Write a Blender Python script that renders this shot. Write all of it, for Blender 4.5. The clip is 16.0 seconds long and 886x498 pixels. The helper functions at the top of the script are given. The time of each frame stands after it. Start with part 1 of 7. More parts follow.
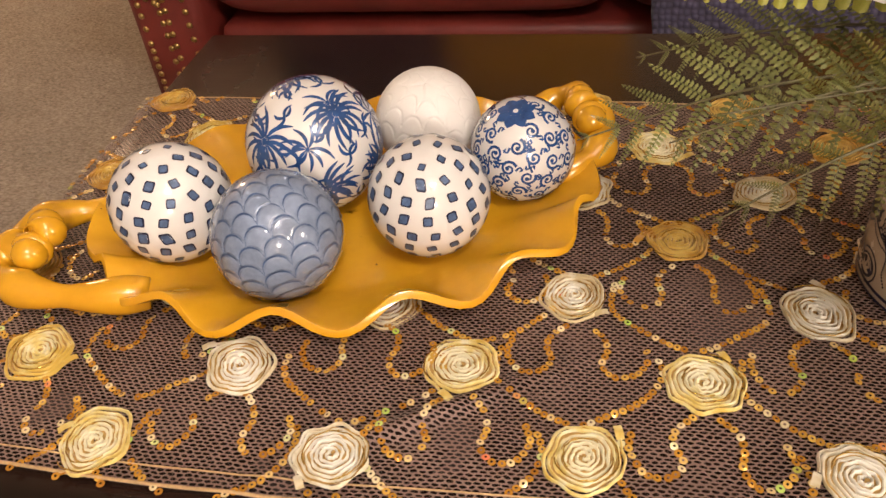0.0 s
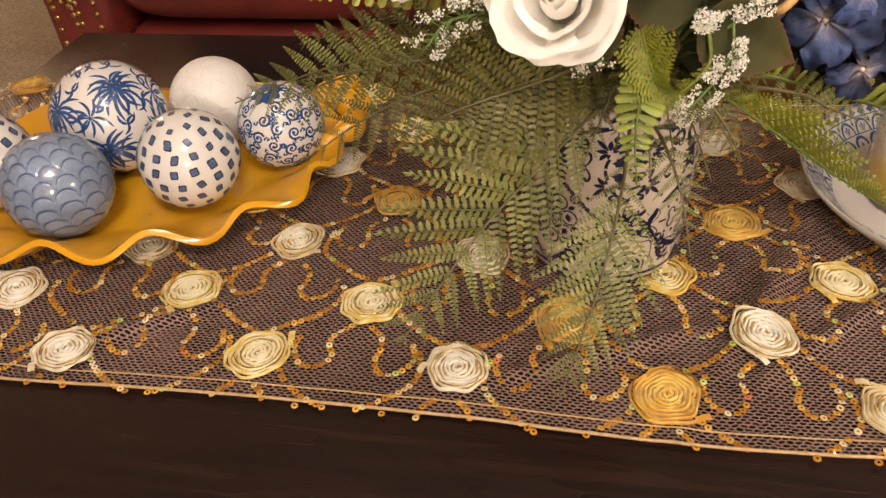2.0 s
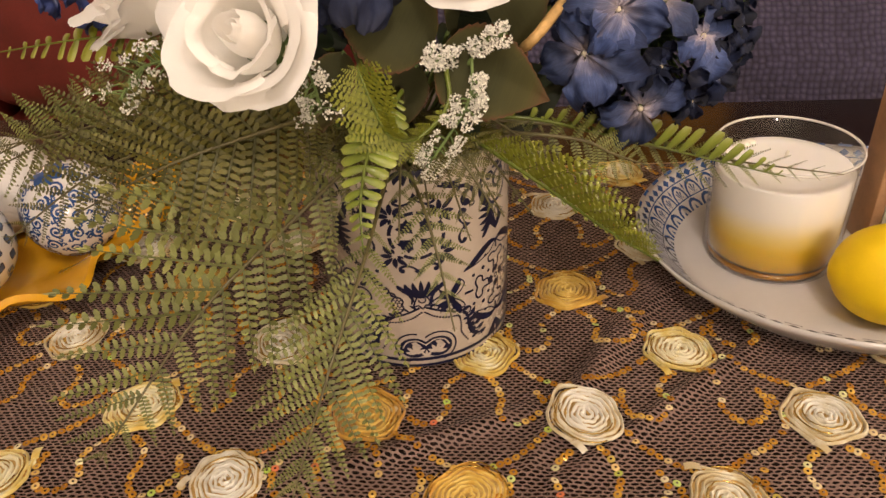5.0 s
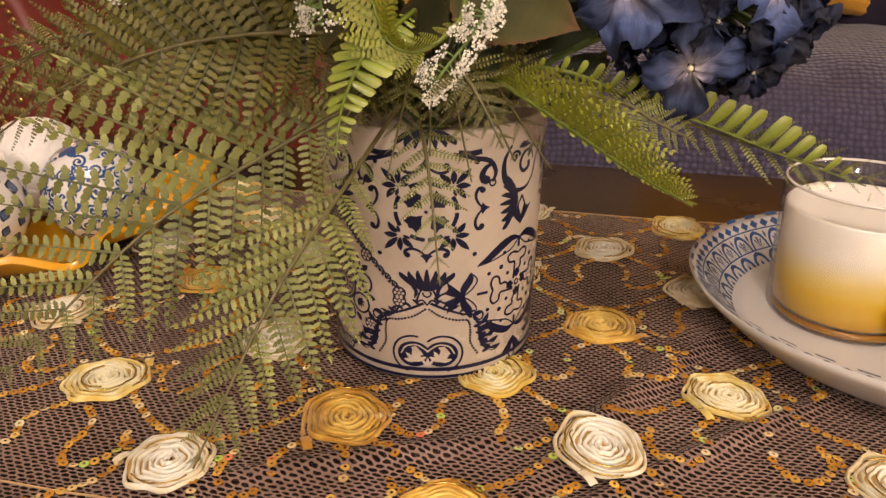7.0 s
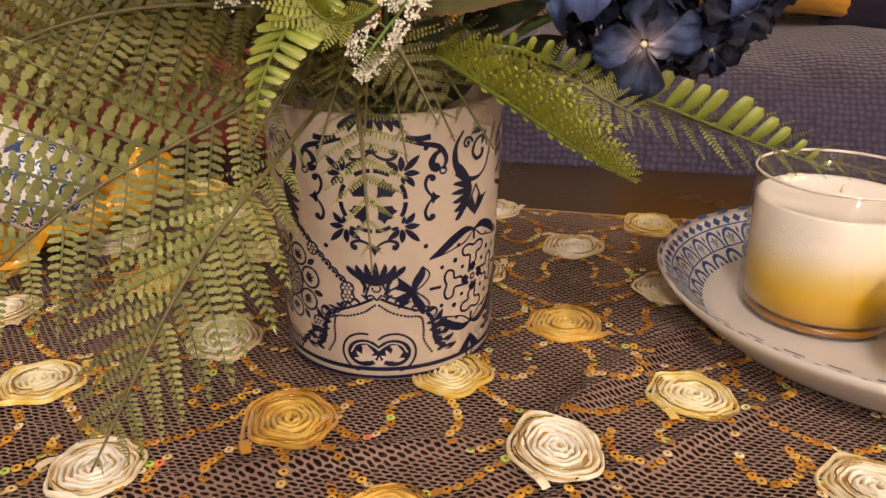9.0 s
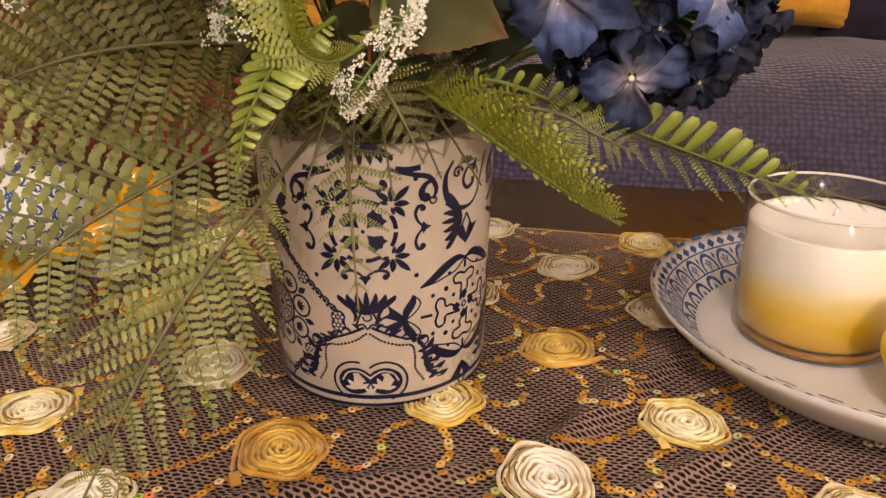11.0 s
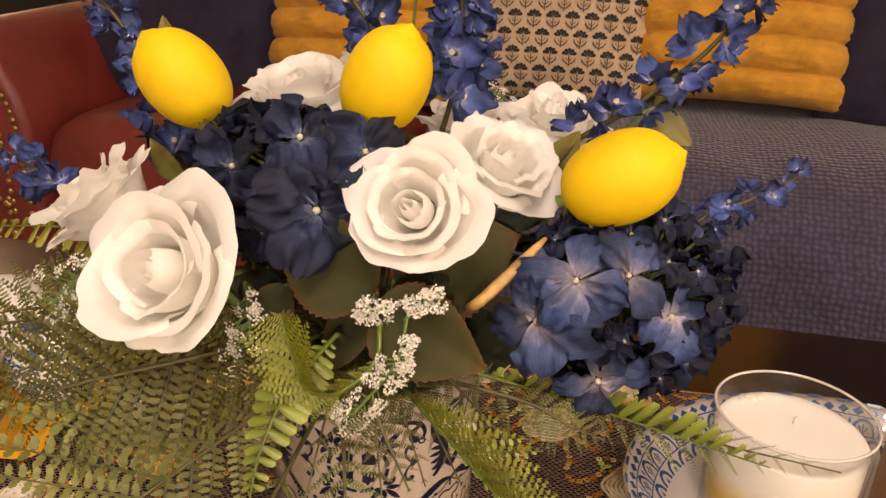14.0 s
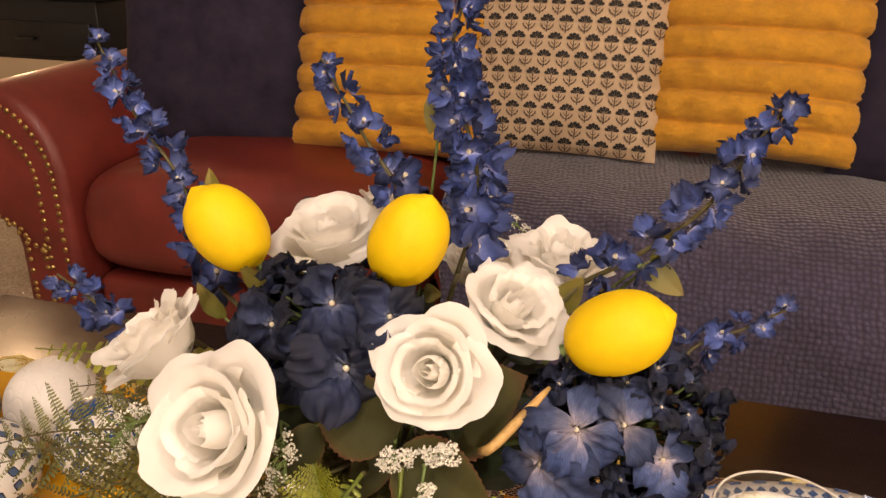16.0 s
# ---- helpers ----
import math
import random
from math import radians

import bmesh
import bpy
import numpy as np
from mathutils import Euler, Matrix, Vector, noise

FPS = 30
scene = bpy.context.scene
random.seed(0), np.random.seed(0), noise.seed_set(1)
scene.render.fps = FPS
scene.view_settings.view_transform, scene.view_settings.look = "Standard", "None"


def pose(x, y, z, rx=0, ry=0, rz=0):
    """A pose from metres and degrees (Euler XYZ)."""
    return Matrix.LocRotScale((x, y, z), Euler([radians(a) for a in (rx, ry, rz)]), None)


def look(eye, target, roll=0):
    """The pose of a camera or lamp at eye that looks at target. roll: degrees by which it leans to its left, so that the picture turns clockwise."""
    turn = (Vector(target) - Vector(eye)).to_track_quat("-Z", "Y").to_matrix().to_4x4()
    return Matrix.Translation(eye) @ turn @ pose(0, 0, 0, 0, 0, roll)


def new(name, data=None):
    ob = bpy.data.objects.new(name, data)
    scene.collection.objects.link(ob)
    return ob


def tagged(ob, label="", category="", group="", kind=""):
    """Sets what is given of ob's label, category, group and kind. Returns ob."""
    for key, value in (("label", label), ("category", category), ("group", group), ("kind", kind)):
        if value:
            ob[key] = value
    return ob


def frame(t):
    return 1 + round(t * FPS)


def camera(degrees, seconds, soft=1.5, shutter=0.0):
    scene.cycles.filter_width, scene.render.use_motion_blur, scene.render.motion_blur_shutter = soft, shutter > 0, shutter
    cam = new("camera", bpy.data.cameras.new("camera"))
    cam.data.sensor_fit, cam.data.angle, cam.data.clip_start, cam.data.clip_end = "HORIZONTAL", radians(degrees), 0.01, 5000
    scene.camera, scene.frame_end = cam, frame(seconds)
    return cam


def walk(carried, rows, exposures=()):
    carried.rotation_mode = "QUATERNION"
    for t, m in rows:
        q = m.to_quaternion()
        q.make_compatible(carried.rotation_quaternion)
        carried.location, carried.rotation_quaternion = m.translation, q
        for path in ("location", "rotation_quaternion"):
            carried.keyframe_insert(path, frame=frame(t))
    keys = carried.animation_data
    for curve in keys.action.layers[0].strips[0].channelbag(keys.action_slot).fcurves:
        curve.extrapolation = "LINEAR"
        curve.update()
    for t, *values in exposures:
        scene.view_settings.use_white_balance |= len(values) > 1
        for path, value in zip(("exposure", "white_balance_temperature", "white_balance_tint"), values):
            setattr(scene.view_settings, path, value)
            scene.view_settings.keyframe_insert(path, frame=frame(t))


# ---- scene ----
cam = camera(60.6, 16.0)
PATH = [
    (0, (0.068, 0.002, 0.826), (-0.268, 1.487, -0.471), -5.8),
    (0.5, (0.098, -0.01, 0.826), (-0.189, 1.48, -0.477), -5.5),
    (1, (0.168, -0.04, 0.835), (-0.103, 1.447, -0.474), -5.0),
    (1.5, (0.228, -0.069, 0.846), (-0.051, 1.424, -0.455), -4.8),
    (2, (0.29, -0.094, 0.854), (-0.012, 1.422, -0.414), -3.8),
    (2.5, (0.357, -0.115, 0.864), (0.045, 1.445, -0.348), -3.5),
    (3, (0.393, -0.122, 0.858), (0.116, 1.461, -0.333), -3.9),
    (3.5, (0.386, -0.085, 0.865), (0.199, 1.502, -0.337), -4.4),
    (4, (0.362, -0.044, 0.864), (0.245, 1.562, -0.322), -5.0),
    (4.2, (0.364, -0.039, 0.852), (0.257, 1.566, -0.337), -4.7),
    (6.3, (0.433, -0.021, 0.723), (0.056, 1.75, -0.127), -0.9),
    (6.5, (0.429, -0.021, 0.709), (0.054, 1.755, -0.13), -0.4),
    (7, (0.422, -0.012, 0.706), (0.038, 1.775, -0.106), 0.0),
    (7.5, (0.417, -0.001, 0.701), (0.038, 1.796, -0.092), 0.1),
    (8, (0.418, 0.007, 0.697), (0.04, 1.801, -0.101), 0.2),
    (8.5, (0.419, 0.008, 0.694), (0.038, 1.804, -0.098), -0.1),
    (9, (0.44, 0.008, 0.689), (0.076, 1.809, -0.1), -0.0),
    (9.2, (0.448, 0.009, 0.696), (0.094, 1.813, -0.09), -0.0),
    (11.5, (0.442, 0.014, 0.7), (0.071, 1.822, -0.071), -0.2),
    (12, (0.44, 0.013, 0.708), (0.068, 1.824, -0.056), -0.1),
    (12.5, (0.443, 0.004, 0.754), (0.069, 1.816, -0.005), 0.4),
    (13, (0.454, -0.014, 0.795), (0.076, 1.793, 0.025), 1.0),
    (13.5, (0.448, 0.003, 0.82), (0.074, 1.809, 0.047), 1.2),
    (14, (0.447, 0.029, 0.839), (0.072, 1.83, 0.055), 1.5),
    (14.5, (0.455, 0.026, 0.867), (0.081, 1.825, 0.077), 1.6),
    (15, (0.468, 0.001, 0.895), (0.085, 1.8, 0.111), 1.7),
    (15.5, (0.478, -0.008, 0.914), (0.052, 1.79, 0.148), 1.3),
    (16, (0.45, 0.016, 0.918), (0.02, 1.821, 0.173), 1.3),
]
walk(cam, [(t, look(eye, target, roll)) for t, eye, target, roll in PATH],
     [(0, 0.49, 6100, 13), (1.5, 0.38, 6200, 13), (3, 0.15, 6450, 13), (3.5, 0.1, 6450, 13), (4.2, -0.03, 6350, 13), (6.3, 0.17, 6550, 15), (7.5, 0.29, 6400, 16), (9, 0.26, 6400, 16), (12, 0.29, 6400, 16), (12.7, 0.08, 6550, 19), (14, 0.13, 6700, 18), (16, 0.18, 6800, 16)])

# ---- light ----
world = bpy.data.worlds.new("room_world")
scene.world = world
world.use_nodes = True
world.node_tree.nodes["Background"].inputs[0].default_value = (0.9, 0.75, 0.6, 1)
world.node_tree.nodes["Background"].inputs[1].default_value = 0.008


def lamp(name, kind, at, power, colour, size, target=None):
    data = bpy.data.lights.new(name, kind)
    data.energy, data.color = power, colour
    if kind == "AREA":
        data.size = size
    else:
        data.shadow_soft_size = size
    ob = new(name, data)
    ob.matrix_world = look(at, target) if target else pose(*at)
    return ob


WARM = (1.0, 0.86, 0.73)
LIGHT = (0.50, -0.62, 2.28)
for k in range(4):
    a = radians(90 * k + 35)
    lamp("bulb_light", "POINT", (LIGHT[0] + 0.13 * math.cos(a), LIGHT[1] + 0.13 * math.sin(a), LIGHT[2] - 0.12), 14.7, WARM, 0.035)
# added fill from the rear left, no lamp seen there
lamp("console_lamp_light", "POINT", (-2.40, 2.75, 1.35), 34.0, (1.0, 0.64, 0.34), 0.09)
# unseen front source, inferred from a ball's highlight, then strengthened as fill
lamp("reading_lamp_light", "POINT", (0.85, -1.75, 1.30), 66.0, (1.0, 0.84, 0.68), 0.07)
# added side fill to brighten the sofa front, no lamp seen
lamp("floor_lamp_light", "POINT", (2.3, -0.5, 1.35), 58.0, (1.0, 0.8, 0.6), 0.09)


# ---- materials ----
def nodes_of(name):
    m = bpy.data.materials.new(name)
    m.use_nodes = True
    nt = m.node_tree
    return m, nt, nt.nodes["Principled BSDF"]


def link(nt, a, b):
    nt.links.new(a, b)


def node(nt, kind, **values):
    n = nt.nodes.new(kind)
    for k, v in values.items():
        if k == "op":
            n.operation = v
        elif k == "blend":
            n.blend_type = v
        elif k == "kind":
            n.data_type = v
        else:
            n.inputs[k.replace("_", " ")].default_value = v
    return n


def ramp(nt, stops):
    n = nt.nodes.new("ShaderNodeValToRGB")
    e = n.color_ramp.elements
    while len(e) < len(stops):
        e.new(0.5)
    for el, (p, c) in zip(e, stops):
        el.position, el.color = p, (*c, 1)
    return n


def shade(c, f):
    return tuple(min(1, x * f) for x in c)


def surface(name, colour, rough=0.5, metal=0.0, vary=0.12, scale=40.0, fine=400.0, bump=0.1, depth=0.001, coat=0.0, sheen=0.0, sss=0.0, coords="Object", island=False, spread=0.0, spec=0.5):
    """A painted, woven or glazed surface: two scales of tint, a fine relief, and a tint of its own for each object or island."""
    m, nt, p = nodes_of(name)
    tc = nt.nodes.new("ShaderNodeTexCoord")
    n1 = node(nt, "ShaderNodeTexNoise", Scale=scale, Detail=5.0, Roughness=0.6)
    n2 = node(nt, "ShaderNodeTexNoise", Scale=fine, Detail=3.0)
    for n in (n1, n2):
        link(nt, tc.outputs[coords], n.inputs["Vector"])
    r = ramp(nt, [(0.3, shade(colour, 1 - vary)), (0.7, shade(colour, 1 + vary))])
    link(nt, n1.outputs["Fac"], r.inputs[0])
    mix = nt.nodes.new("ShaderNodeMix")
    mix.data_type, mix.blend_type = "RGBA", "MULTIPLY"
    mix.inputs["Factor"].default_value = 1.0
    r2 = ramp(nt, [(0.25, (1 - vary * 0.6,) * 3), (0.75, (1, 1, 1))])
    link(nt, n2.outputs["Fac"], r2.inputs[0])
    link(nt, r.outputs[0], mix.inputs[6])
    link(nt, r2.outputs[0], mix.inputs[7])
    out = mix.outputs[2]
    if spread:
        if island:
            g = nt.nodes.new("ShaderNodeNewGeometry")
            rnd = g.outputs["Random Per Island"]
        else:
            g = nt.nodes.new("ShaderNodeObjectInfo")
            rnd = g.outputs["Random"]
        hsv = nt.nodes.new("ShaderNodeHueSaturation")
        mr = node(nt, "ShaderNodeMapRange", To_Min=1 - spread, To_Max=1 + spread)
        link(nt, rnd, mr.inputs["Value"])
        link(nt, mr.outputs[0], hsv.inputs["Value"])
        link(nt, out, hsv.inputs["Color"])
        out = hsv.outputs[0]
    link(nt, out, p.inputs["Base Color"])
    rr = node(nt, "ShaderNodeMapRange", To_Min=max(0.02, rough - 0.08), To_Max=min(1, rough + 0.08))
    link(nt, n1.outputs["Fac"], rr.inputs["Value"])
    link(nt, rr.outputs[0], p.inputs["Roughness"])
    p.inputs["Metallic"].default_value = metal
    p.inputs["Specular IOR Level"].default_value = spec
    p.inputs["Coat Weight"].default_value = coat
    p.inputs["Coat Roughness"].default_value = 0.06
    p.inputs["Sheen Weight"].default_value = sheen
    if sss:
        p.inputs["Subsurface Weight"].default_value = sss
        p.inputs["Subsurface Radius"].default_value = (0.006, 0.005, 0.004)
        p.inputs["Subsurface Scale"].default_value = 1.0
    if bump:
        b = node(nt, "ShaderNodeBump", Strength=bump, Distance=depth)
        link(nt, n2.outputs["Fac"], b.inputs["Height"])
        link(nt, b.outputs[0], p.inputs["Normal"])
    return m


# ---- geometry helpers ----
class Mesh:
    """Collects vertices and faces of one part."""

    def __init__(self):
        self.v, self.f = [], []

    def add(self, verts, faces):
        o = len(self.v)
        self.v += [tuple(p) for p in verts]
        self.f += [tuple(i + o for i in q) for q in faces]

    def grid(self, fn, nu, nv, wrap_u=False, wrap_v=False):
        """fn(u, v) with u, v in 0..1."""
        o = len(self.v)
        cu, cv = nu + (not wrap_u), nv + (not wrap_v)
        for i in range(cu):
            for j in range(cv):
                self.v.append(tuple(fn(i / nu, j / nv)))
        for i in range(nu):
            for j in range(nv):
                a, b = i % cu, (i + 1) % cu
                c, d = j % cv, (j + 1) % cv
                self.f.append((o + a * cv + c, o + b * cv + c, o + b * cv + d, o + a * cv + d))

    def tube(self, pts, radii, seg=8, caps=True):
        pts = [Vector(p) for p in pts]
        if not hasattr(radii, "__len__"):
            radii = [radii] * len(pts)
        o = len(self.v)
        up = Vector((0.13, 0.21, 0.97))
        for i, p in enumerate(pts):
            d = (pts[min(i + 1, len(pts) - 1)] - pts[max(i - 1, 0)]).normalized()
            a = d.cross(up)
            if a.length < 1e-4:
                a = d.cross(Vector((1, 0, 0)))
            a.normalize()
            b = d.cross(a)
            for k in range(seg):
                t = 2 * math.pi * k / seg
                self.v.append(tuple(p + radii[i] * (a * math.cos(t) + b * math.sin(t))))
        for i in range(len(pts) - 1):
            for k in range(seg):
                l = (k + 1) % seg
                self.f.append((o + i * seg + k, o + i * seg + l, o + (i + 1) * seg + l, o + (i + 1) * seg + k))
        if caps:
            self.f.append(tuple(o + k for k in reversed(range(seg))))
            self.f.append(tuple(o + (len(pts) - 1) * seg + k for k in range(seg)))

    def lathe(self, profile, seg=64, at=(0, 0)):
        """profile: (radius, z) from bottom to top."""
        n = len(profile) - 1
        self.grid(lambda u, v: (at[0] + profile[round(v * n)][0] * math.cos(2 * math.pi * u), at[1] + profile[round(v * n)][0] * math.sin(2 * math.pi * u), profile[round(v * n)][1]), seg, n, wrap_u=True)

    def box(self, size, at=(0, 0, 0), r=0.004, seg=2, turn=None):
        bm = bmesh.new()
        bmesh.ops.create_cube(bm, size=1)
        bmesh.ops.scale(bm, vec=size, verts=bm.verts)
        if r:
            bmesh.ops.bevel(bm, geom=bm.edges[:], offset=r, segments=seg, profile=0.5, affect="EDGES")
        m = Matrix.Translation(at) @ (turn.to_4x4() if turn else Matrix())
        bm.verts.index_update()
        self.add([m @ v.co for v in bm.verts], [[v.index for v in f.verts] for f in bm.faces])
        bm.free()

    def extrude(self, outline, lo, hi, to=None):
        """A closed outline of 2D points between two heights; to() maps (a, b, h) to a place."""
        to = to or (lambda a, b, h: (a, b, h))
        n = len(outline)
        self.add([to(a, b, lo) for a, b in outline] + [to(a, b, hi) for a, b in outline], [(i, (i + 1) % n, n + (i + 1) % n, n + i) for i in range(n)] + [tuple(reversed(range(n))), tuple(range(n, 2 * n))])

    def data(self, name, mat, smooth=True):
        me = bpy.data.meshes.new(name)
        me.from_pydata(self.v, [], self.f)
        bm = bmesh.new()
        bm.from_mesh(me)
        bmesh.ops.recalc_face_normals(bm, faces=bm.faces)
        bm.to_mesh(me)
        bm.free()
        me.materials.append(mat)
        me.polygons.foreach_set("use_smooth", [smooth] * len(me.polygons))
        me.update()
        return me


def thing(name, label, category, group="", kind="", at=None):
    ob = new(name)
    ob.empty_display_size = 0.02
    if at is not None:
        ob.matrix_world = at if isinstance(at, Matrix) else Matrix.Translation(at)
    return tagged(ob, label, category, group, kind)


def part(name, mesh, mat, parent=None, label="", smooth=True, m=None):
    """One mesh object under a thing or a part; mesh is a Mesh or shared mesh data."""
    data = mesh.data(name, mat, smooth) if isinstance(mesh, Mesh) else mesh
    ob = new(name, data)
    ob.parent = parent
    if m is not None:
        ob.matrix_local = m
    if label:
        ob["label"] = label
    return ob


def spline(pts, n):
    """n + 1 points on a smooth line through the given ones."""
    pts = [Vector(p) for p in pts]
    ext = [2 * pts[0] - pts[1]] + pts + [2 * pts[-1] - pts[-2]]
    out = []
    for k in range(n + 1):
        s = k / n * (len(pts) - 1)
        i = min(int(s), len(pts) - 2)
        t = s - i
        a, b, c, d = ext[i:i + 4]
        out.append(0.5 * (2 * b + (c - a) * t + (2 * a - 5 * b + 4 * c - d) * t * t + (3 * b - a - 3 * c + d) * t ** 3))
    return out


def axis_frame(at, axis, spin=0.0, scale=1.0):
    """A pose whose z points along axis."""
    q = Vector(axis).to_track_quat("Z", "Y")
    return Matrix.Translation(at) @ q.to_matrix().to_4x4() @ Matrix.Rotation(spin, 4, "Z") @ Matrix.Scale(scale, 4)


def wob(x, y=0.0, z=0.0):
    return noise.noise(Vector((x, y, z)))


# ---- the room ----
TOP = 0.45
CLOTH = TOP + 0.0025


def make_carpet():
    m, nt, p = nodes_of("carpet_pile")
    tc = nt.nodes.new("ShaderNodeTexCoord")
    mp = nt.nodes.new("ShaderNodeMapping")
    mp.inputs["Scale"].default_value = (1.0, 1.6, 1.0)
    link(nt, tc.outputs["Object"], mp.inputs[0])
    v = node(nt, "ShaderNodeTexVoronoi", Scale=105.0)
    n = node(nt, "ShaderNodeTexNoise", Scale=5.0, Detail=4.0)
    n2 = node(nt, "ShaderNodeTexNoise", Scale=130.0, Detail=3.0)
    for q in (v, n, n2):
        link(nt, mp.outputs[0], q.inputs["Vector"])
    r = ramp(nt, [(0.3, (0.2608, 0.2077, 0.1594)), (0.7, (0.5216, 0.4444, 0.3574))])
    link(nt, n2.outputs["Fac"], r.inputs[0])
    r2 = ramp(nt, [(0.3, (0.85, 0.85, 0.85)), (0.7, (1, 1, 1))])
    link(nt, n.outputs["Fac"], r2.inputs[0])
    mx = nt.nodes.new("ShaderNodeMix")
    mx.data_type, mx.blend_type = "RGBA", "MULTIPLY"
    mx.inputs["Factor"].default_value = 1
    link(nt, r.outputs[0], mx.inputs[6])
    link(nt, r2.outputs[0], mx.inputs[7])
    link(nt, mx.outputs[2], p.inputs["Base Color"])
    p.inputs["Roughness"].default_value = 0.95
    b = node(nt, "ShaderNodeBump", Strength=0.9, Distance=0.004)
    link(nt, v.outputs["Distance"], b.inputs["Height"])
    link(nt, b.outputs[0], p.inputs["Normal"])
    return m


CARPET = make_carpet()
WALL = surface("wall_paint", (0.4836, 0.429, 0.3588), 0.8, vary=0.04, scale=3, fine=90, bump=0.15, depth=0.002)
CEIL = surface("ceiling_paint", (0.6375, 0.612, 0.5695), 0.9, vary=0.03, scale=3, fine=60, bump=0.3, depth=0.003)
X0, X1, Y0, Y1, ZH = -3.2, 3.6, -2.6, 3.6, 2.45


def slab(name, size, at, mat, label, category, r=0.0):
    m = Mesh()
    m.box(size, r=r)
    ob = part(name, m, mat, None, smooth=False, m=pose(*at))
    return tagged(ob, label, category, kind="structure")


slab("floor", (X1 - X0, Y1 - Y0, 0.1), ((X0 + X1) / 2, (Y0 + Y1) / 2, -0.05), CARPET, "beige speckled loop-pile carpet over the whole floor", "floor")
slab("ceiling", (X1 - X0 + 0.2, Y1 - Y0 + 0.2, 0.1), ((X0 + X1) / 2, (Y0 + Y1) / 2, ZH + 0.05), CEIL, "plain off-white textured ceiling above the room", "ceiling")
slab("wall_north", (X1 - X0 + 0.2, 0.1, ZH), ((X0 + X1) / 2, Y1 + 0.05, ZH / 2), WALL, "plain warm beige painted wall behind the sofa", "wall")
slab("wall_south", (X1 - X0 + 0.2, 0.1, ZH), ((X0 + X1) / 2, Y0 - 0.05, ZH / 2), WALL, "plain warm beige painted wall", "wall")
slab("wall_west", (0.1, Y1 - Y0, ZH), (X0 - 0.05, (Y0 + Y1) / 2, ZH / 2), WALL, "plain warm beige painted wall", "wall")
slab("wall_east", (0.1, Y1 - Y0, ZH), (X1 + 0.05, (Y0 + Y1) / 2, ZH / 2), WALL, "plain warm beige painted wall", "wall")

# ---- coffee table ----
def make_table():
    m, nt, p = nodes_of("espresso_wood")
    tc = nt.nodes.new("ShaderNodeTexCoord")
    mp = nt.nodes.new("ShaderNodeMapping")
    mp.inputs["Scale"].default_value = (2.0, 38.0, 38.0)
    link(nt, tc.outputs["Object"], mp.inputs[0])
    n = node(nt, "ShaderNodeTexNoise", Scale=3.0, Detail=7.0, Distortion=0.6)
    link(nt, mp.outputs[0], n.inputs["Vector"])
    n2 = node(nt, "ShaderNodeTexNoise", Scale=9.0, Detail=5.0)
    link(nt, tc.outputs["Object"], n2.inputs["Vector"])
    r = ramp(nt, [(0.35, (0.008, 0.004, 0.003)), (0.7, (0.022, 0.010, 0.007))])
    link(nt, n.outputs["Fac"], r.inputs[0])
    link(nt, r.outputs[0], p.inputs["Base Color"])
    rr = node(nt, "ShaderNodeMapRange", To_Min=0.16, To_Max=0.34)
    link(nt, n2.outputs["Fac"], rr.inputs["Value"])
    link(nt, rr.outputs[0], p.inputs["Roughness"])
    b = node(nt, "ShaderNodeBump", Strength=0.06, Distance=0.001)
    link(nt, n.outputs["Fac"], b.inputs["Height"])
    link(nt, b.outputs[0], p.inputs["Normal"])
    p.inputs["Specular IOR Level"].default_value = 0.32
    return m


ESPRESSO = make_table()
TX0, TX1, TY0, TY1 = -0.372, 1.03, 0.045, 0.808


def build_table():
    t = thing("coffee_table", "dark espresso-stained wooden coffee table with a satin top", "table", at=((TX0 + TX1) / 2, (TY0 + TY1) / 2, 0))
    w, d = TX1 - TX0, TY1 - TY0
    m = Mesh()
    m.box((w, d, 0.032), (0, 0, TOP - 0.016), r=0.004, seg=3)
    part("tabletop", m, ESPRESSO, t)
    for sx in (-1, 1):
        for sy in (-1, 1):
            m = Mesh()
            m.box((0.07, 0.07, TOP - 0.032), (sx * (w / 2 - 0.06), sy * (d / 2 - 0.06), (TOP - 0.032) / 2), r=0.005)
            part("leg", m, ESPRESSO, t)
    for sy in (-1, 1):
        m = Mesh()
        m.box((w - 0.19, 0.022, 0.09), (0, sy * (d / 2 - 0.05), TOP - 0.078), r=0.003)
        part("apron", m, ESPRESSO, t)
    for sx in (-1, 1):
        m = Mesh()
        m.box((0.022, d - 0.19, 0.09), (sx * (w / 2 - 0.05), 0, TOP - 0.078), r=0.003)
        part("apron", m, ESPRESSO, t)
    m = Mesh()
    m.box((w - 0.2, d - 0.2, 0.02), (0, 0, 0.12), r=0.004)
    part("lower_shelf", m, ESPRESSO, t)


build_table()


# ---- sofa ----
LEATHER = surface("oxblood_leather", (0.1602, 0.02017, 0.01414), 0.48, vary=0.28, scale=9, fine=420, bump=0.22, depth=0.0012, coat=0.12)
BRASS = surface("aged_brass", (0.52, 0.36, 0.13), 0.34, metal=1.0, vary=0.3, scale=300, fine=900, bump=0.05)
ARM_C, ARM_R = (-0.79, 0.44), 0.155
SY = 1.262


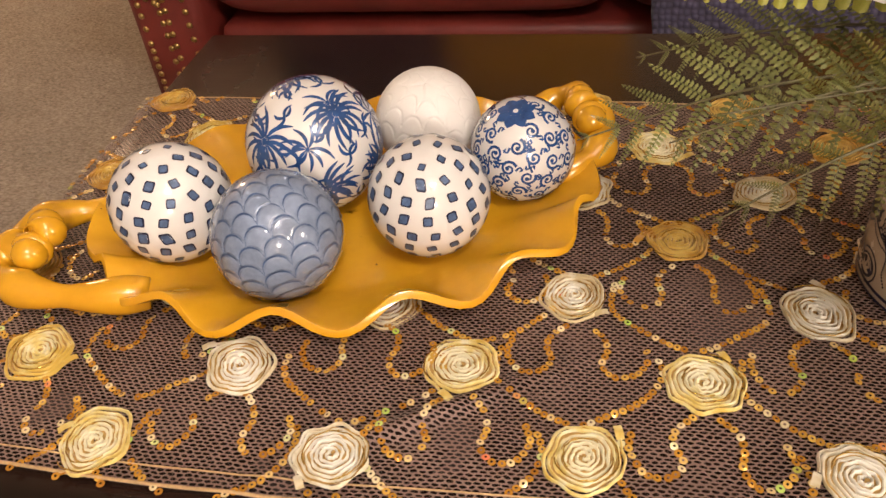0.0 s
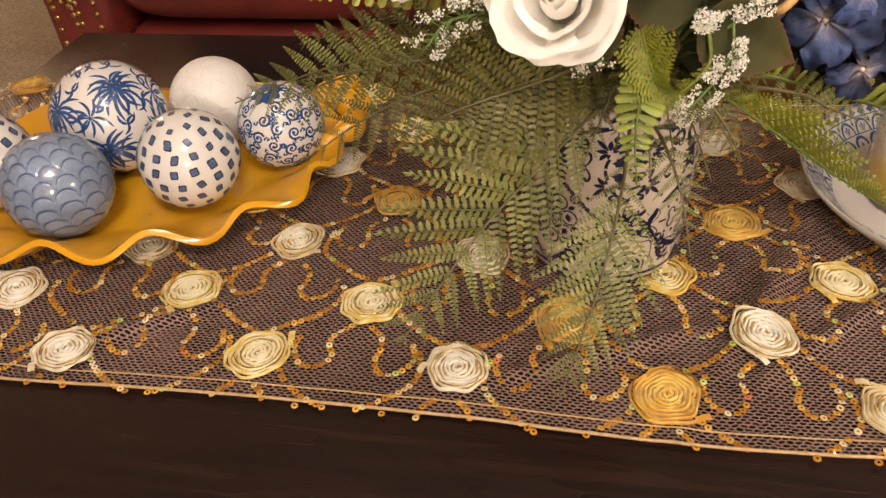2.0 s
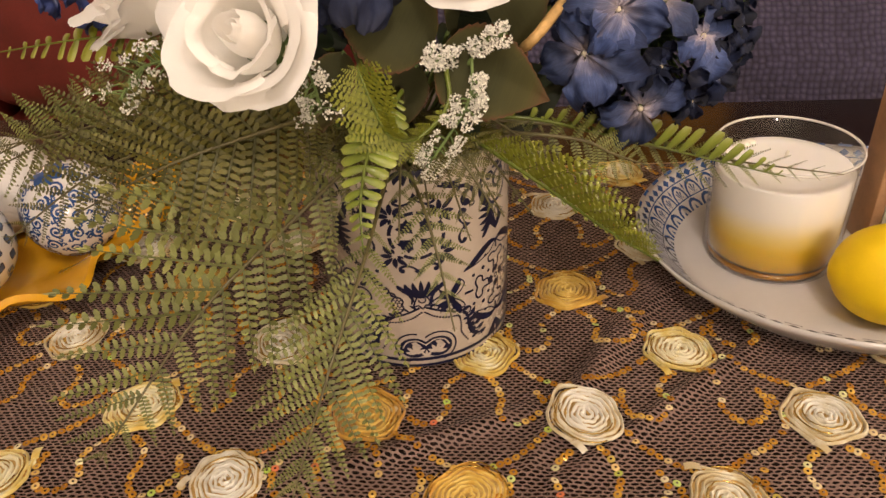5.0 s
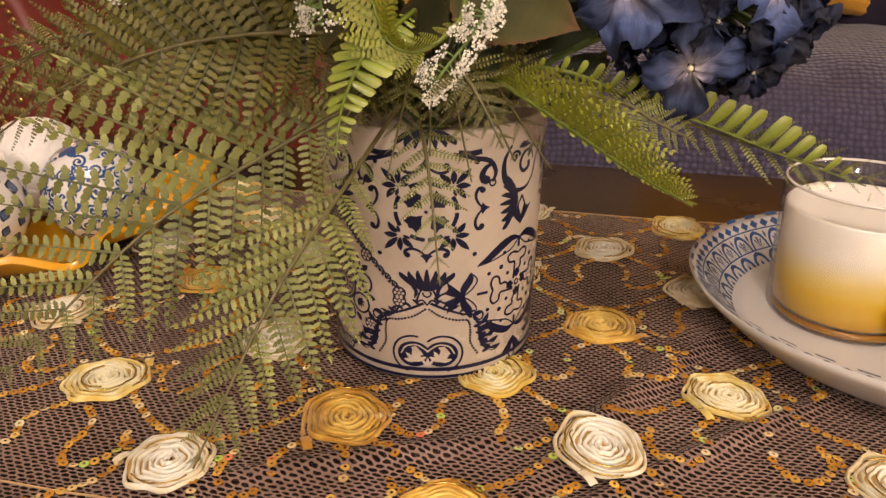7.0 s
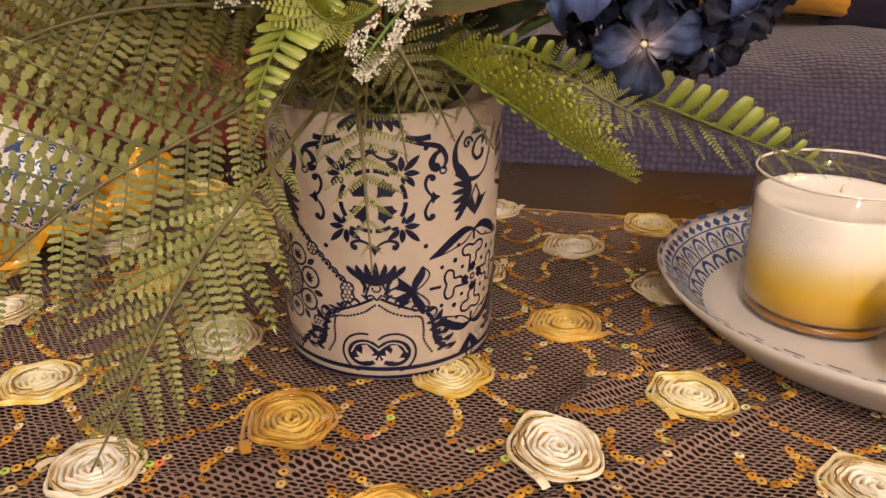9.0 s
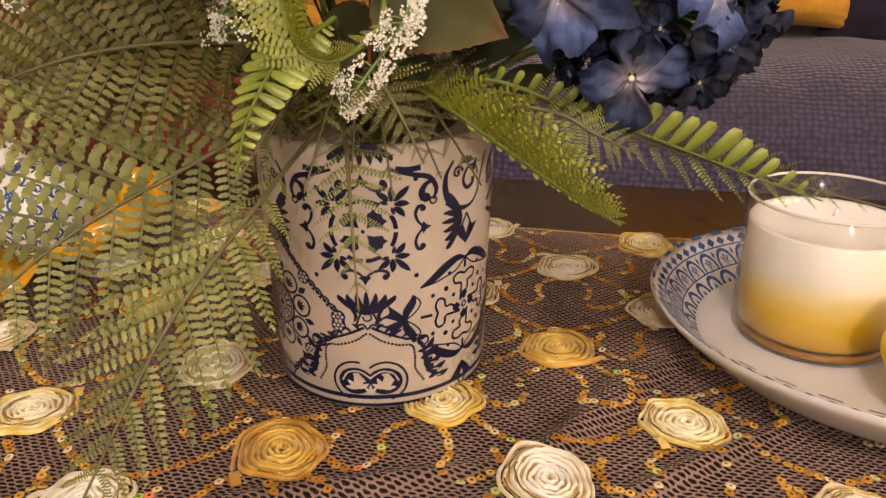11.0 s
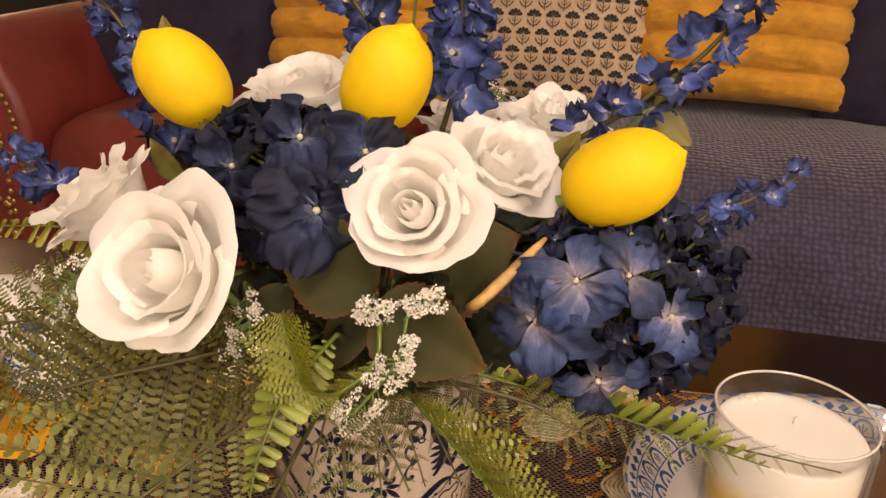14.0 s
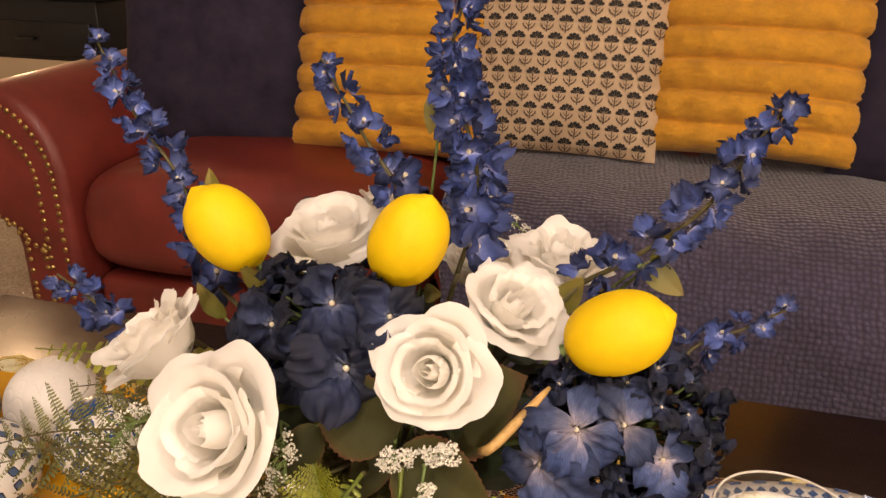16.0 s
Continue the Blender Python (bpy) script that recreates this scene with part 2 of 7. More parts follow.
def arm_outline(inset=0.0):
    """The scroll of the arm's front, as (x, z)."""
    r = ARM_R - inset
    pts = [(-0.632 - inset, 0.05 + inset), (-0.634 - inset, 0.30)]
    for k in range(17):
        a = radians(-2 + 12.4 * k)
        pts.append((ARM_C[0] + r * math.cos(a), ARM_C[1] + (1.30 if math.sin(a) > 0 else 0.97) * r * math.sin(a)))
    for k in range(5):
        a = radians(195 + 28 * k)
        pts.append((-0.87 + (0.072 - inset) * math.cos(a), 0.40 + (0.05 - inset * 0.8) * math.sin(a)))
    pts += [(-0.790 + inset, 0.37 - inset), (-0.778 + inset, 0.30), (-0.778 + inset, 0.05 + inset)]
    return pts


def build_sofa():
    s = thing("sofa", "oxblood red leather sofa with rolled arms and brass nailhead trim", "sofa", at=(0, 0, 0))
    xr = 1.75
    # base front and back
    m = Mesh()
    m.box((xr + 0.62, 0.80, 0.19), ((xr - 0.62) / 2, SY + 0.43, 0.145), r=0.02, seg=3)
    part("base", m, LEATHER, s)
    m = Mesh()
    m.grid(lambda u, v: (-0.63 + u * (xr + 0.63), SY + 0.62 + 0.20 * v + 0.02 * math.sin(3.14 * v), 0.28 + 0.62 * math.sin(1.57 * min(1, v * 1.6)) - (0.25 * max(0, v - 0.7) / 0.3)), 30, 20)
    m.grid(lambda u, v: (-0.63 + u * (xr + 0.63), SY + 0.82, 0.02 + v * 0.63), 4, 4)
    part("backrest", m, LEATHER, s)
    # seat cushions, crowned
    for x0, x1 in ((-0.62, 0.12), (0.13, 0.87), (0.88, 1.62)):
        def top(u, v, x0=x0, x1=x1):
            a = 2 * math.pi * v
            ex = 0.22
            c, q = math.cos(a), math.sin(a)
            sy = math.copysign(abs(c) ** ex, c)
            sz = math.copysign(abs(q) ** 0.5, q)
            su = 2 * u - 1
            edge = (1 - abs(su) ** 10) ** 0.5
            crown = 0.018 * (1 - su * su) * (1 if sz > 0 else 0)
            return ((x0 + x1) / 2 + su * (x1 - x0) / 2, SY + 0.005 + 0.36 + sy * 0.36 * (0.94 + 0.06 * edge), 0.365 + sz * (0.117 * (0.5 + 0.5 * edge) + crown))
        m = Mesh()
        m.grid(top, 40, 48, wrap_v=True)
        part("seat_cushion", m, LEATHER, s)
    for side in (0, 1):
        m = Mesh()
        to = (lambda a, b, h: (a, h, b)) if side == 0 else (lambda a, b, h: (xr - 0.63 + 0.63 - (a + 0.63), h, b))
        o = arm_outline()
        n = len(o)
        # body of the arm with a rounded front edge
        rings = []
        for ins, y in ((0.02, SY), (0.008, SY + 0.004), (0.0, SY + 0.018), (0.0, SY + 0.45), (0.0, SY + 0.85)):
            rings.append([to(a, b + 0.030 * max(0.0, y - SY - 0.02) * (b > 0.42), y) for a, b in arm_outline(ins)])
        vs = [p for r in rings for p in r]
        fs = [(i * n + k, i * n + (k + 1) % n, (i + 1) * n + (k + 1) % n, (i + 1) * n + k) for i in range(4) for k in range(n)]
        fs += [tuple(range(n)), tuple(4 * n + k for k in range(n))]
        m.add(vs, fs)
        arm = part("arm", m, LEATHER, s)
        if side == 0:
            # nailheads along the scroll
            nail = Mesh()
            nail.lathe([(0.0062, 0), (0.0058, 0.0018), (0.0040, 0.0034), (0.0018, 0.0041), (0.0, 0.0043)], 10)
            data = nail.data("nailhead", BRASS)
            for inset in (0.026, 0.066):
                line = spline([(a, SY - 0.001, b) for a, b in arm_outline(inset)], 400)
                run = 0.0
                for a, b in zip(line, line[1:]):
                    run += (b - a).length
                    if run > 0.0155 and b.z > 0.12 and (inset < 0.05 or b.x < -0.67):
                        run = 0.0
                        part("nailhead", data, BRASS, arm, m=axis_frame(b, (0, -1, 0)))
    return s


build_sofa()

# ---- throw blanket over the seat ----
def make_knit(name, colour, cell, deep):
    m, nt, p = nodes_of(name)
    tc = nt.nodes.new("ShaderNodeTexCoord")
    br = nt.nodes.new("ShaderNodeTexVoronoi")
    br.inputs["Scale"].default_value = 1 / cell
    br.inputs["Randomness"].default_value = 0.35
    link(nt, tc.outputs["UV"], br.inputs["Vector"])
    n = node(nt, "ShaderNodeTexNoise", Scale=18.0, Detail=5.0)
    link(nt, tc.outputs["UV"], n.inputs["Vector"])
    # colour darkens between stitches, painting in the shade of the pits
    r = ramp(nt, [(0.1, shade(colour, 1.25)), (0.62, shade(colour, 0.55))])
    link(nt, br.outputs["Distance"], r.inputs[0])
    hs = nt.nodes.new("ShaderNodeHueSaturation")
    mr = node(nt, "ShaderNodeMapRange", To_Min=0.7, To_Max=1.3)
    link(nt, n.outputs["Fac"], mr.inputs["Value"])
    link(nt, mr.outputs[0], hs.inputs["Value"])
    link(nt, r.outputs[0], hs.inputs["Color"])
    link(nt, hs.outputs[0], p.inputs["Base Color"])
    p.inputs["Roughness"].default_value = 0.9
    p.inputs["Sheen Weight"].default_value = 0.25
    b = node(nt, "ShaderNodeBump", Strength=1.0, Distance=deep)
    b.invert = True
    link(nt, br.outputs["Distance"], b.inputs["Height"])
    link(nt, b.outputs[0], p.inputs["Normal"])
    return m


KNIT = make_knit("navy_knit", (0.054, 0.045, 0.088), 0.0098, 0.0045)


def uv_from(ob, fn):
    me = ob.data
    uv = me.uv_layers.new(name="cloth")
    for l in me.loops:
        uv.data[l.index].uv = fn(me.vertices[l.vertex_index].index)


def build_blanket():
    b = thing("throw_blanket", "dark navy chunky-knit throw blanket spread over the sofa seat", "blanket", at=(0, 0, 0))
    L = [(SY + 0.62, 0.52), (SY + 0.55, 0.497), (SY + 0.34, 0.505), (SY + 0.14, 0.505), (SY + 0.03, 0.488), (SY - 0.035, 0.445), (SY - 0.085, 0.365), (SY - 0.12, 0.265), (SY - 0.15, 0.12), (SY - 0.165, 0.03)]
    line = spline([(0, y, z) for y, z in L], 70)
    run = [0.0]
    for a, c in zip(line, line[1:]):
        run.append(run[-1] + (c - a).length)
    nu = 110
    flat = {}
    m = Mesh()

    def fn(u, v):
        k = round(v * 70)
        p = line[k]
        x = 0.10 + 0.10 * v + u * 1.50
        w = 0.010 * wob(x * 5, k * 0.05, 3) + 0.006 * wob(x * 14, k * 0.12, 7)
        hang = max(0, (k - 34) / 36)
        flat[len(m.v)] = (x, run[k])
        return (x + 0.006 * wob(k * 0.2, 5), p.y - hang * (0.010 * math.sin(x * 21 + 1.0) + 0.008 * wob(x * 9, 2)) - 0.5 * w * hang, p.z + w * (1 - hang) + 0.004)
    m.grid(fn, nu, 70)
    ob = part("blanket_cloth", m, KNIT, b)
    uv_from(ob, lambda i: flat[i])
    s = ob.modifiers.new("thickness", "SOLIDIFY")
    s.thickness, s.offset = 0.008, 1
    return b


build_blanket()

# ---- cushions ----
NAVY_VELVET = surface("navy_velvet", (0.0312, 0.02574, 0.04524), 0.9, vary=0.35, scale=14, fine=500, bump=0.15, spec=0.1)
MUSTARD = surface("mustard_plush", (0.561, 0.2677, 0.017), 0.85, vary=0.18, scale=30, fine=260, bump=0.5, depth=0.003, sheen=0.12)
CANVAS = surface("tan_canvas", (0.528, 0.3872, 0.2552), 0.85, vary=0.10, scale=20, fine=900, bump=0.3, depth=0.0008)
BROWN_INK = surface("brown_block_print", (0.085, 0.055, 0.036), 0.8, vary=0.3, scale=200, fine=900, bump=0.0)
BLACK_INK = surface("black_block_print", (0.022, 0.018, 0.016), 0.8, vary=0.3, scale=200, fine=900, bump=0.0)
CUSHIONS = "cushions along the sofa"


def pillow_point(u, v, w, h, d, side, pinch=0.06):
    """A stuffed square: u, v in -1..1."""
    k = (1 - abs(u) ** 2.6) * (1 - abs(v) ** 2.6)
    x = u * w / 2 * (1 - pinch * (1 - abs(u) ** 3) * 0 - pinch * (1 - v * v) * 0.5 * abs(u))
    z = v * h / 2 * (1 - pinch * (1 - u * u) * 0.5 * abs(v))
    return x, -side * d / 2 * k ** 0.55, z


def pillow_frame(x, z, lean, turn=0.0, y=1.565, h=0.42):
    return Matrix.Translation((x, y, z)) @ Matrix.Rotation(radians(turn), 4, "Z") @ Matrix.Rotation(radians(-lean), 4, "X") @ Matrix.Translation((0, 0, h / 2))


def plain_pillow(mat, w, h, d, frame_m, label):
    t = thing("cushion", label, "cushion", CUSHIONS, at=frame_m)
    m = Mesh()
    for side in (1, -1):
        m.grid(lambda u, v: [c + 0.004 * wob(u * 4 + side, v * 4, w * 9) * (i == 1) for i, c in enumerate(pillow_point(2 * u - 1, 2 * v - 1, w, h, d, side))], 30, 30)
    part("cover", m, mat, t)
    return t


def ribbed_pillow(w, h, d, frame_m, label, rows=7):
    t = thing("cushion", label, "cushion", CUSHIONS, at=frame_m)
    m = Mesh()

    def fn(u, v, side):
        x, y, z = pillow_point(2 * u - 1, 2 * v - 1, w, h, d, side)
        ph = v * rows + 0.05 * wob(u * 5, v * 4, 2)
        rib = abs(math.sin(math.pi * ph)) ** 0.40 + 0.25 * wob(u * 9, v * 14, 5)
        edge = max(0, abs(2 * u - 1) - 0.9) * 10
        return x + math.copysign(0.008 * rib + 0.004 * wob(v * 60, side), 2 * u - 1) * edge, y - side * (0.030 * rib + 0.0035 * wob(u * 40, v * 60)), z
    for side in (1, -1):
        m.grid(lambda u, v: fn(u, v, side), 60, 126)
    part("cover", m, MUSTARD, t)
    return t


def print_pillow(w, h, d, frame_m, label):
    t = plain_pillow(CANVAS, w, h, d, frame_m, label)
    head, leaf = Mesh(), Mesh()
    nx, ny = 11, 12
    for j in range(ny):
        for i in range(nx):
            cx = -0.93 + 1.86 * (i + 0.5 * (j % 2)) / (nx - 0.5)
            cy = -0.93 + 1.86 * j / (ny - 1)

            def put(m, pts):
                vs = []
                for a, b in pts:
                    x, y, z = pillow_point(max(-0.995, min(0.995, cx + 1.60 * a * 2 / w)), max(-0.995, min(0.995, cy + 1.55 * b * 2 / h)), w, h, d, 1)
                    vs.append((x, y - 0.0035, z))
                m.add(vs, [tuple(range(len(vs)))])
            # a small flower: fan of five petals over a stem with curling leaves
            for k in range(5):
                a = radians(22 + 34 * k)
                c, s2 = math.cos(a), math.sin(a)
                put(head, [(0.001 * c, 0.0022 + 0.001 * s2), (0.0075 * c - 0.0023 * s2, 0.0022 + 0.0075 * s2 + 0.0023 * c), (0.0094 * c - 0.0012 * s2, 0.0022 + 0.0094 * s2 + 0.0012 * c), (0.0094 * c + 0.0012 * s2, 0.0022 + 0.0094 * s2 - 0.0012 * c), (0.0075 * c + 0.0023 * s2, 0.0022 + 0.0075 * s2 - 0.0023 * c)])
            put(leaf, [(-0.0007, 0.0022), (-0.0007, -0.0115), (0.0007, -0.0115), (0.0007, 0.0022)])
            for q in (-1, 1):
                put(leaf, [(0.0, -0.0095), (q * 0.0040, -0.0082), (q * 0.0078, -0.0040), (q * 0.0082, 0.0002), (q * 0.0066, -0.0022), (q * 0.0048, -0.0052), (q * 0.0020, -0.0070)])
                put(leaf, [(0.0, -0.0052), (q * 0.0026, -0.0036), (q * 0.0048, 0.0004), (q * 0.0030, -0.0014)])
    part("block_print", head, BLACK_INK, t, "small black block-printed flower heads", smooth=False)["kind"] = "stuff"
    part("leaf_print", leaf, BROWN_INK, t, "brown block-printed stems and leaves", smooth=False)["kind"] = "stuff"
    return t


plain_pillow(NAVY_VELVET, 0.48, 0.46, 0.15, pillow_frame(-0.475, 0.485, 14, 6, 1.60), "dark navy velvet cushion leaning on the sofa back")
ribbed_pillow(0.41, 0.43, 0.13, pillow_frame(-0.055, 0.49, 14, 0, 1.575), "mustard yellow plush cushion with horizontal ribs")
print_pillow(0.42, 0.41, 0.12, pillow_frame(0.307, 0.510, 14, -2, 1.575), "tan canvas cushion with small black block-printed flowers")
ribbed_pillow(0.382, 0.43, 0.13, pillow_frame(0.684, 0.535, 14, -5, 1.60), "mustard yellow plush cushion beside the printed cushion")
plain_pillow(NAVY_VELVET, 0.46, 0.46, 0.15, pillow_frame(1.075, 0.51, 14, -6, 1.60), "dark navy velvet cushion on the knit throw")

# ---- sheer sequinned runner ----
def make_net():
    """Fine hexagonal net: threads of taupe, open holes between them."""
    m, nt, p = nodes_of("taupe_net")
    tc = nt.nodes.new("ShaderNodeTexCoord")
    mp = nt.nodes.new("ShaderNodeMapping")
    mp.inputs["Scale"].default_value = (1 / 0.0052, 1 / 0.0050, 1)
    dn = node(nt, "ShaderNodeTexNoise", Scale=160.0, Detail=2.0)
    link(nt, tc.outputs["UV"], dn.inputs["Vector"])
    dv = nt.nodes.new("ShaderNodeVectorMath")
    dv.operation = "MULTIPLY_ADD"
    dv.inputs[1].default_value = (0.0030, 0.0030, 0.0)
    link(nt, dn.outputs["Color"], dv.inputs[0])
    link(nt, tc.outputs["UV"], dv.inputs[2])
    link(nt, dv.outputs[0], mp.inputs[0])

    def cells(offset):
        a = nt.nodes.new("ShaderNodeVectorMath")
        a.operation = "ADD"
        a.inputs[1].default_value = offset
        link(nt, mp.outputs[0], a.inputs[0])
        f = nt.nodes.new("ShaderNodeVectorMath")
        f.operation = "FRACTION"
        link(nt, a.outputs[0], f.inputs[0])
        s = nt.nodes.new("ShaderNodeVectorMath")
        s.operation = "SUBTRACT"
        s.inputs[1].default_value = (0.5, 0.5, 0)
        link(nt, f.outputs[0], s.inputs[0])
        w = nt.nodes.new("ShaderNodeVectorMath")
        w.operation = "MULTIPLY"
        w.inputs[1].default_value = (0.80, 1.75, 0)
        link(nt, s.outputs[0], w.inputs[0])
        l = nt.nodes.new("ShaderNodeVectorMath")
        l.operation = "LENGTH"
        link(nt, w.outputs[0], l.inputs[0])
        return l.outputs["Value"]
    a, b = cells((0, 0, 0)), cells((0.5, 0.5, 0))
    mn = nt.nodes.new("ShaderNodeMath")
    mn.operation = "MINIMUM"
    link(nt, a, mn.inputs[0])
    link(nt, b, mn.inputs[1])
    n = node(nt, "ShaderNodeTexNoise", Scale=22.0, Detail=4.0)
    link(nt, tc.outputs["UV"], n.inputs["Vector"])
    lim = node(nt, "ShaderNodeMapRange", To_Min=0.24, To_Max=0.40)
    link(nt, n.outputs["Fac"], lim.inputs["Value"])
    gt = nt.nodes.new("ShaderNodeMath")
    gt.operation = "GREATER_THAN"
    link(nt, mn.outputs[0], gt.inputs[0])
    link(nt, lim.outputs[0], gt.inputs[1])
    al = node(nt, "ShaderNodeMapRange", To_Min=0.06, To_Max=0.92)
    link(nt, gt.outputs[0], al.inputs["Value"])
    n2 = node(nt, "ShaderNodeTexNoise", Scale=7.0, Detail=5.0)
    link(nt, tc.outputs["UV"], n2.inputs["Vector"])
    r = ramp(nt, [(0.3, (0.150, 0.088, 0.070)), (0.7, (0.225, 0.140, 0.114))])
    link(nt, n2.outputs["Fac"], r.inputs[0])
    link(nt, r.outputs[0], p.inputs["Base Color"])
    link(nt, al.outputs[0], p.inputs["Alpha"])
    p.inputs["Roughness"].default_value = 0.62
    p.inputs["Sheen Weight"].default_value = 0.2
    bp = node(nt, "ShaderNodeBump", Strength=0.4, Distance=0.0006)
    link(nt, mn.outputs[0], bp.inputs["Height"])
    link(nt, bp.outputs[0], p.inputs["Normal"])
    return m


NET = make_net()
HEM = surface("gold_hem_thread", (0.50, 0.33, 0.16), 0.5, vary=0.2, scale=300, fine=900, bump=0.1)
CY0, CY1 = 0.212, 0.648
VASE = (0.3235, 0.4165)


def cloth_z(x, y):
    """The runner's gentle folds."""
    z = 0.0016 * (wob(x * 9, y * 11, 1) + 0.6 * wob(x * 22 + y * 15, y * 20, 4)) + 0.0016
    for cx, cy, a, l in ((0.452, 0.372, 62, 0.11), (0.474, 0.392, 58, 0.10), (0.50, 0.33, 40, 0.10), (-0.02, 0.27, 30, 0.08), (0.20, 0.50, 70, 0.07), (0.33, 0.285, 25, 0.09)):
        c, s = math.cos(radians(a)), math.sin(radians(a))
        t, q = (x - cx) * c + (y - cy) * s, -(x - cx) * s + (y - cy) * c
        z += 0.0070 * math.exp(-(q / 0.0060) ** 2 - (t / l) ** 2)
    near = math.hypot(x - VASE[0], y - VASE[1])
    z *= min(1, max(0.0, (near - 0.06) / 0.02))
    for cx, cy, rx, ry in ((0.642, 0.477, 0.11, 0.10), (-0.11, 0.455, 0.14, 0.10)):
        d = math.hypot((x - cx) / rx, (y - cy) / ry)
        z *= min(1, max(0.0, (d - 0.9) / 0.3))
    return CLOTH + max(0.0, z)


def cloth_place(x, y):
    """A point of the runner: flat on the table, hanging over its ends."""
    for edge, sgn in ((TX0 - 0.003, -1), (TX1 + 0.003, 1)):
        over = (x - edge) * sgn
        if over > -0.006:
            a = min(1.0, max(0.0, (over + 0.006) / 0.012))
            drop = max(0.0, over)
            return Vector((edge + sgn * (0.004 * a + 0.01 * math.sin(y * 40) * min(1, drop * 8)), y, CLOTH - drop * 0.98 + 0.0015 * (1 - a)))
    hemw = 0.003 * math.sin(x * 13) + 0.003 * wob(x * 6, 2)
    k = (y - CY0) / (CY1 - CY0)
    return Vector((x, y + hemw * ((1 - k) if k < 0.5 else k * 0.6), cloth_z(x, y)))


def make_ribbon(name, colours):
    m, nt, p = nodes_of(name)
    tc = nt.nodes.new("ShaderNodeTexCoord")
    w = nt.nodes.new("ShaderNodeTexNoise")
    w.inputs["Scale"].default_value = 90.0
    w.inputs["Detail"].default_value = 4.0
    link(nt, tc.outputs["Object"], w.inputs["Vector"])
    f = node(nt, "ShaderNodeTexNoise", Scale=1400.0, Detail=2.0)
    link(nt, tc.outputs["Object"], f.inputs["Vector"])
    r = ramp(nt, [(0.32, colours[0]), (0.5, colours[1]), (0.66, colours[2])])
    oi = nt.nodes.new("ShaderNodeObjectInfo")
    mx = nt.nodes.new("ShaderNodeMath")
    mx.operation = "MULTIPLY_ADD"
    mx.inputs[1].default_value = 0.22
    link(nt, oi.outputs["Random"], mx.inputs[0])
    sb = nt.nodes.new("ShaderNodeMath")
    sb.operation = "SUBTRACT"
    sb.inputs[1].default_value = 0.11
    link(nt, w.outputs["Fac"], sb.inputs[0])
    ln = nt.nodes.new("ShaderNodeVectorMath")
    ln.operation = "LENGTH"
    link(nt, tc.outputs["Object"], ln.inputs[0])
    rad = node(nt, "ShaderNodeMapRange", From_Min=0.006, From_Max=0.026, To_Min=0.16, To_Max=-0.16)
    link(nt, ln.outputs["Value"], rad.inputs["Value"])
    ad = nt.nodes.new("ShaderNodeMath")
    ad.operation = "ADD"
    link(nt, sb.outputs[0], ad.inputs[0])
    link(nt, rad.outputs[0], ad.inputs[1])
    link(nt, ad.outputs[0], mx.inputs[2])
    link(nt, mx.outputs[0], r.inputs[0])
    link(nt, r.outputs[0], p.inputs["Base Color"])
    p.inputs["Roughness"].default_value = 0.42
    p.inputs["Sheen Weight"].default_value = 0.3
    b = node(nt, "ShaderNodeBump", Strength=0.4, Distance=0.0006)
    link(nt, f.outputs["Fac"], b.inputs["Height"])
    link(nt, b.outputs[0], p.inputs["Normal"])
    return m


RIB_WHITE = make_ribbon("ivory_ribbon", ((0.5208, 0.42, 0.2268), (0.672, 0.6216, 0.4788), (0.7224, 0.6972, 0.6132)))
RIB_CREAM = make_ribbon("cream_ribbon", ((0.5544, 0.3696, 0.0504), (0.672, 0.5544, 0.2016), (0.7224, 0.672, 0.462)))
RIB_GOLD = make_ribbon("gold_ribbon", ((0.473, 0.2322, 0.01892), (0.602, 0.3612, 0.043), (0.688, 0.4816, 0.1032)))
GLITTER = surface("gold_thread", (0.70, 0.48, 0.12), 0.25, metal=1.0, vary=0.3, scale=900, fine=1500, bump=0.2)


def make_sequin():
    m, nt, p = nodes_of("gold_sequin")
    g = nt.nodes.new("ShaderNodeNewGeometry")
    r = ramp(nt, [(0.0, (0.46, 0.20, 0.022)), (0.45, (0.60, 0.30, 0.036)), (0.75, (0.80, 0.50, 0.10)), (0.93, (0.90, 0.78, 0.50)), (0.975, (0.50, 0.75, 0.12)), (1.0, (0.9, 0.25, 0.12))])
    link(nt, g.outputs["Random Per Island"], r.inputs[0])
    link(nt, r.outputs[0], p.inputs["Base Color"])
    p.inputs["Metallic"].default_value = 0.30
    p.inputs["Roughness"].default_value = 0.24
    return m


SEQUIN = make_sequin()


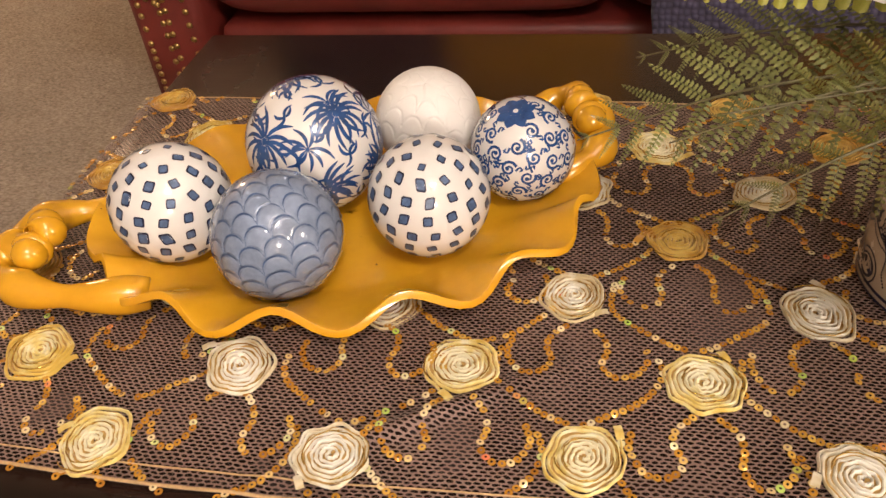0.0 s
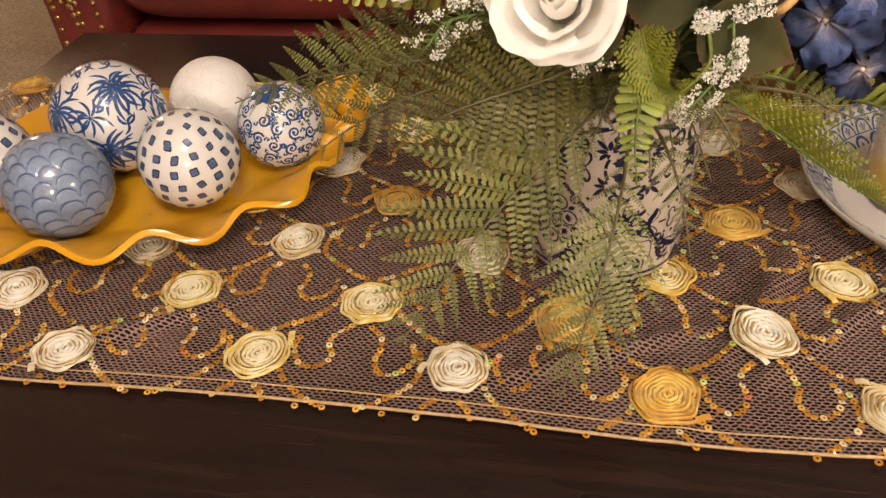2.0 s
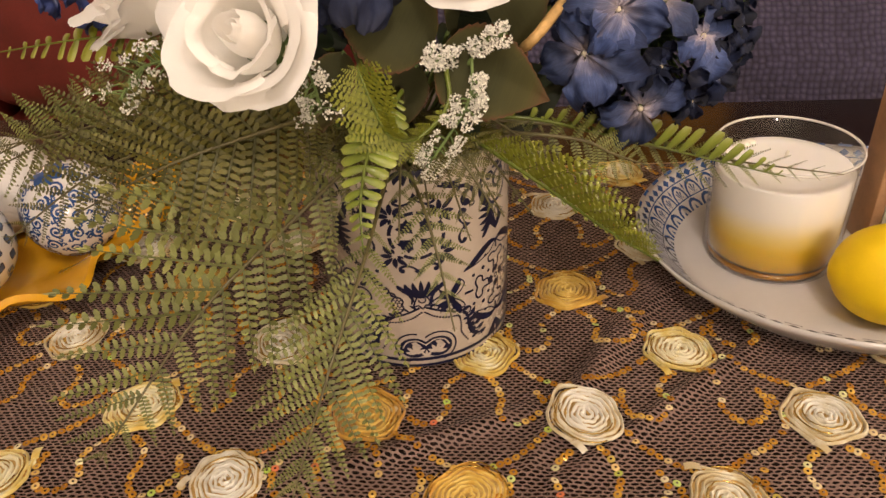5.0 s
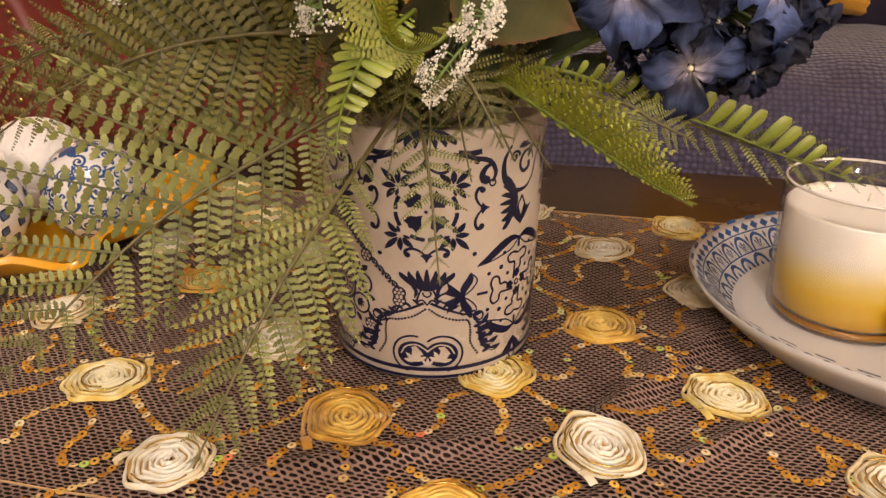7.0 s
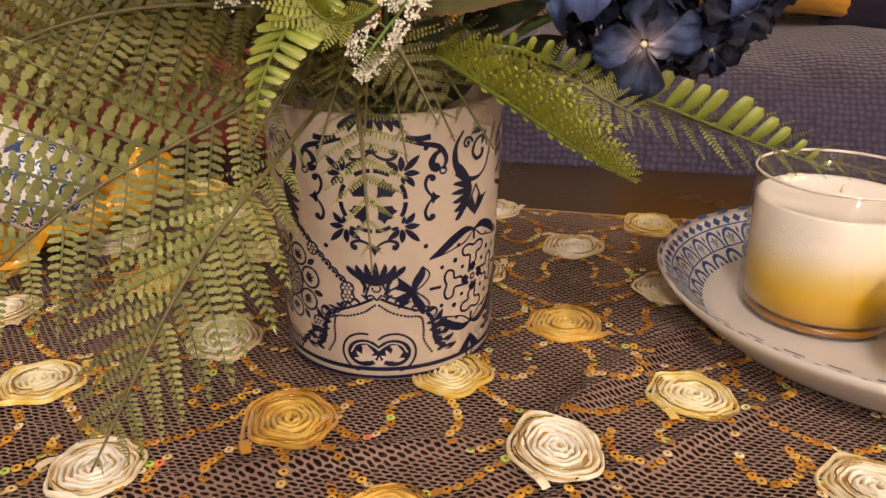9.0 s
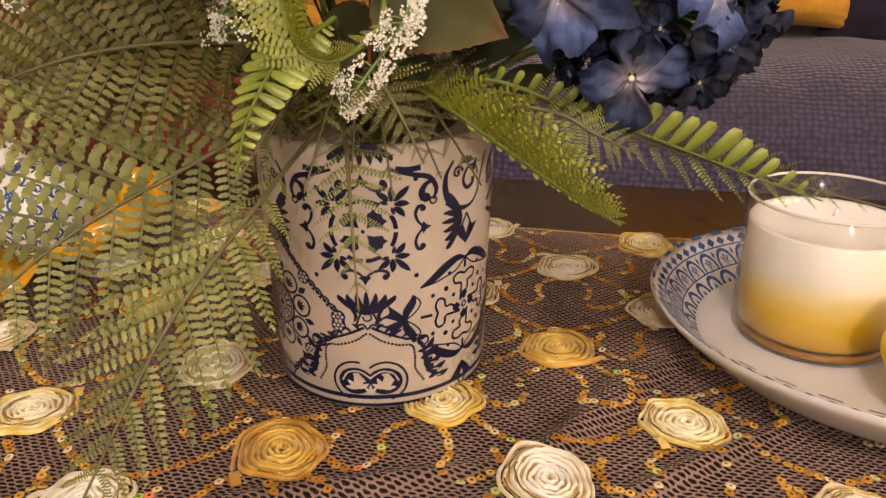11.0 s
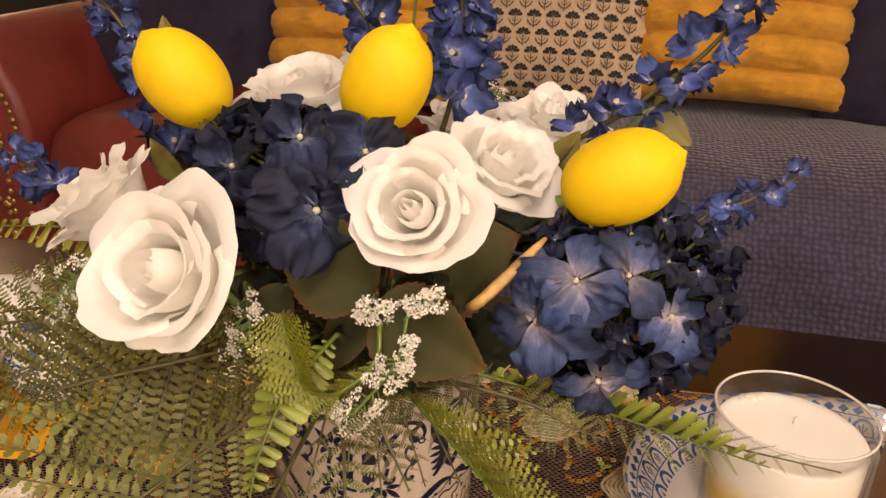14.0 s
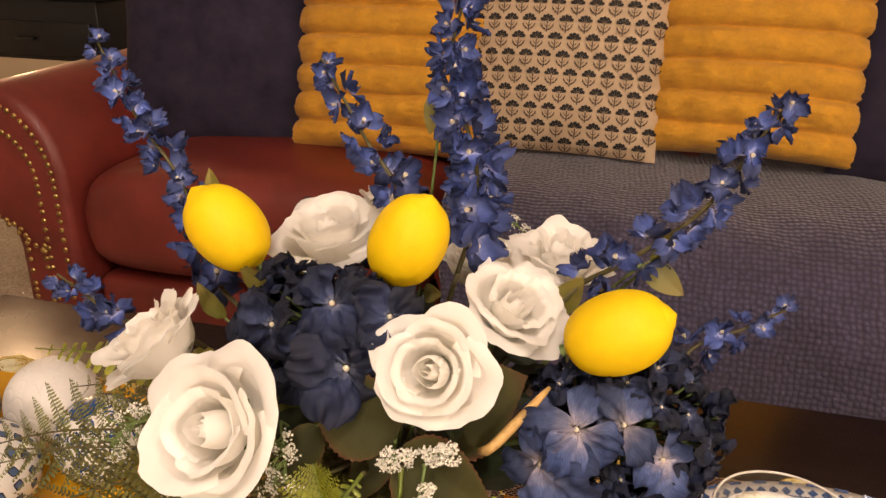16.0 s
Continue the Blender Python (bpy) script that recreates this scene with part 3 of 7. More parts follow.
def rosette_mesh(seed, mat):
    """A crinkled ribbon wound in a flat uneven spiral."""
    rnd = random.Random(seed)
    m = Mesh()
    turns, n = 7.4, 300
    ph = rnd.random() * 6.28
    sides = rnd.choice((5, 6, 7))

    def centre(t):
        a = ph + t * turns * 2 * math.pi
        r = 0.0016 + 0.0224 * t
        r *= 1 + 0.05 * math.cos(sides * a + ph) * t + 0.10 * wob(math.cos(a) * 1.3, math.sin(a) * 1.3, seed)
        r += 0.0011 * wob(math.cos(a) * 2.6, math.sin(a) * 2.6, t * 9 + seed)
        return r * math.cos(a), r * math.sin(a), a
    prof = [(-0.0013, 0.0001), (-0.0011, 0.0018), (-0.0004, 0.0031), (0.0003, 0.0030), (0.0009, 0.0018), (0.0011, 0.0002)]

    def fn(u, v):
        x, y, a = centre(u)
        dr, z = prof[round(v * 5)]
        pl = 0.0006 * wob(u * 160, v * 2, seed + 3)
        wide = 0.85 + 0.45 * wob(u * 44, seed)
        z *= 0.75 + 0.55 * wob(u * 34, 4, seed) + 0.25 * (1 - u)
        return x + (dr * wide + pl) * math.cos(a), y + (dr * wide + pl) * math.sin(a), max(0.0001, z + pl)
    m.grid(fn, n, 5)
    # the loose end of the ribbon
    x, y, a = centre(1.0)
    c, s = math.cos(a + 1.2), math.sin(a + 1.2)
    m.grid(lambda u, v: (x + c * 0.010 * u - s * 0.005 * (v - 0.5), y + s * 0.010 * u + c * 0.005 * (v - 0.5) + 0.001 * wob(u * 4, v, seed), 0.0012 + 0.0012 * math.sin(u * 3)), 4, 2)
    return m.data("rosette", mat)


def backing_mesh():
    m = Mesh()
    m.grid(lambda u, v: ((0.0006 + 0.0208 * u) * math.cos(6.2832 * v), (0.0006 + 0.0208 * u) * math.sin(6.2832 * v), 0.0008), 2, 14, wrap_v=True)
    return m.data("backing", surface("dull_gold_backing", (0.46, 0.29, 0.085), 0.7, vary=0.3, scale=200, fine=700, bump=0.1))


BACKING = backing_mesh()


def glitter_mesh(seed):
    """One glittering thread sewn along the windings."""
    rnd = random.Random(seed)
    m = Mesh()
    a0, r = rnd.random() * 6.28, (0.0225, 0.0165, 0.0195, 0.0120)[seed % 4]
    n = 26 if seed % 2 else 15
    m.tube([((r + 0.0010 * wob(i * 0.3, seed)) * math.cos(a0 + 0.12 * i), (r + 0.0010 * wob(i * 0.3, seed)) * math.sin(a0 + 0.12 * i), 0.0030 + 0.0006 * wob(i * 0.8, seed)) for i in range(n)], 0.00045, 5)
    return m.data("gold_thread", GLITTER)


PITCH = 0.1415


def build_runner():
    t = thing("table_runner", "sheer taupe net table runner with ribbon rosettes and gold sequins", "runner", at=(0, 0, 0))
    m = Mesh()
    flat = {}
    xa, xb = TX0 - 0.15, TX1 + 0.15

    def fn(u, v):
        x, y = xa + u * (xb - xa), CY0 + v * (CY1 - CY0)
        flat[len(m.v)] = (x, y)
        return cloth_place(x, y)
    m.grid(fn, 420, 108)
    net = part("net", m, NET, t)
    uv_from(net, lambda i: flat[i])
    for y in (CY0 + 0.001, CY0 + 0.0125, CY1 - 0.001):
        m = Mesh()
        m.tube([cloth_place(xa + k / 260 * (xb - xa), y) + Vector((0, 0, 0.0008)) for k in range(261)], 0.0006 if y > CY0 + 0.005 else 0.0011, 5)
        part("hem", m, HEM, t)
    kinds = {"w": [rosette_mesh(s, RIB_WHITE) for s in (1, 2, 3)], "c": [rosette_mesh(s, RIB_CREAM) for s in (4, 5, 6)], "g": [rosette_mesh(s, RIB_GOLD) for s in (7, 8)]}
    glit = [glitter_mesh(s) for s in range(8)]
    known = {(0, 0): "w", (0, 1): "c", (0, 2): "w", (0, 3): "g", (0, 4): "w", (0, -1): "c", (1, 0): "c", (1, 1): "c", (1, 2): "g", (1, 3): "w", (1, 4): "w", (1, -1): "w", (1, -2): "c", (2, 0): "w", (2, 1): "w", (2, 2): "w", (2, 3): "c", (2, 4): "c", (3, 1): "g", (3, 3): "g", (3, 2): "w", (4, 2): "w", (4, 4): "w", (5, 3): "w", (6, 4): "c", (6, 2): "g", (4, 1): "w"}
    # where the hand-sewn rosettes stray from the lattice
    drawn = {(0, -1): (-0.007, -0.010), (0, 0): (0.001, -0.007), (0, 1): (0.002, 0.006), (0, 2): (0.006, 0.007), (0, 3): (0.005, 0.004), (0, 4): (0.005, 0.002),
             (1, -2): (-0.014, -0.013), (1, -1): (-0.009, -0.009), (1, 0): (-0.005, 0.003), (1, 1): (0.001, 0.000), (1, 2): (0.010, -0.002), (1, 3): (0.004, -0.005), (1, 4): (0.004, -0.003),
             (2, 0): (0.005, -0.010), (2, 1): (-0.007, 0.006), (2, 2): (0.008, 0.001), (2, 3): (0.011, -0.008), (2, 4): (0.002, -0.006), (3, 1): (-0.004, 0.002), (3, 3): (0.001, -0.002),
             (4, 1): (-0.004, -0.003), (4, 2): (-0.007, -0.006), (4, 4): (-0.002, -0.012), (5, 1): (-0.012, -0.005), (5, 2): (-0.007, 0.0), (5, 3): (-0.001, -0.006), (6, 2): (-0.012, -0.008), (6, 4): (-0.008, -0.012)}
    rnd = random.Random(5)
    seq = Mesh()
    ring_in, ring_out = 0.0008, 0.0025

    def sequin(p, tilt, spin, k):
        q = Euler((tilt[0], tilt[1], spin)).to_matrix()
        vs = []
        for r, z in ((ring_out, 0.0), (ring_in, 0.0003)):
            for i in range(9):
                a = 2 * math.pi * i / 9
                vs.append(p + q @ Vector((r * math.cos(a), r * math.sin(a), z)))
        seq.add(vs, [(i, (i + 1) % 9, 9 + (i + 1) % 9, 9 + i) for i in range(9)])
    half = [(0.006, -0.025), (0.0135, -0.034), (0.016, -0.046), (0.0135, -0.058), (0.020, -0.069), (0.031, -0.066), (0.0375, -0.053), (0.035, -0.040)]
    outer = [(0.041, -0.047), (0.0435, -0.062), (0.040, -0.077), (0.028, -0.090), (0.013, -0.101), (0.002, -0.107)]
    for row in range(8):
        y = 0.246 + 0.0657 * row
        for col in range(-5, 10):
            x = -0.064 + PITCH * col + (PITCH / 2 if row % 2 else 0)
            if not xa + 0.02 < x < xb - 0.02:
                continue
            jx, jy = rnd.uniform(-0.004, 0.004), rnd.uniform(-0.003, 0.003)
            jx, jy = drawn.get((row, col), (jx, jy))
            if y < CY1 - 0.004:
                k = known.get((row, col)) or rnd.choice("wwccg")
                p = cloth_place(x + jx, y + jy)
                hang = p.z < CLOTH - 0.01
                if not hang:
                    p.z = max([p.z] + [cloth_place(x + jx + 0.017 * math.cos(0.7854 * q), y + jy + 0.017 * math.sin(0.7854 * q)).z - 0.0006 for q in range(8)])
                rot = Matrix.Rotation(radians(-90 if x < 0 else 90), 4, "Y") if hang else Euler((rnd.uniform(-0.05, 0.05), rnd.uniform(-0.05, 0.05), 0)).to_matrix().to_4x4()
                mm = Matrix.Translation(p + Vector((0, 0, 0.0005))) @ rot @ Matrix.Rotation(rnd.random() * 6.28, 4, "Z") @ Matrix.Diagonal((rnd.uniform(0.95, 1.12), rnd.uniform(0.92, 1.04), 1, 1))
                r = part("rosette", rnd.choice(kinds[k]), None, t, {"w": "ivory ribbon rosette", "c": "pale yellow ribbon rosette", "g": "golden ribbon rosette"}[k], m=mm)
                part("backing", BACKING, None, r)
                for g in rnd.sample(glit, 3):
                    part("gold_thread", g, None, r)
            # the scrolls of sequins below each rosette
            for sgn in (-1, 1):
                for pts, n in ((half, 60), (outer, 60)):
                    line = spline([(sgn * a * 1.18 + jx * 0.5, b + jy * 0.5, 0) for a, b in pts], n)
                    run = 9.0
                    ph = rnd.random() * 9
                    for a, b in zip(line, line[1:]):
                        run += (b - a).length
                        if run > 0.0044:
                            run = 0.0
                            gx, gy = x + b.x + 0.002 * wob(b.y * 60, ph), y + b.y + 0.002 * wob(b.x * 60, ph, 2)
                            if CY0 - 0.004 < gy < CY1:
                                p = cloth_place(gx, max(CY0, gy))
                                if p.z > CLOTH - 0.01:
                                    if rnd.random() < 0.94:
                                        sequin(p + Vector((0, min(0, gy - CY0), 0.0010)), (rnd.gauss(0, 0.13), rnd.gauss(0, 0.13)), rnd.random() * 6, row)
    ob = part("sequin_trail", seq, SEQUIN, t, "scrolls of small gold sequins", smooth=False)
    ob["kind"] = "stuff"
    return t


build_runner()


# ---- painted ornaments ----
class Paint(Mesh):
    """Thin shapes in a plane, laid on a curved surface by to(a, b)."""

    def __init__(self, to):
        self.v, self.f = [], []
        self.to = to

    def poly(self, pts):
        self.add([self.to(a, b) for a, b in pts], [tuple(range(len(pts)))])

    def strip(self, pts, width, n=None):
        """A brush stroke; width(t) or a number."""
        line = spline([(a, b, 0) for a, b in pts], n or max(3, 4 * (len(pts) - 1)))
        w = width if callable(width) else (lambda t: width)
        vs, k = [], len(line) - 1
        for i, p in enumerate(line):
            d = (line[min(i + 1, k)] - line[max(i - 1, 0)]).normalized()
            h = w(i / k) / 2
            vs += [self.to(p.x - d.y * h, p.y + d.x * h), self.to(p.x + d.y * h, p.y - d.x * h)]
        self.add(vs, [(2 * i, 2 * i + 1, 2 * i + 3, 2 * i + 2) for i in range(k)])

    def petal(self, x, y, ang, length, wide, bend=0.0, n=7):
        c, s = math.cos(ang), math.sin(ang)
        pts = []
        for k in range(4):
            t = k / 3
            q = bend * t * t
            pts.append((x + c * length * t - s * q, y + s * length * t + c * q))
        self.strip(pts, lambda t: wide * max(0.02, math.sin(math.pi * min(1, t * 0.96 + 0.04)) ** 0.8), n)

    def ring(self, x, y, r, w, a0=0.0, a1=6.2832, n=None):
        n = n or max(5, int(abs(a1 - a0) * 4))
        vs = []
        for k in range(n + 1):
            a = a0 + (a1 - a0) * k / n
            for q in (r - w / 2, r + w / 2):
                vs.append(self.to(x + q * math.cos(a), y + q * math.sin(a)))
        self.add(vs, [(2 * i, 2 * i + 1, 2 * i + 3, 2 * i + 2) for i in range(n)])

    def dot(self, x, y, r, n=7):
        self.poly([(x + r * math.cos(6.2832 * k / n), y + r * math.sin(6.2832 * k / n)) for k in range(n)])

    def scroll(self, x, y, r, a0, sense=1, turns=1.4, w=0.0012):
        n = 16
        pts = []
        for k in range(n + 1):
            t = k / n
            a = a0 + sense * turns * 6.2832 * t
            q = r * (1 - 0.82 * t)
            pts.append((x + q * math.cos(a), y + q * math.sin(a)))
        self.strip(pts, lambda t: w * (1.2 - 0.5 * t), n)
        self.dot(*pts[-1], w * 0.9)


NAVY = surface("navy_glaze", (0.006, 0.008, 0.036), 0.34, vary=0.25, scale=120, fine=900, bump=0.0, coat=0.15, spec=0.35)
BLUE = surface("cobalt_glaze", (0.020, 0.070, 0.225), 0.16, vary=0.35, scale=110, fine=700, bump=0.0, coat=0.6)
SLATE = surface("slate_glaze", (0.085, 0.135, 0.255), 0.2, vary=0.3, scale=220, fine=700, bump=0.0, coat=0.5)
WHITE_GLAZE = surface("white_glaze", (0.704, 0.682, 0.6512), 0.14, vary=0.03, scale=30, fine=300, bump=0.02, coat=0.5)
CREAM_GLAZE = surface("warm_white_ceramic", (0.5051, 0.4352, 0.3667), 0.26, vary=0.05, scale=30, fine=300, bump=0.03, coat=0.25)
BISQUE = surface("matt_white_ceramic", (0.744, 0.7161, 0.6789), 0.45, vary=0.04, scale=40, fine=300, bump=0.03)
BLUE_GLAZE = surface("dusty_blue_glaze", (0.2021, 0.2537, 0.3612), 0.12, vary=0.22, scale=45, fine=300, bump=0.02, coat=0.6)
INK_GLAZE = surface("deep_blue_groove", (0.045, 0.085, 0.190), 0.3, vary=0.2, scale=100, fine=500, bump=0.0)

# ---- vase ----
VR, VH, VZ = 0.0630, 0.152, CLOTH + 0.0006


def vase_r(z):
    """The wall widens a little towards the mouth."""
    return VR + 0.0042 * z / VH


def build_vase():
    t = thing("vase", "cylindrical off-white ceramic vase with navy tile ornaments, standing on the runner", "vase", at=(VASE[0], VASE[1], VZ))
    m = Mesh()
    VT = vase_r(VH)
    m.lathe([(0, 0), (VR - 0.003, 0), (VR - 0.001, 0.001), (VR, 0.003), (VT, VH - 0.002), (VT - 0.001, VH), (VT - 0.004, VH), (VT - 0.005, VH - 0.002), (VR - 0.005, 0.008), (0, 0.007)], 96)
    part("body", m, CREAM_GLAZE, t)
    A0, RM = radians(-80.2), 0.0645
    half = math.pi * RM
    p = Paint(lambda s, v: ((vase_r(v) + 0.00025) * math.cos(A0 + s / RM), (vase_r(v) + 0.00025) * math.sin(A0 + s / RM), v))
    top = Paint(lambda s, v: ((vase_r(v) + 0.00045) * math.cos(A0 + s / RM), (vase_r(v) + 0.00045) * math.sin(A0 + s / RM), v))

    def frame_at(x, y, b):
        c, s = math.cos(b), math.sin(b)
        return lambda f, q: (x + f * c - q * s, min(VH - 0.0005, y + f * s + q * c))

    def leafy(w):
        return lambda t: w * max(0.06, math.sin(math.pi * (0.04 + 0.92 * t)) ** 0.8)

    def scaled(to, f, shift=0.0):
        return lambda u, v: to(u * f + shift, v * f)

    def quatrefoil(x, y):
        p.dot(x, y, 0.0011)
        for k in range(4):
            a, b = radians(45 + 90 * k), radians(90 * k)
            d = scaled(frame_at(x, y, a), 0.88)
            # notched bell on the diagonal
            for q in (-1, 1):
                p.poly([d(0.0030, 0), d(0.0062, q * 0.0020), d(0.0095, q * 0.0058), d(0.0118, q * 0.0050), d(0.0142, q * 0.0056), d(0.0136, q * 0.0022), d(0.0150, 0)])
            for h in (0, 1):
                p.ring(x, y, 0.0162, 0.0023, b + 0.05 + (0 if h else -0.60), b - 0.05 + (0.60 if h else 0), 6)
            # sprigs on the diagonals
            for j in range(-2, 3):
                q = d(0.0225 + 0.0012 * (2 - abs(j)), 0.0012 * j)
                p.petal(*q, a + 0.62 * j, 0.0112 if j == 0 else 0.0084 - 0.0006 * abs(j), 0.0034, 0.0014 * j, 8)
            for q in (-1, 1):
                p.petal(*d(0.0215, q * 0.0014), a + 2.0 * q, 0.0042, 0.0021)
            p.dot(*d(0.0425, 0), 0.0014)
            # scrolled bracket with a dart, then a lotus that closes outwards; both lie farther off at the sides
            e = scaled(frame_at(x, y, b), 0.88, 0.0 if k % 2 else 0.0045)
            o = scaled(frame_at(x, y, b), 0.88, 0.0 if k % 2 else 0.0070)
            p.poly([e(0.0278, 0), e(0.0292, 0.0040), e(0.0312, 0.0016), e(0.0345, 0), e(0.0312, -0.0016), e(0.0292, -0.0040)])
            for q in (-1, 1):
                p.strip([e(0.0298, 0), e(0.0262, q * 0.0040), e(0.0246, q * 0.0088), e(0.0262, q * 0.0130), e(0.0292, q * 0.0128)], lambda t: 0.0011 + 0.0012 * t, 12)
                p.dot(*e(0.0290, q * 0.0118), 0.0018)
            for j in range(-3, 4):
                f = abs(j)
                p.strip([o(0.0540, 0.0002 * j), o(0.0500, 0.0026 * j), o(0.0440, 0.0052 * j), o(0.0385 + 0.0010 * f, 0.0057 * j)], leafy(0.0033), 10)

    def cross(x, y):
        p.ring(x, y, 0.0016, 0.0010)
        for k in range(4):
            a, b = radians(45 + 90 * k), radians(90 * k)
            d, e = scaled(frame_at(x, y, a), 1.12), scaled(frame_at(x, y, b), 1.12)
            p.poly([e(0.0026, 0), e(0.0050, 0.0026), e(0.0078, 0.0012), e(0.0078, -0.0012), e(0.0050, -0.0026)])
            for q in (-1, 1):
                # outlined arm with two lobes, large dark leaf with a light belly, tulip bud
                p.strip([d(0.0042, 0), e(0.0085, q * 0.0024), e(0.0122, q * 0.0026), e(0.0132, q * 0.0066), e(0.0165, q * 0.0076), e(0.0182, q * 0.0042), e(0.0168, 0)], 0.0014, 20)
                if k % 2:
                    p.strip([e(0.0254, 0), e(0.0264, q * 0.0060), e(0.0236, q * 0.0130), e(0.0190, q * 0.0200), e(0.0158, q * 0.0262)], leafy(0.0052), 16)
                    p.strip([e(0.0254, 0), e(0.0205, q * 0.0060), e(0.0188, q * 0.0120), e(0.0172, q * 0.0180), e(0.0158, q * 0.0262)], 0.0009, 14)
                else:
                    p.strip([e(0.0335, 0), e(0.0332, q * 0.0040), e(0.0302, q * 0.0090), e(0.0298, q * 0.0128)], leafy(0.0048), 12)
                    p.strip([e(0.0335, 0), e(0.0285, q * 0.0040), e(0.0262, q * 0.0085), e(0.0298, q * 0.0128)], 0.0009, 12)
                p.poly([e(0.0325, 0), e(0.0362, q * 0.0040), e(0.0420, q * 0.0090), e(0.0412, q * 0.0052), e(0.0430, q * 0.0022), e(0.0375, 0)])
                p.strip([e(0.0340, 0), e(0.0402, q * 0.0036), e(0.0482, 0)], 0.0013, 8)
                p.dot(*d(0.0212, q * 0.0066), 0.0013)
            p.strip([e(0.0200, 0), e(0.0262, 0)], 0.0018, 3)
            p.dot(*d(0.0105, 0), 0.0013)
            p.dot(*d(0.0172, 0), 0.0016)

    def medallion(x, y):
        p.dot(x, y, 0.0022)
        for r, w in ((0.0045, 0.0010), (0.0098, 0.0008), (0.0118, 0.0016)):
            p.ring(x, y, r, w)
        for k in range(14):
            a = 6.2832 * k / 14
            p.petal(x + 0.0052 * math.cos(a), y + 0.0052 * math.sin(a), a, 0.0044, 0.0014)
        for k in range(8):
            a = 6.2832 * k / 8 + 0.2
            cx, cy = x + 0.0188 * math.cos(a), y + 0.0188 * math.sin(a)
            p.ring(cx, cy, 0.0062, 0.0014)
            for j in range(-2, 3):
                p.petal(cx - 0.003 * math.cos(a), cy - 0.003 * math.sin(a), a + 0.42 * j, 0.0062 - 0.0006 * abs(j), 0.0016)
            p.petal(x + 0.021 * math.cos(a + 0.39), y + 0.021 * math.sin(a + 0.39), a + 0.39, 0.0065, 0.0036)
        # a chain of dark scallops and blossoms along the tile's edges
        for k in range(4):
            a = radians(45 + 90 * k)
            d = frame_at(x, y, a)
            for j in range(-5, 6):
                q = d(0.0315, 0.0056 * j)
                if j % 5 == 0:
                    p.dot(*q, 0.0042, 12)
                    for n in range(6):
                        top.dot(q[0] + 0.0023 * math.cos(1.0472 * n), q[1] + 0.0023 * math.sin(1.0472 * n), 0.00095, 6)
                    top.dot(*q, 0.0009, 6)
                else:
                    p.ring(*q, 0.0032, 0.0012, a - 1.7, a + 1.7, 7)
                    for n in (-1, 0, 1):
                        p.petal(*q, a + 0.7 * n, 0.0030, 0.0012)

    def arch(x, y):
        """Under a leafy gable: a dotted arch over two dark hearts with light blossoms."""
        def mix(pts, n, r):
            for c in spline([(u, v, 0) for u, v in pts], n):
                p.dot(x + c.x, y + c.y, r, 6)
        for q in (-1, 1):
            mix([(q * 0.0012, 0.0490), (q * 0.0075, 0.0445), (q * 0.0160, 0.0415), (q * 0.0235, 0.0400), (q * 0.0252, 0.0330), (q * 0.0255, 0.0250), (q * 0.0300, 0.0170)], 26, 0.00085)
            cx, cy = x + q * 0.0082, y + 0.0190
            p.poly([(cx + 0.0098 * math.cos(6.2832 * k / 20), cy + 0.0086 * math.sin(6.2832 * k / 20)) for k in range(20)])
            p.ring(x + q * 0.0085, y + 0.0190, 0.0122, 0.0013, radians(-75 if q > 0 else 75), radians(135 if q > 0 else 255), 14)
            for j in range(-2, 3):
                top.petal(cx - q * 0.001, cy - 0.0048, radians(90 + 36 * j - q * 10), 0.0088 - 0.0008 * abs(j), 0.0026)
            top.strip([(x - q * 0.0005, cy + 0.0020), (x + q * 0.006, cy + 0.0064), (x + q * 0.0125, cy + 0.0052), (x + q * 0.0158, cy)], 0.0009, 10)
            # leaves along the gable and dark clumps at its feet
            p.strip([(x + q * 0.002, y + 0.0530), (x + q * 0.010, y + 0.0490), (x + q * 0.0200, y + 0.0450), (x + q * 0.0300, y + 0.0425)], lambda t: 0.0018 * (1 - 0.4 * t), 10)
            for j in range(6):
                u, v = x + q * (0.0045 + 0.0046 * j), y + 0.0515 - 0.0018 * j
                p.petal(u, v, radians(90 - q * (25 + 6 * j)), 0.0052, 0.0018, -q * 0.0022)
                p.petal(u, v, radians(-90 + q * (60 - 6 * j)), 0.0042, 0.0016, q * 0.0012)
            p.ring(x + q * 0.0300, y + 0.0420, 0.0030, 0.0012)
            p.strip([(x + q * 0.0300, y + 0.0385), (x + q * 0.0325, y + 0.0310), (x + q * 0.0345, y + 0.0230), (x + q * 0.0400, y + 0.0160)], leafy(0.0056), 12)
            for j in range(5):
                u, v = x + q * (0.0310 + 0.0016 * j), y + 0.0350 - 0.0044 * j
                p.petal(u, v, radians(90 - q * (55 + 12 * j)), 0.0090, 0.0036, q * 0.003)
                p.petal(u, v, radians(90 + q * (70 + 4 * j)), 0.0042, 0.0024, q * 0.001)
                top.petal(u, v, radians(90 - q * (72 + 8 * j)), 0.0046, 0.0007)
        p.petal(x, y + 0.0112, radians(90), 0.0100, 0.0052)
        for j in (-1, 0, 1):
            top.petal(x, y + 0.0112, radians(90 + 38 * j), 0.0058, 0.0018)
        # bud at the ridge
        p.strip([(x - 0.0062, y + 0.0535), (x - 0.0035, y + 0.0610), (x, y + 0.0640), (x + 0.0035, y + 0.0610), (x + 0.0062, y + 0.0535), (x + 0.0025, y + 0.0550), (x, y + 0.0520), (x - 0.0025, y + 0.0550), (x - 0.0062, y + 0.0535)], 0.0012, 24)
        p.ring(x, y + 0.0592, 0.0022, 0.0010, -3.4, 0.6)
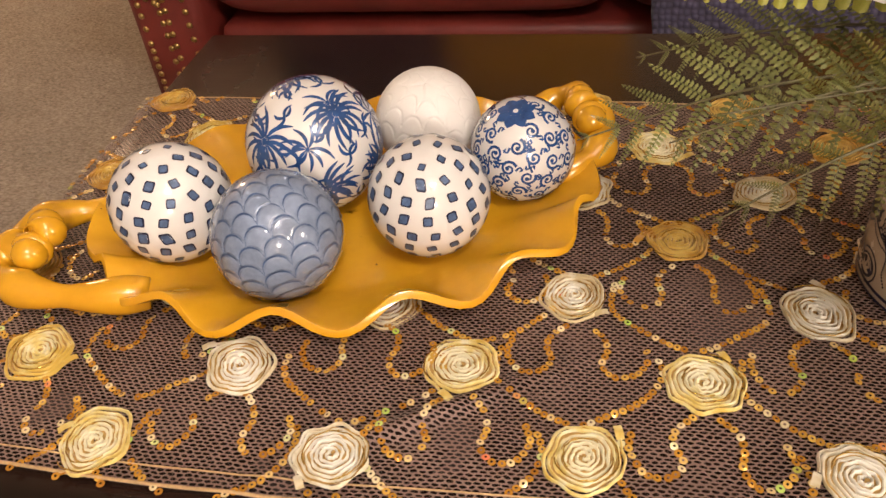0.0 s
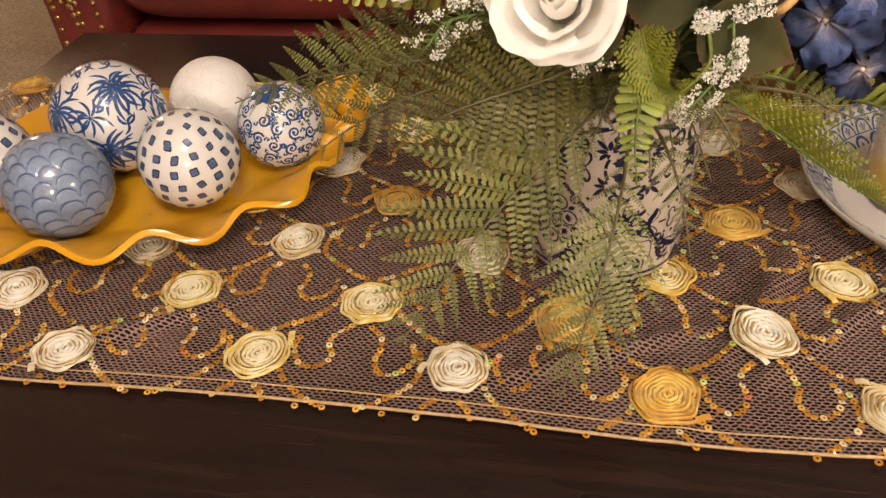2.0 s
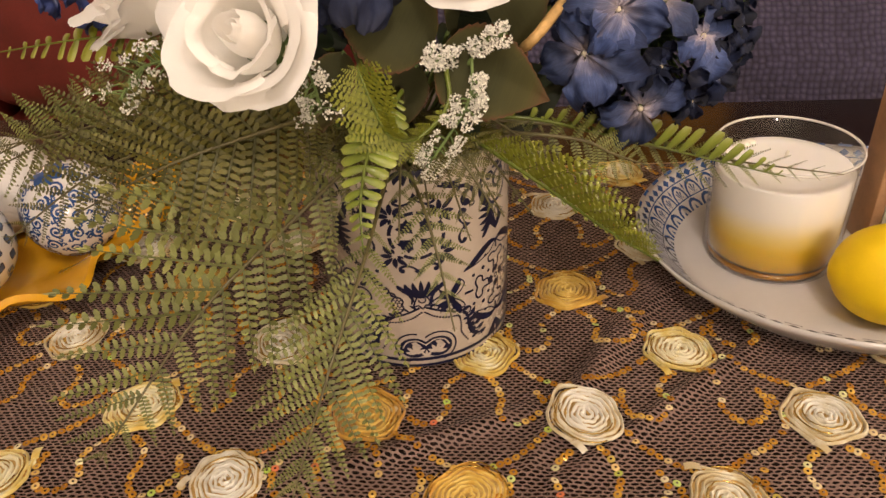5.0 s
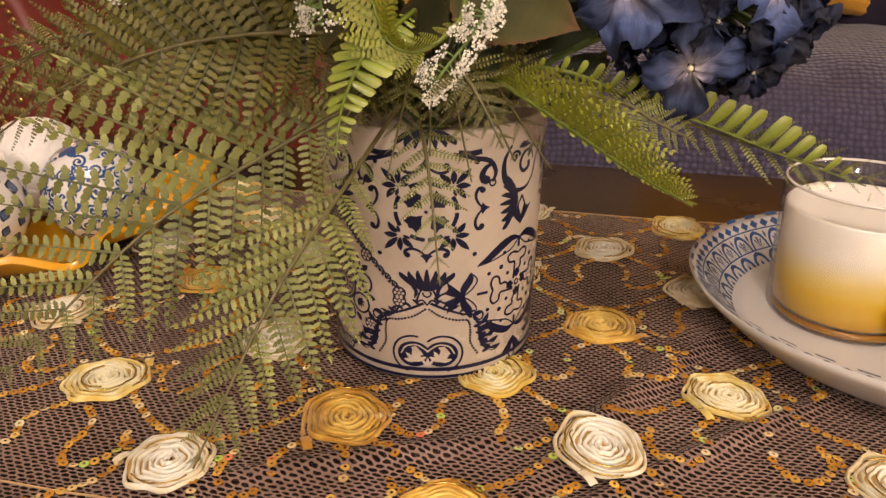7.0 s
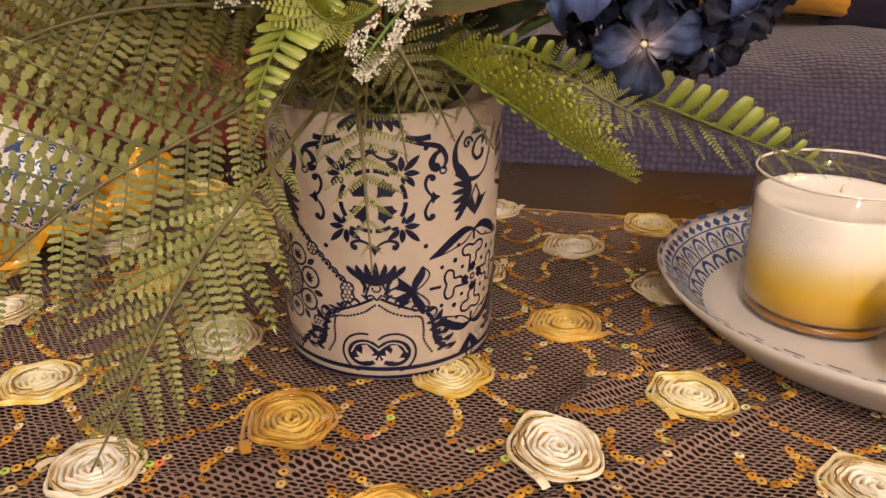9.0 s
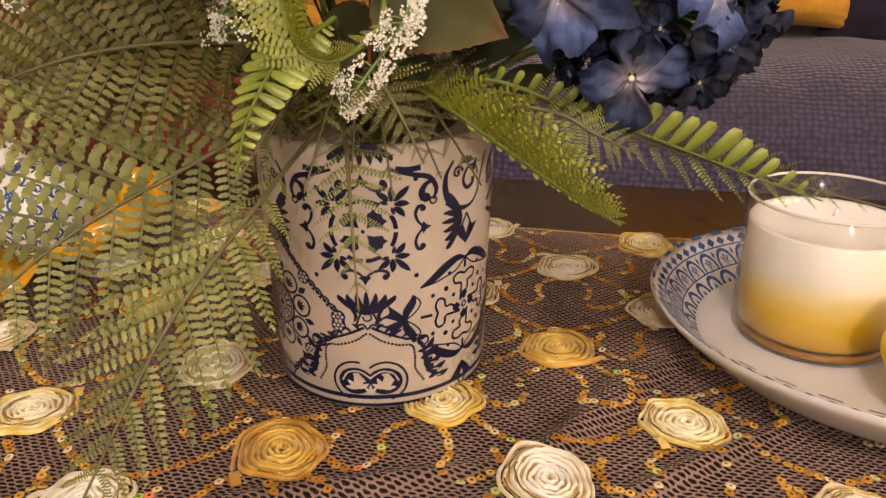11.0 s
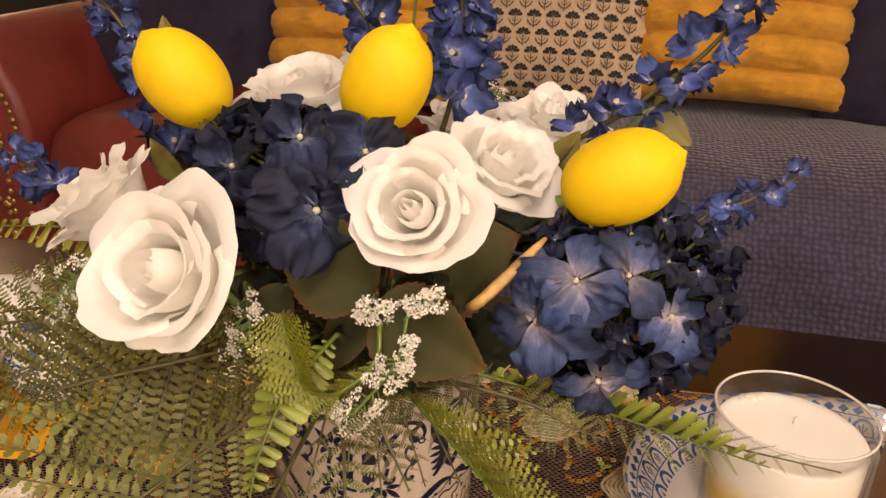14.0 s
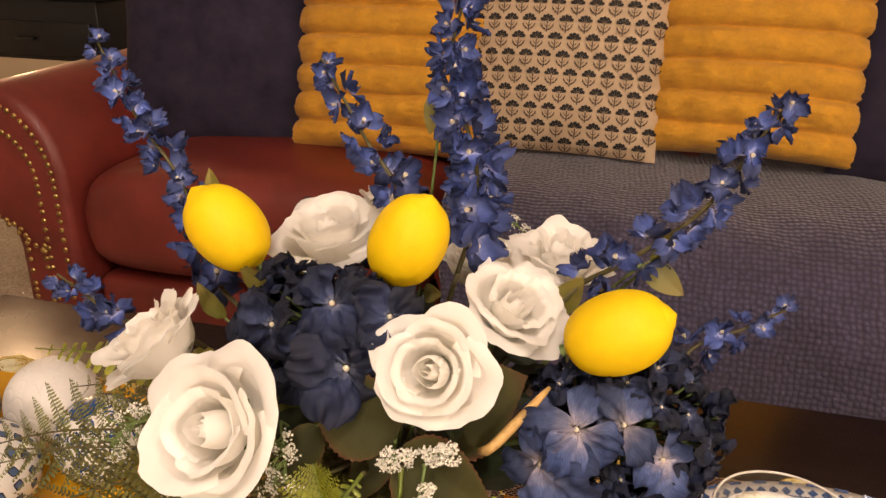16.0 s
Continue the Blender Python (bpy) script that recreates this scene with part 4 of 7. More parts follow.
        for q in (-1, 1):
            p.strip([(x + q * 0.0070, y + 0.0560), (x + q * 0.0060, y + 0.0605), (x + q * 0.0085, y + 0.0635)], leafy(0.0022), 6)

    def paisley(x, q):
        """The lower corner of a scroll tile at the mouth."""
        def e(u, v):
            return x + q * u, min(VH - 0.0006, v)
        p.strip([e(-0.0105, 0.1405), e(-0.0150, 0.1330), e(-0.0145, 0.1230), e(-0.0080, 0.1148), e(0.0020, 0.1138), e(0.0085, 0.1190), e(0.0118, 0.1290), e(0.0165, 0.1400)], lambda t: 0.0014 + 0.0026 * math.sin(math.pi * min(1, t * 1.5)) ** 2 * (t < 0.67), 26)
        p.strip([e(0.0085, 0.1290), e(0.0060, 0.1350), e(-0.0005, 0.1345), e(-0.0035, 0.1285), e(-0.0005, 0.1240), e(0.0040, 0.1255), e(0.0042, 0.1290)], lambda t: 0.0013 + 0.0014 * t, 18)
        p.scroll(*e(-0.0075, 0.1335), 0.0036, 0.0, q, 1.1, 0.0014)
        p.petal(*e(0.0035, 0.1310), radians(90 - q * 25), 0.0085, 0.0032)
        for j in range(5):
            a = radians(20 + 35 * j)
            p.strip([e(0.0, 0.1375), e(0.0035 * math.cos(a) - 0.001, 0.1375 + 0.0030 * math.sin(a)), e(0.0050 * math.cos(a), 0.1375 + 0.0032 * math.sin(a))], leafy(0.0016), 5)
        for h in (-1, 1):
            p.strip([(x + h * 0.0440, 0.1402), (x + h * 0.0335, 0.1370), (x + h * 0.0245, 0.1345), (x + h * 0.0205, 0.1280), (x + h * 0.0222, 0.1225)], lambda t: 0.0014 + 0.0014 * math.sin(math.pi * t), 12)
            p.strip([(x + h * 0.0415, 0.1404), (x + h * 0.0350, 0.1396), (x + h * 0.0290, 0.1402)], 0.0030, 6)
            p.strip([(x + h * 0.0225, 0.1325), (x + h * 0.0262, 0.1312), (x + h * 0.0285, 0.1270), (x + h * 0.0268, 0.1235)], lambda t: 0.0016 + 0.0030 * t, 8)
            p.dot(x + h * 0.0262, 0.1240, 0.0026, 9)
            p.ring(x + h * 0.0222, 0.1220, 0.0018, 0.0010)

    def star_bars(x, y):
        for k in range(4):
            e = frame_at(x, y, radians(90 * k))
            for q in (-1, 1):
                p.poly([e(0.004, 0), e(0.016, q * 0.007), e(0.030, 0)])
                for n in range(3):
                    p.strip([e(0.012 + 0.008 * n, q * (0.0125 - 0.003 * n)), e(0.020 + 0.008 * n, q * (0.0085 - 0.003 * n))], 0.0024, 3)
                p.strip([e(0.008, q * 0.018), e(0.018, q * 0.020), e(0.024, q * 0.0155)], 0.0016, 8)
        p.ring(x, y, 0.0135, 0.0018)
    step = 0.0579
    for k in range(-3, 4):
        x = k * step
        if k % 2 == 0:
            (quatrefoil if k == 0 else star_bars)(x, 0.1082)
            arch(x, 0.0)
        else:
            (cross if k % 4 == 1 else medallion)(x, 0.0560)
            paisley(x, 1 if k % 4 == 1 else -1)
    bands = Paint(p.to)
    for v, w in ((0.0035, 0.0021), (0.0088, 0.0026)):
        bands.strip([(-half, v), (0, v), (half, v)], w, 128)
    part("light_blossom", top, CREAM_GLAZE, t, "light blossoms inside the dark hearts", smooth=False)
    part("tile_ornament", p, NAVY, t, "navy painted tile ornament", smooth=False)
    part("base_band", bands, NAVY, t, "two navy bands round the foot", smooth=False)


build_vase()


# ---- dish of ceramic balls ----
def make_mustard_glaze():
    m, nt, p = nodes_of("worn_mustard_glaze")
    tc = nt.nodes.new("ShaderNodeTexCoord")
    n = node(nt, "ShaderNodeTexNoise", Scale=14.0, Detail=6.0, Roughness=0.65)
    w = node(nt, "ShaderNodeTexNoise", Scale=85.0, Detail=5.0, Roughness=0.7)
    for q in (n, w):
        link(nt, tc.outputs["Object"], q.inputs["Vector"])
    r = ramp(nt, [(0.3, (0.54, 0.255, 0.006)), (0.7, (0.68, 0.355, 0.010))])
    link(nt, n.outputs["Fac"], r.inputs[0])
    worn = ramp(nt, [(0.700, (0, 0, 0)), (0.715, (1, 1, 1))])
    link(nt, w.outputs["Fac"], worn.inputs[0])
    mx = nt.nodes.new("ShaderNodeMix")
    mx.data_type = "RGBA"
    link(nt, worn.outputs[0], mx.inputs["Factor"])
    link(nt, r.outputs[0], mx.inputs[6])
    mx.inputs[7].default_value = (0.03, 0.015, 0.008, 1)
    link(nt, mx.outputs[2], p.inputs["Base Color"])
    p.inputs["Roughness"].default_value = 0.2
    p.inputs["Coat Weight"].default_value = 0.35
    p.inputs["Coat Roughness"].default_value = 0.1
    b = node(nt, "ShaderNodeBump", Strength=0.12, Distance=0.002)
    link(nt, n.outputs["Fac"], b.inputs["Height"])
    link(nt, b.outputs[0], p.inputs["Normal"])
    return m


DISH_GLAZE = make_mustard_glaze()
DC, DA, DB = (-0.108, 0.459), 0.196, 0.141


def build_dish():
    t = thing("serving_dish", "mustard yellow glazed ceramic dish with a ruffled rim and scroll handles", "dish", at=pose(DC[0], DC[1], CLOTH + 0.001, 0, 0, 15))
    n = 14
    u0 = radians(-91.5)

    def fn(u, v):
        a = 2 * math.pi * u
        k = math.cos(n * (a - u0)) * (1 + 0.25 * wob(math.cos(a) * 2, math.sin(a) * 2, 6)) * (1 if abs(math.cos(a)) < 0.93 else 0.3)
        s = max(0, (v - 0.62) / 0.38)
        r = v * (1 + 0.034 * k * s ** 1.5)
        z = 0.0055 + 0.023 * s ** 1.3 - 0.0075 * k * s ** 1.8 + 0.004 * s * abs(math.cos(a)) ** 4
        return DA * r * math.cos(a), DB * r * math.sin(a), z
    m = Mesh()
    m.grid(fn, 168, 30, wrap_u=True)
    ob = part("bowl", m, DISH_GLAZE, t)
    s = ob.modifiers.new("thickness", "SOLIDIFY")
    s.thickness, s.offset = 0.0055, 0
    b = ob.modifiers.new("round_rim", "BEVEL")
    b.width, b.segments, b.limit_method, b.angle_limit = 0.0022, 3, "ANGLE", radians(50)
    m = Mesh()
    m.grid(lambda u, v: (DA * 0.55 * math.cos(6.2832 * u) * (0.97 + 0.03 * v), DB * 0.55 * math.sin(6.2832 * u) * (0.97 + 0.03 * v), 0.0045 * v), 60, 3, wrap_u=True)
    part("foot", m, DISH_GLAZE, t)
    for end in (-1, 1):
        e = end
        lift = 0.008 if e > 0 else 0.0
        k = 0.42 if e > 0 else 1.0
        sh = 0.045 if e > 0 else -0.028
        x = lambda d: e * (DA - 0.014 + d * k)
        c1 = spline([(x(-0.03), 0.046, 0.018), (x(0.01), 0.048, 0.026 + lift), (x(0.045), 0.040, 0.030 + lift), (x(0.066), 0.020, 0.031 + lift), (x(0.060), 0.000, 0.034 + lift), (x(0.040), 0.002, 0.040 + lift), (x(0.040), 0.012, 0.043 + lift)], 36)
        c2 = spline([(x(-0.04), -0.048, 0.016), (x(0.005), -0.050, 0.022 + lift), (x(0.045), -0.040, 0.026 + lift), (x(0.070), -0.018, 0.028 + lift), (x(0.066), 0.002, 0.030 + lift), (x(0.048), -0.004, 0.036 + lift), (x(0.046), -0.014, 0.038 + lift)], 36)
        c1, c2 = [[p + Vector((0, sh, 0)) for p in c] for c in (c1, c2)]
        for c in (c1, c2):
            m = Mesh()
            m.tube(c, [0.0115 + 0.0030 * math.sin(i * 0.62) + 0.0012 * wob(i * 0.4, end) for i in range(len(c))], 14)
            for tip in (c[-1],):
                m.grid(lambda u, v: tip + 0.0125 * Vector((math.sin(3.1416 * v) * math.cos(6.2832 * u), math.sin(3.1416 * v) * math.sin(6.2832 * u), math.cos(3.1416 * v))), 14, 8, wrap_u=True)
            part("handle_scroll", m, DISH_GLAZE, t, "twisted vine handle with worn dark spots")


build_dish()
FLOOR_Z = CLOTH + 0.001 + 0.0055 + 0.0028
BALLS = "ceramic balls in the dish"


def sphere(m, r, fn=None, nu=72, nv=44):
    def at(u, v):
        d = Vector((math.sin(math.pi * v) * math.cos(6.2832 * u), math.sin(math.pi * v) * math.sin(6.2832 * u), math.cos(math.pi * v)))
        return d * (r + (fn(u, v) if fn else 0))
    m.grid(at, nu, nv, wrap_u=True)


def scale_lift(dx):
    return 0.95 * (1 - math.sqrt(max(0.0, 1 - dx * dx)))


def scale_count(row, rows, per):
    return max(5, round(per * math.sin(math.pi * min(0.97, max(0.03, (row + 0.2) / rows)))))


def scale_relief(rows, per):
    """Round-topped scales in rows round the pole, each row lying over the one above; height 0..1."""
    def cell(u, y, row):
        x = u * scale_count(row, rows, per) + 0.5 * (row % 2)
        return y - (row - 1 + scale_lift((x - math.floor(x) - 0.5) * 2))

    def fn(u, v):
        y = v * rows
        for row in (int(y) + 1, int(y)):
            d = cell(u, y, row)
            if d >= 0:
                e = min(d, -cell(u, y, row + 1) if row <= y else 9.0, 1.0)
                return min(1.0, max(0.0, e) / 0.15) ** 0.5
        return 0.5
    return fn


def ball(name, label, at, r, axis, mat, fn=None, nu=72, nv=44):
    t = thing(name, label, "decor ball", BALLS, at=axis_frame((at[0], at[1], FLOOR_Z + r + at[2]), axis))
    m = Mesh()
    sphere(m, r, fn, nu, nv)
    part("ball_body", m, mat, t)
    return t


def sphere_paint(r, lift=0.0003):
    """Paint laid round the direction d of a ball, turned by spin."""
    def make(d, spin=0.0):
        q = Vector(d).to_track_quat("Z", "Y").to_matrix() @ Matrix.Rotation(spin, 3, "Z")

        def to(a, b):
            s = math.hypot(a, b)
            if s < 1e-9:
                return tuple(q @ Vector((0, 0, r + lift)))
            k = s / r
            return tuple(q @ (Vector((math.sin(k) * a / s, math.sin(k) * b / s, math.cos(k))) * (r + lift)))
        return to
    return make


def polka_ball(at, r, axis, spin, label):
    t = ball("ceramic_ball", label, at, r, axis, WHITE_GLAZE)
    rnd = random.Random(int(spin * 10))
    mk, mk2 = sphere_paint(r, 0.0002), sphere_paint(r, 0.0004)
    dark, mid = Paint(None), Paint(None)
    rows = 11
    for j in range(1, rows):
        lat = math.pi * j / rows
        n = max(3, round(17 * math.sin(lat)))
        for i in range(n):
            a = 6.2832 * (i + 0.2 * (j % 2)) / n + spin + 0.06 * wob(i, j)
            d = (math.sin(lat) * math.cos(a), math.sin(lat) * math.sin(a), math.cos(lat))
            s = r * 0.080 * (0.75 + 0.35 * math.sin(lat)) * rnd.uniform(0.82, 1.12)
            h = s * rnd.uniform(0.9, 1.35)
            sk = rnd.uniform(-0.25, 0.25)

            def sq(k):
                return [(k * (x * s + sk * y * h), k * y * h) for x, y in ((-1, -0.7), (-0.75, -1), (0.75, -1), (1, -0.7), (1, 0.7), (0.75, 1), (-0.75, 1), (-1, 0.7))]
            tilt = rnd.uniform(-0.2, 0.2)
            # keep the squares upright along the meridian
            z = Vector(d)
            north = (Vector((0, 0, 1)) - z * z.z).normalized()
            east = north.cross(z)
            for paint, lift, k in ((dark, 0.0002, 1.0), (mid, 0.0004, 0.72)):
                vs = []
                for x, y in sq(k):
                    x, y = x * math.cos(tilt) - y * math.sin(tilt), x * math.sin(tilt) + y * math.cos(tilt)
                    vs.append((z * r + east * x + north * y).normalized() * (r + lift))
                paint.add(vs, [tuple(range(8))])
    part("square_painting", dark, NAVY, t, "dark blue outlines of small squares", smooth=False)["kind"] = "stuff"
    part("square_infill", mid, SLATE, t, "slate blue centres of small squares", smooth=False)["kind"] = "stuff"


def floral_ball(at, r, axis, label):
    t = ball("ceramic_ball", label, at, r, axis, WHITE_GLAZE)
    g = (1 + 5 ** 0.5) / 2
    big = [Vector(p).normalized() for a in (-1, 1) for b in (-g, g) for p in ((0, a, b), (a, b, 0), (b, 0, a))]
    small = [Vector(p).normalized() for a in (-1, 1) for b in (-1, 1) for p in ((0, a / g, b * g), (a / g, b * g, 0), (b * g, 0, a / g), (a, b, 1), (a, b, -1))]
    pm = Mesh()
    rnd = random.Random(3)

    def frond(p, x, y, a, L, bend, w, barbs):
        """A curved tapering leaf with small barbs on its outer side."""
        def on(f):
            g = a + bend * f
            return x + L * f * math.cos(g), y + L * f * math.sin(g)
        p.strip([on(0), on(0.3), on(0.65), on(1.0)], lambda f: w * max(0.12, math.sin(math.pi * (0.12 + 0.84 * f)) ** 0.7), 9)
        for j in range(barbs):
            f = 0.35 + 0.5 * j / max(1, barbs)
            for q in (-1, 1):
                p.petal(*on(f), a + 2 * bend * f + q * 0.75, L * 0.26 * rnd.uniform(0.8, 1.2), w * 0.62, -q * 0.0008, 5)
    for i, d in enumerate(big + small):
        p = Paint(sphere_paint(r)(d, rnd.random() * 6))
        k1 = 1.0 if i < 12 else 0.72
        if i >= 12 and i % 4 == 0:
            # a cluster of small dark blossoms
            for k in range(3):
                cx, cy = 0.0046 * math.cos(2.094 * k), 0.0046 * math.sin(2.094 * k)
                for j in range(6):
                    p.petal(cx, cy, 1.0472 * j, 0.0046, 0.0026, 0, 5)
            for k in range(5):
                a = 1.2566 * k + 1
                frond(p, 0.008 * math.cos(a), 0.008 * math.sin(a), a, 0.008, 0.5, 0.0016, 1)
        else:
            n = 15 if i < 12 else 9
            for k in range(n):
                a = 6.2832 * k / n + rnd.uniform(-0.06, 0.06)
                q = 0.0034 * k1
                turn = (1 if k < n / 2 else -1) * rnd.uniform(0.45, 0.75)
                frond(p, q * math.cos(a), q * math.sin(a), a, rnd.uniform(0.0200, 0.0262) * k1, turn, 0.0032 * (0.35 + 0.65 * k1), 0)
                p.strip([(0.0010 * math.cos(a), 0.0010 * math.sin(a)), (q * math.cos(a), q * math.sin(a)), (1.8 * q * math.cos(a), 1.8 * q * math.sin(a))], 0.0009, 3)
            p.dot(0, 0, 0.0022 * k1, 9)
        pm.add(p.v, p.f)
    # fine curling sprigs fill the ground between the bursts
    for i in range(54):
        z = 1 - 2 * (i + 0.5) / 54
        q = math.sqrt(1 - z * z)
        d = Vector((q * math.cos(i * 2.39996), q * math.sin(i * 2.39996), z))
        if max(d.dot(e) for e in big) > 0.955:
            continue
        p = Paint(sphere_paint(r)(d, rnd.random() * 6))
        for k in range(4):
            frond(p, 0, 0, 1.5708 * k + rnd.random() * 0.8, rnd.uniform(0.0085, 0.0125), rnd.choice((-0.9, 0.9)), 0.0026, 0)
        pm.add(p.v, p.f)
    part("painted_foliage", pm, BLUE, t, "cobalt blue bursts of curling leaves", smooth=False)


def curl_ball(at, r, axis, label):
    t = ball("ceramic_ball", label, at, r, axis, WHITE_GLAZE)
    pm = Mesh()
    rnd = random.Random(8)
    N = 84
    for i in range(N):
        z = 1 - 2 * (i + 0.5) / N
        a = i * 2.39996
        q = math.sqrt(1 - z * z)
        d = (q * math.cos(a), q * math.sin(a), z)
        p = Paint(sphere_paint(r)(d, rnd.random() * 6))
        if z > 0.93:
            continue
        p.scroll(0, 0, 0.0062, rnd.random() * 6, rnd.choice((-1, 1)), 1.4, 0.0019)
        for k in range(3):
            b = rnd.random() * 6.28
            p.strip([(0.0052 * math.cos(b), 0.0052 * math.sin(b)), (0.0085 * math.cos(b + 0.4), 0.0085 * math.sin(b + 0.4)), (0.0105 * math.cos(b + 0.1), 0.0105 * math.sin(b + 0.1))], lambda t2: 0.0017 * (1.1 - 0.6 * t2), 6)
            p.petal(0.0080 * math.cos(b), 0.0080 * math.sin(b), b + 0.9, 0.0040, 0.0016)
        pm.add(p.v, p.f)
    p = Paint(sphere_paint(r)((0, 0, 1)))
    p.ring(0, 0, 0.0035, 0.003)
    for k in range(8):
        a = 6.2832 * k / 8
        p.petal(0.004 * math.cos(a), 0.004 * math.sin(a), a, 0.0115, 0.0095)
    pm.add(p.v, p.f)
    part("scroll_painting", pm, BLUE, t, "cobalt blue scrollwork", smooth=False)


def scale_ball(at, r, axis, mat, label, grooves, rows=12, per=19, deep=0.0010):
    rel = scale_relief(rows, per)
    t = ball("ceramic_ball", label, at, r - deep, axis, mat, lambda u, v: deep * rel(u, v), 260, 170)
    if not grooves:
        return
    m = Mesh()
    for row in range(1, rows + 1):
        n = scale_count(row, rows, per)
        for i in range(n):
            vs = []
            for k in range(13):
                dx = -1 + 2 * k / 12
                v = (row - 1 + scale_lift(dx)) / rows
                u = (i + 0.5 + dx / 2 - 0.5 * (row % 2)) / n
                for dv in (-0.0042, 0.0042):
                    vv = min(0.999, max(0.001, v + dv))
                    d = Vector((math.sin(math.pi * vv) * math.cos(6.2832 * u), math.sin(math.pi * vv) * math.sin(6.2832 * u), math.cos(math.pi * vv)))
                    vs.append(d * (r - deep + deep * rel(u % 1.0, vv) + 0.0006))
            m.add(vs, [(2 * k, 2 * k + 1, 2 * k + 3, 2 * k + 2) for k in range(12)])
    part("groove_glaze", m, INK_GLAZE, t, "deeper blue glaze pooled between the scales")


polka_ball((-0.223, 0.407, 0.0), 0.0443, (0.15, -0.1, 1), 0.3, "white ceramic ball painted with small slate blue squares")
scale_ball((-0.131, 0.376, 0.0), 0.0450, (-0.35, 0.35, 0.85), BLUE_GLAZE, "dusty blue glazed ceramic ball with fish-scale relief", True, 13, 15)
floral_ball((-0.132, 0.476, 0.0), 0.0525, (0.15, -0.1, 1), "white ceramic ball with cobalt blue leaf bursts")
polka_ball((-0.034, 0.426, 0.0), 0.0436, (0.05, -0.2, 1), 1.7, "white ceramic ball with slate squares, near the dish's ruffled rim")
scale_ball((-0.053, 0.531, 0.0), 0.0430, (0.1, -0.3, 1), BISQUE, "plain white ceramic ball with petal relief", False, 9, 13, 0.0010)
curl_ball((0.027, 0.494, 0.0), 0.0402, (-0.1, -0.25, 1), "white ceramic ball with cobalt blue scrollwork")

# ---- plate with candle, sign and lemon ----
PORCELAIN = surface("cool_white_porcelain", (0.60, 0.575, 0.555), 0.16, vary=0.03, scale=30, fine=300, bump=0.02, coat=0.5)
PLATE_C, PA, PB = (0.648, 0.476), 0.160, 0.139
PZ = CLOTH + 0.0008


def plate_point(a, t):
    """t: 0 centre .. 1 rim of the upper side."""
    s = max(0.0, (t - 0.78) / 0.22)
    z = 0.0055 + 0.031 * s ** 1.12
    return Vector((PA * t * math.cos(a), PB * t * math.sin(a), z))


def build_plate():
    t = thing("serving_plate", "white porcelain plate with a blue lace rim, standing on the runner", "plate", at=(PLATE_C[0], PLATE_C[1], PZ))
    m = Mesh()

    def fn(u, v):
        a = 6.2832 * u
        if v < 0.5:
            return plate_point(a, v / 0.5)
        k = (1 - v) / 0.5
        p = plate_point(a, k * 1.004 if k > 0.99 else k)
        s = max(0.0, (k - 0.62) / 0.38)
        return p.x, p.y, max(0.0005, p.z - 0.0052) if k < 0.97 else p.z - 0.0045 * (1 - (k - 0.97) / 0.06)
    m.grid(fn, 112, 48, wrap_u=True)
    part("plate_body", m, PORCELAIN, t)
    p = Paint(lambda s, q: tuple(plate_point(s, 1 - (1 - q) * 0.86) + Vector((-0.0003 * math.cos(s), -0.0003 * math.sin(s), 0.0003))))
    n = 44
    for k in range(n):
        a = 6.2832 * k / n
        w = 6.2832 / n
        # edge dashes, dots, arches and fans of the lace
        p.poly([(a, 0.985), (a + w * 0.5, 0.985), (a + w * 0.5, 0.998), (a, 0.998)])
        for j in range(2):
            c = a + w * (0.25 + 0.5 * j)
            p.poly([(c - w * 0.2, 0.955), (c, 0.975), (c + w * 0.2, 0.955), (c, 0.935)])
        arc = [(a + w * (0.5 + 0.46 * math.cos(3.1416 * i / 8)), 0.845 + 0.082 * math.sin(3.1416 * i / 8)) for i in range(9)]
        ins = [(a + w * (0.5 + 0.36 * math.cos(3.1416 * i / 8)), 0.845 + 0.066 * math.sin(3.1416 * i / 8)) for i in range(9)]
        p.add([p.to(*q) for q in arc + ins], [(i, i + 1, 10 + i, 9 + i) for i in range(8)])
        for j in range(5):
            b = radians(20 + 35 * j)
            p.poly([(a + w * 0.5, 0.845), (a + w * (0.5 + 0.26 * math.cos(b) - 0.05 * math.sin(b)), 0.845 + 0.050 * math.sin(b)), (a + w * (0.5 + 0.30 * math.cos(b)), 0.845 + 0.055 * math.sin(b)), (a + w * (0.5 + 0.26 * math.cos(b) + 0.05 * math.sin(b)), 0.845 + 0.050 * math.sin(b))])
        p.poly([(a, 0.925), (a + w * 0.06, 0.905), (a, 0.885), (a - w * 0.06, 0.905)])
        arc = [(a + w * (0.46 * math.cos(3.1416 * i / 6)), 0.775 + 0.062 * math.sin(3.1416 * i / 6)) for i in range(7)]
        ins = [(a + w * (0.30 * math.cos(3.1416 * i / 6)), 0.775 + 0.044 * math.sin(3.1416 * i / 6)) for i in range(7)]
        p.add([p.to(*q) for q in arc + ins], [(i, i + 1, 8 + i, 7 + i) for i in range(6)])
        p.poly([(a - w * 0.1, 0.775), (a + w * 0.1, 0.775), (a, 0.800)])
    for q, w in ((0.932, 0.006), (0.843, 0.006)):
        vs = []
        for k in range(121):
            a = 6.2832 * k / 120
            vs += [p.to(a, q - w / 2), p.to(a, q + w / 2)]
        p.add(vs, [(2 * i, 2 * i + 1, 2 * i + 3, 2 * i + 2) for i in range(120)])
    part("lace_pattern", p, BLUE, t, "blue lace painted on the rim", smooth=False)


build_plate()

CANDLE_AT = (0.591, 0.486, PZ + 0.0064)


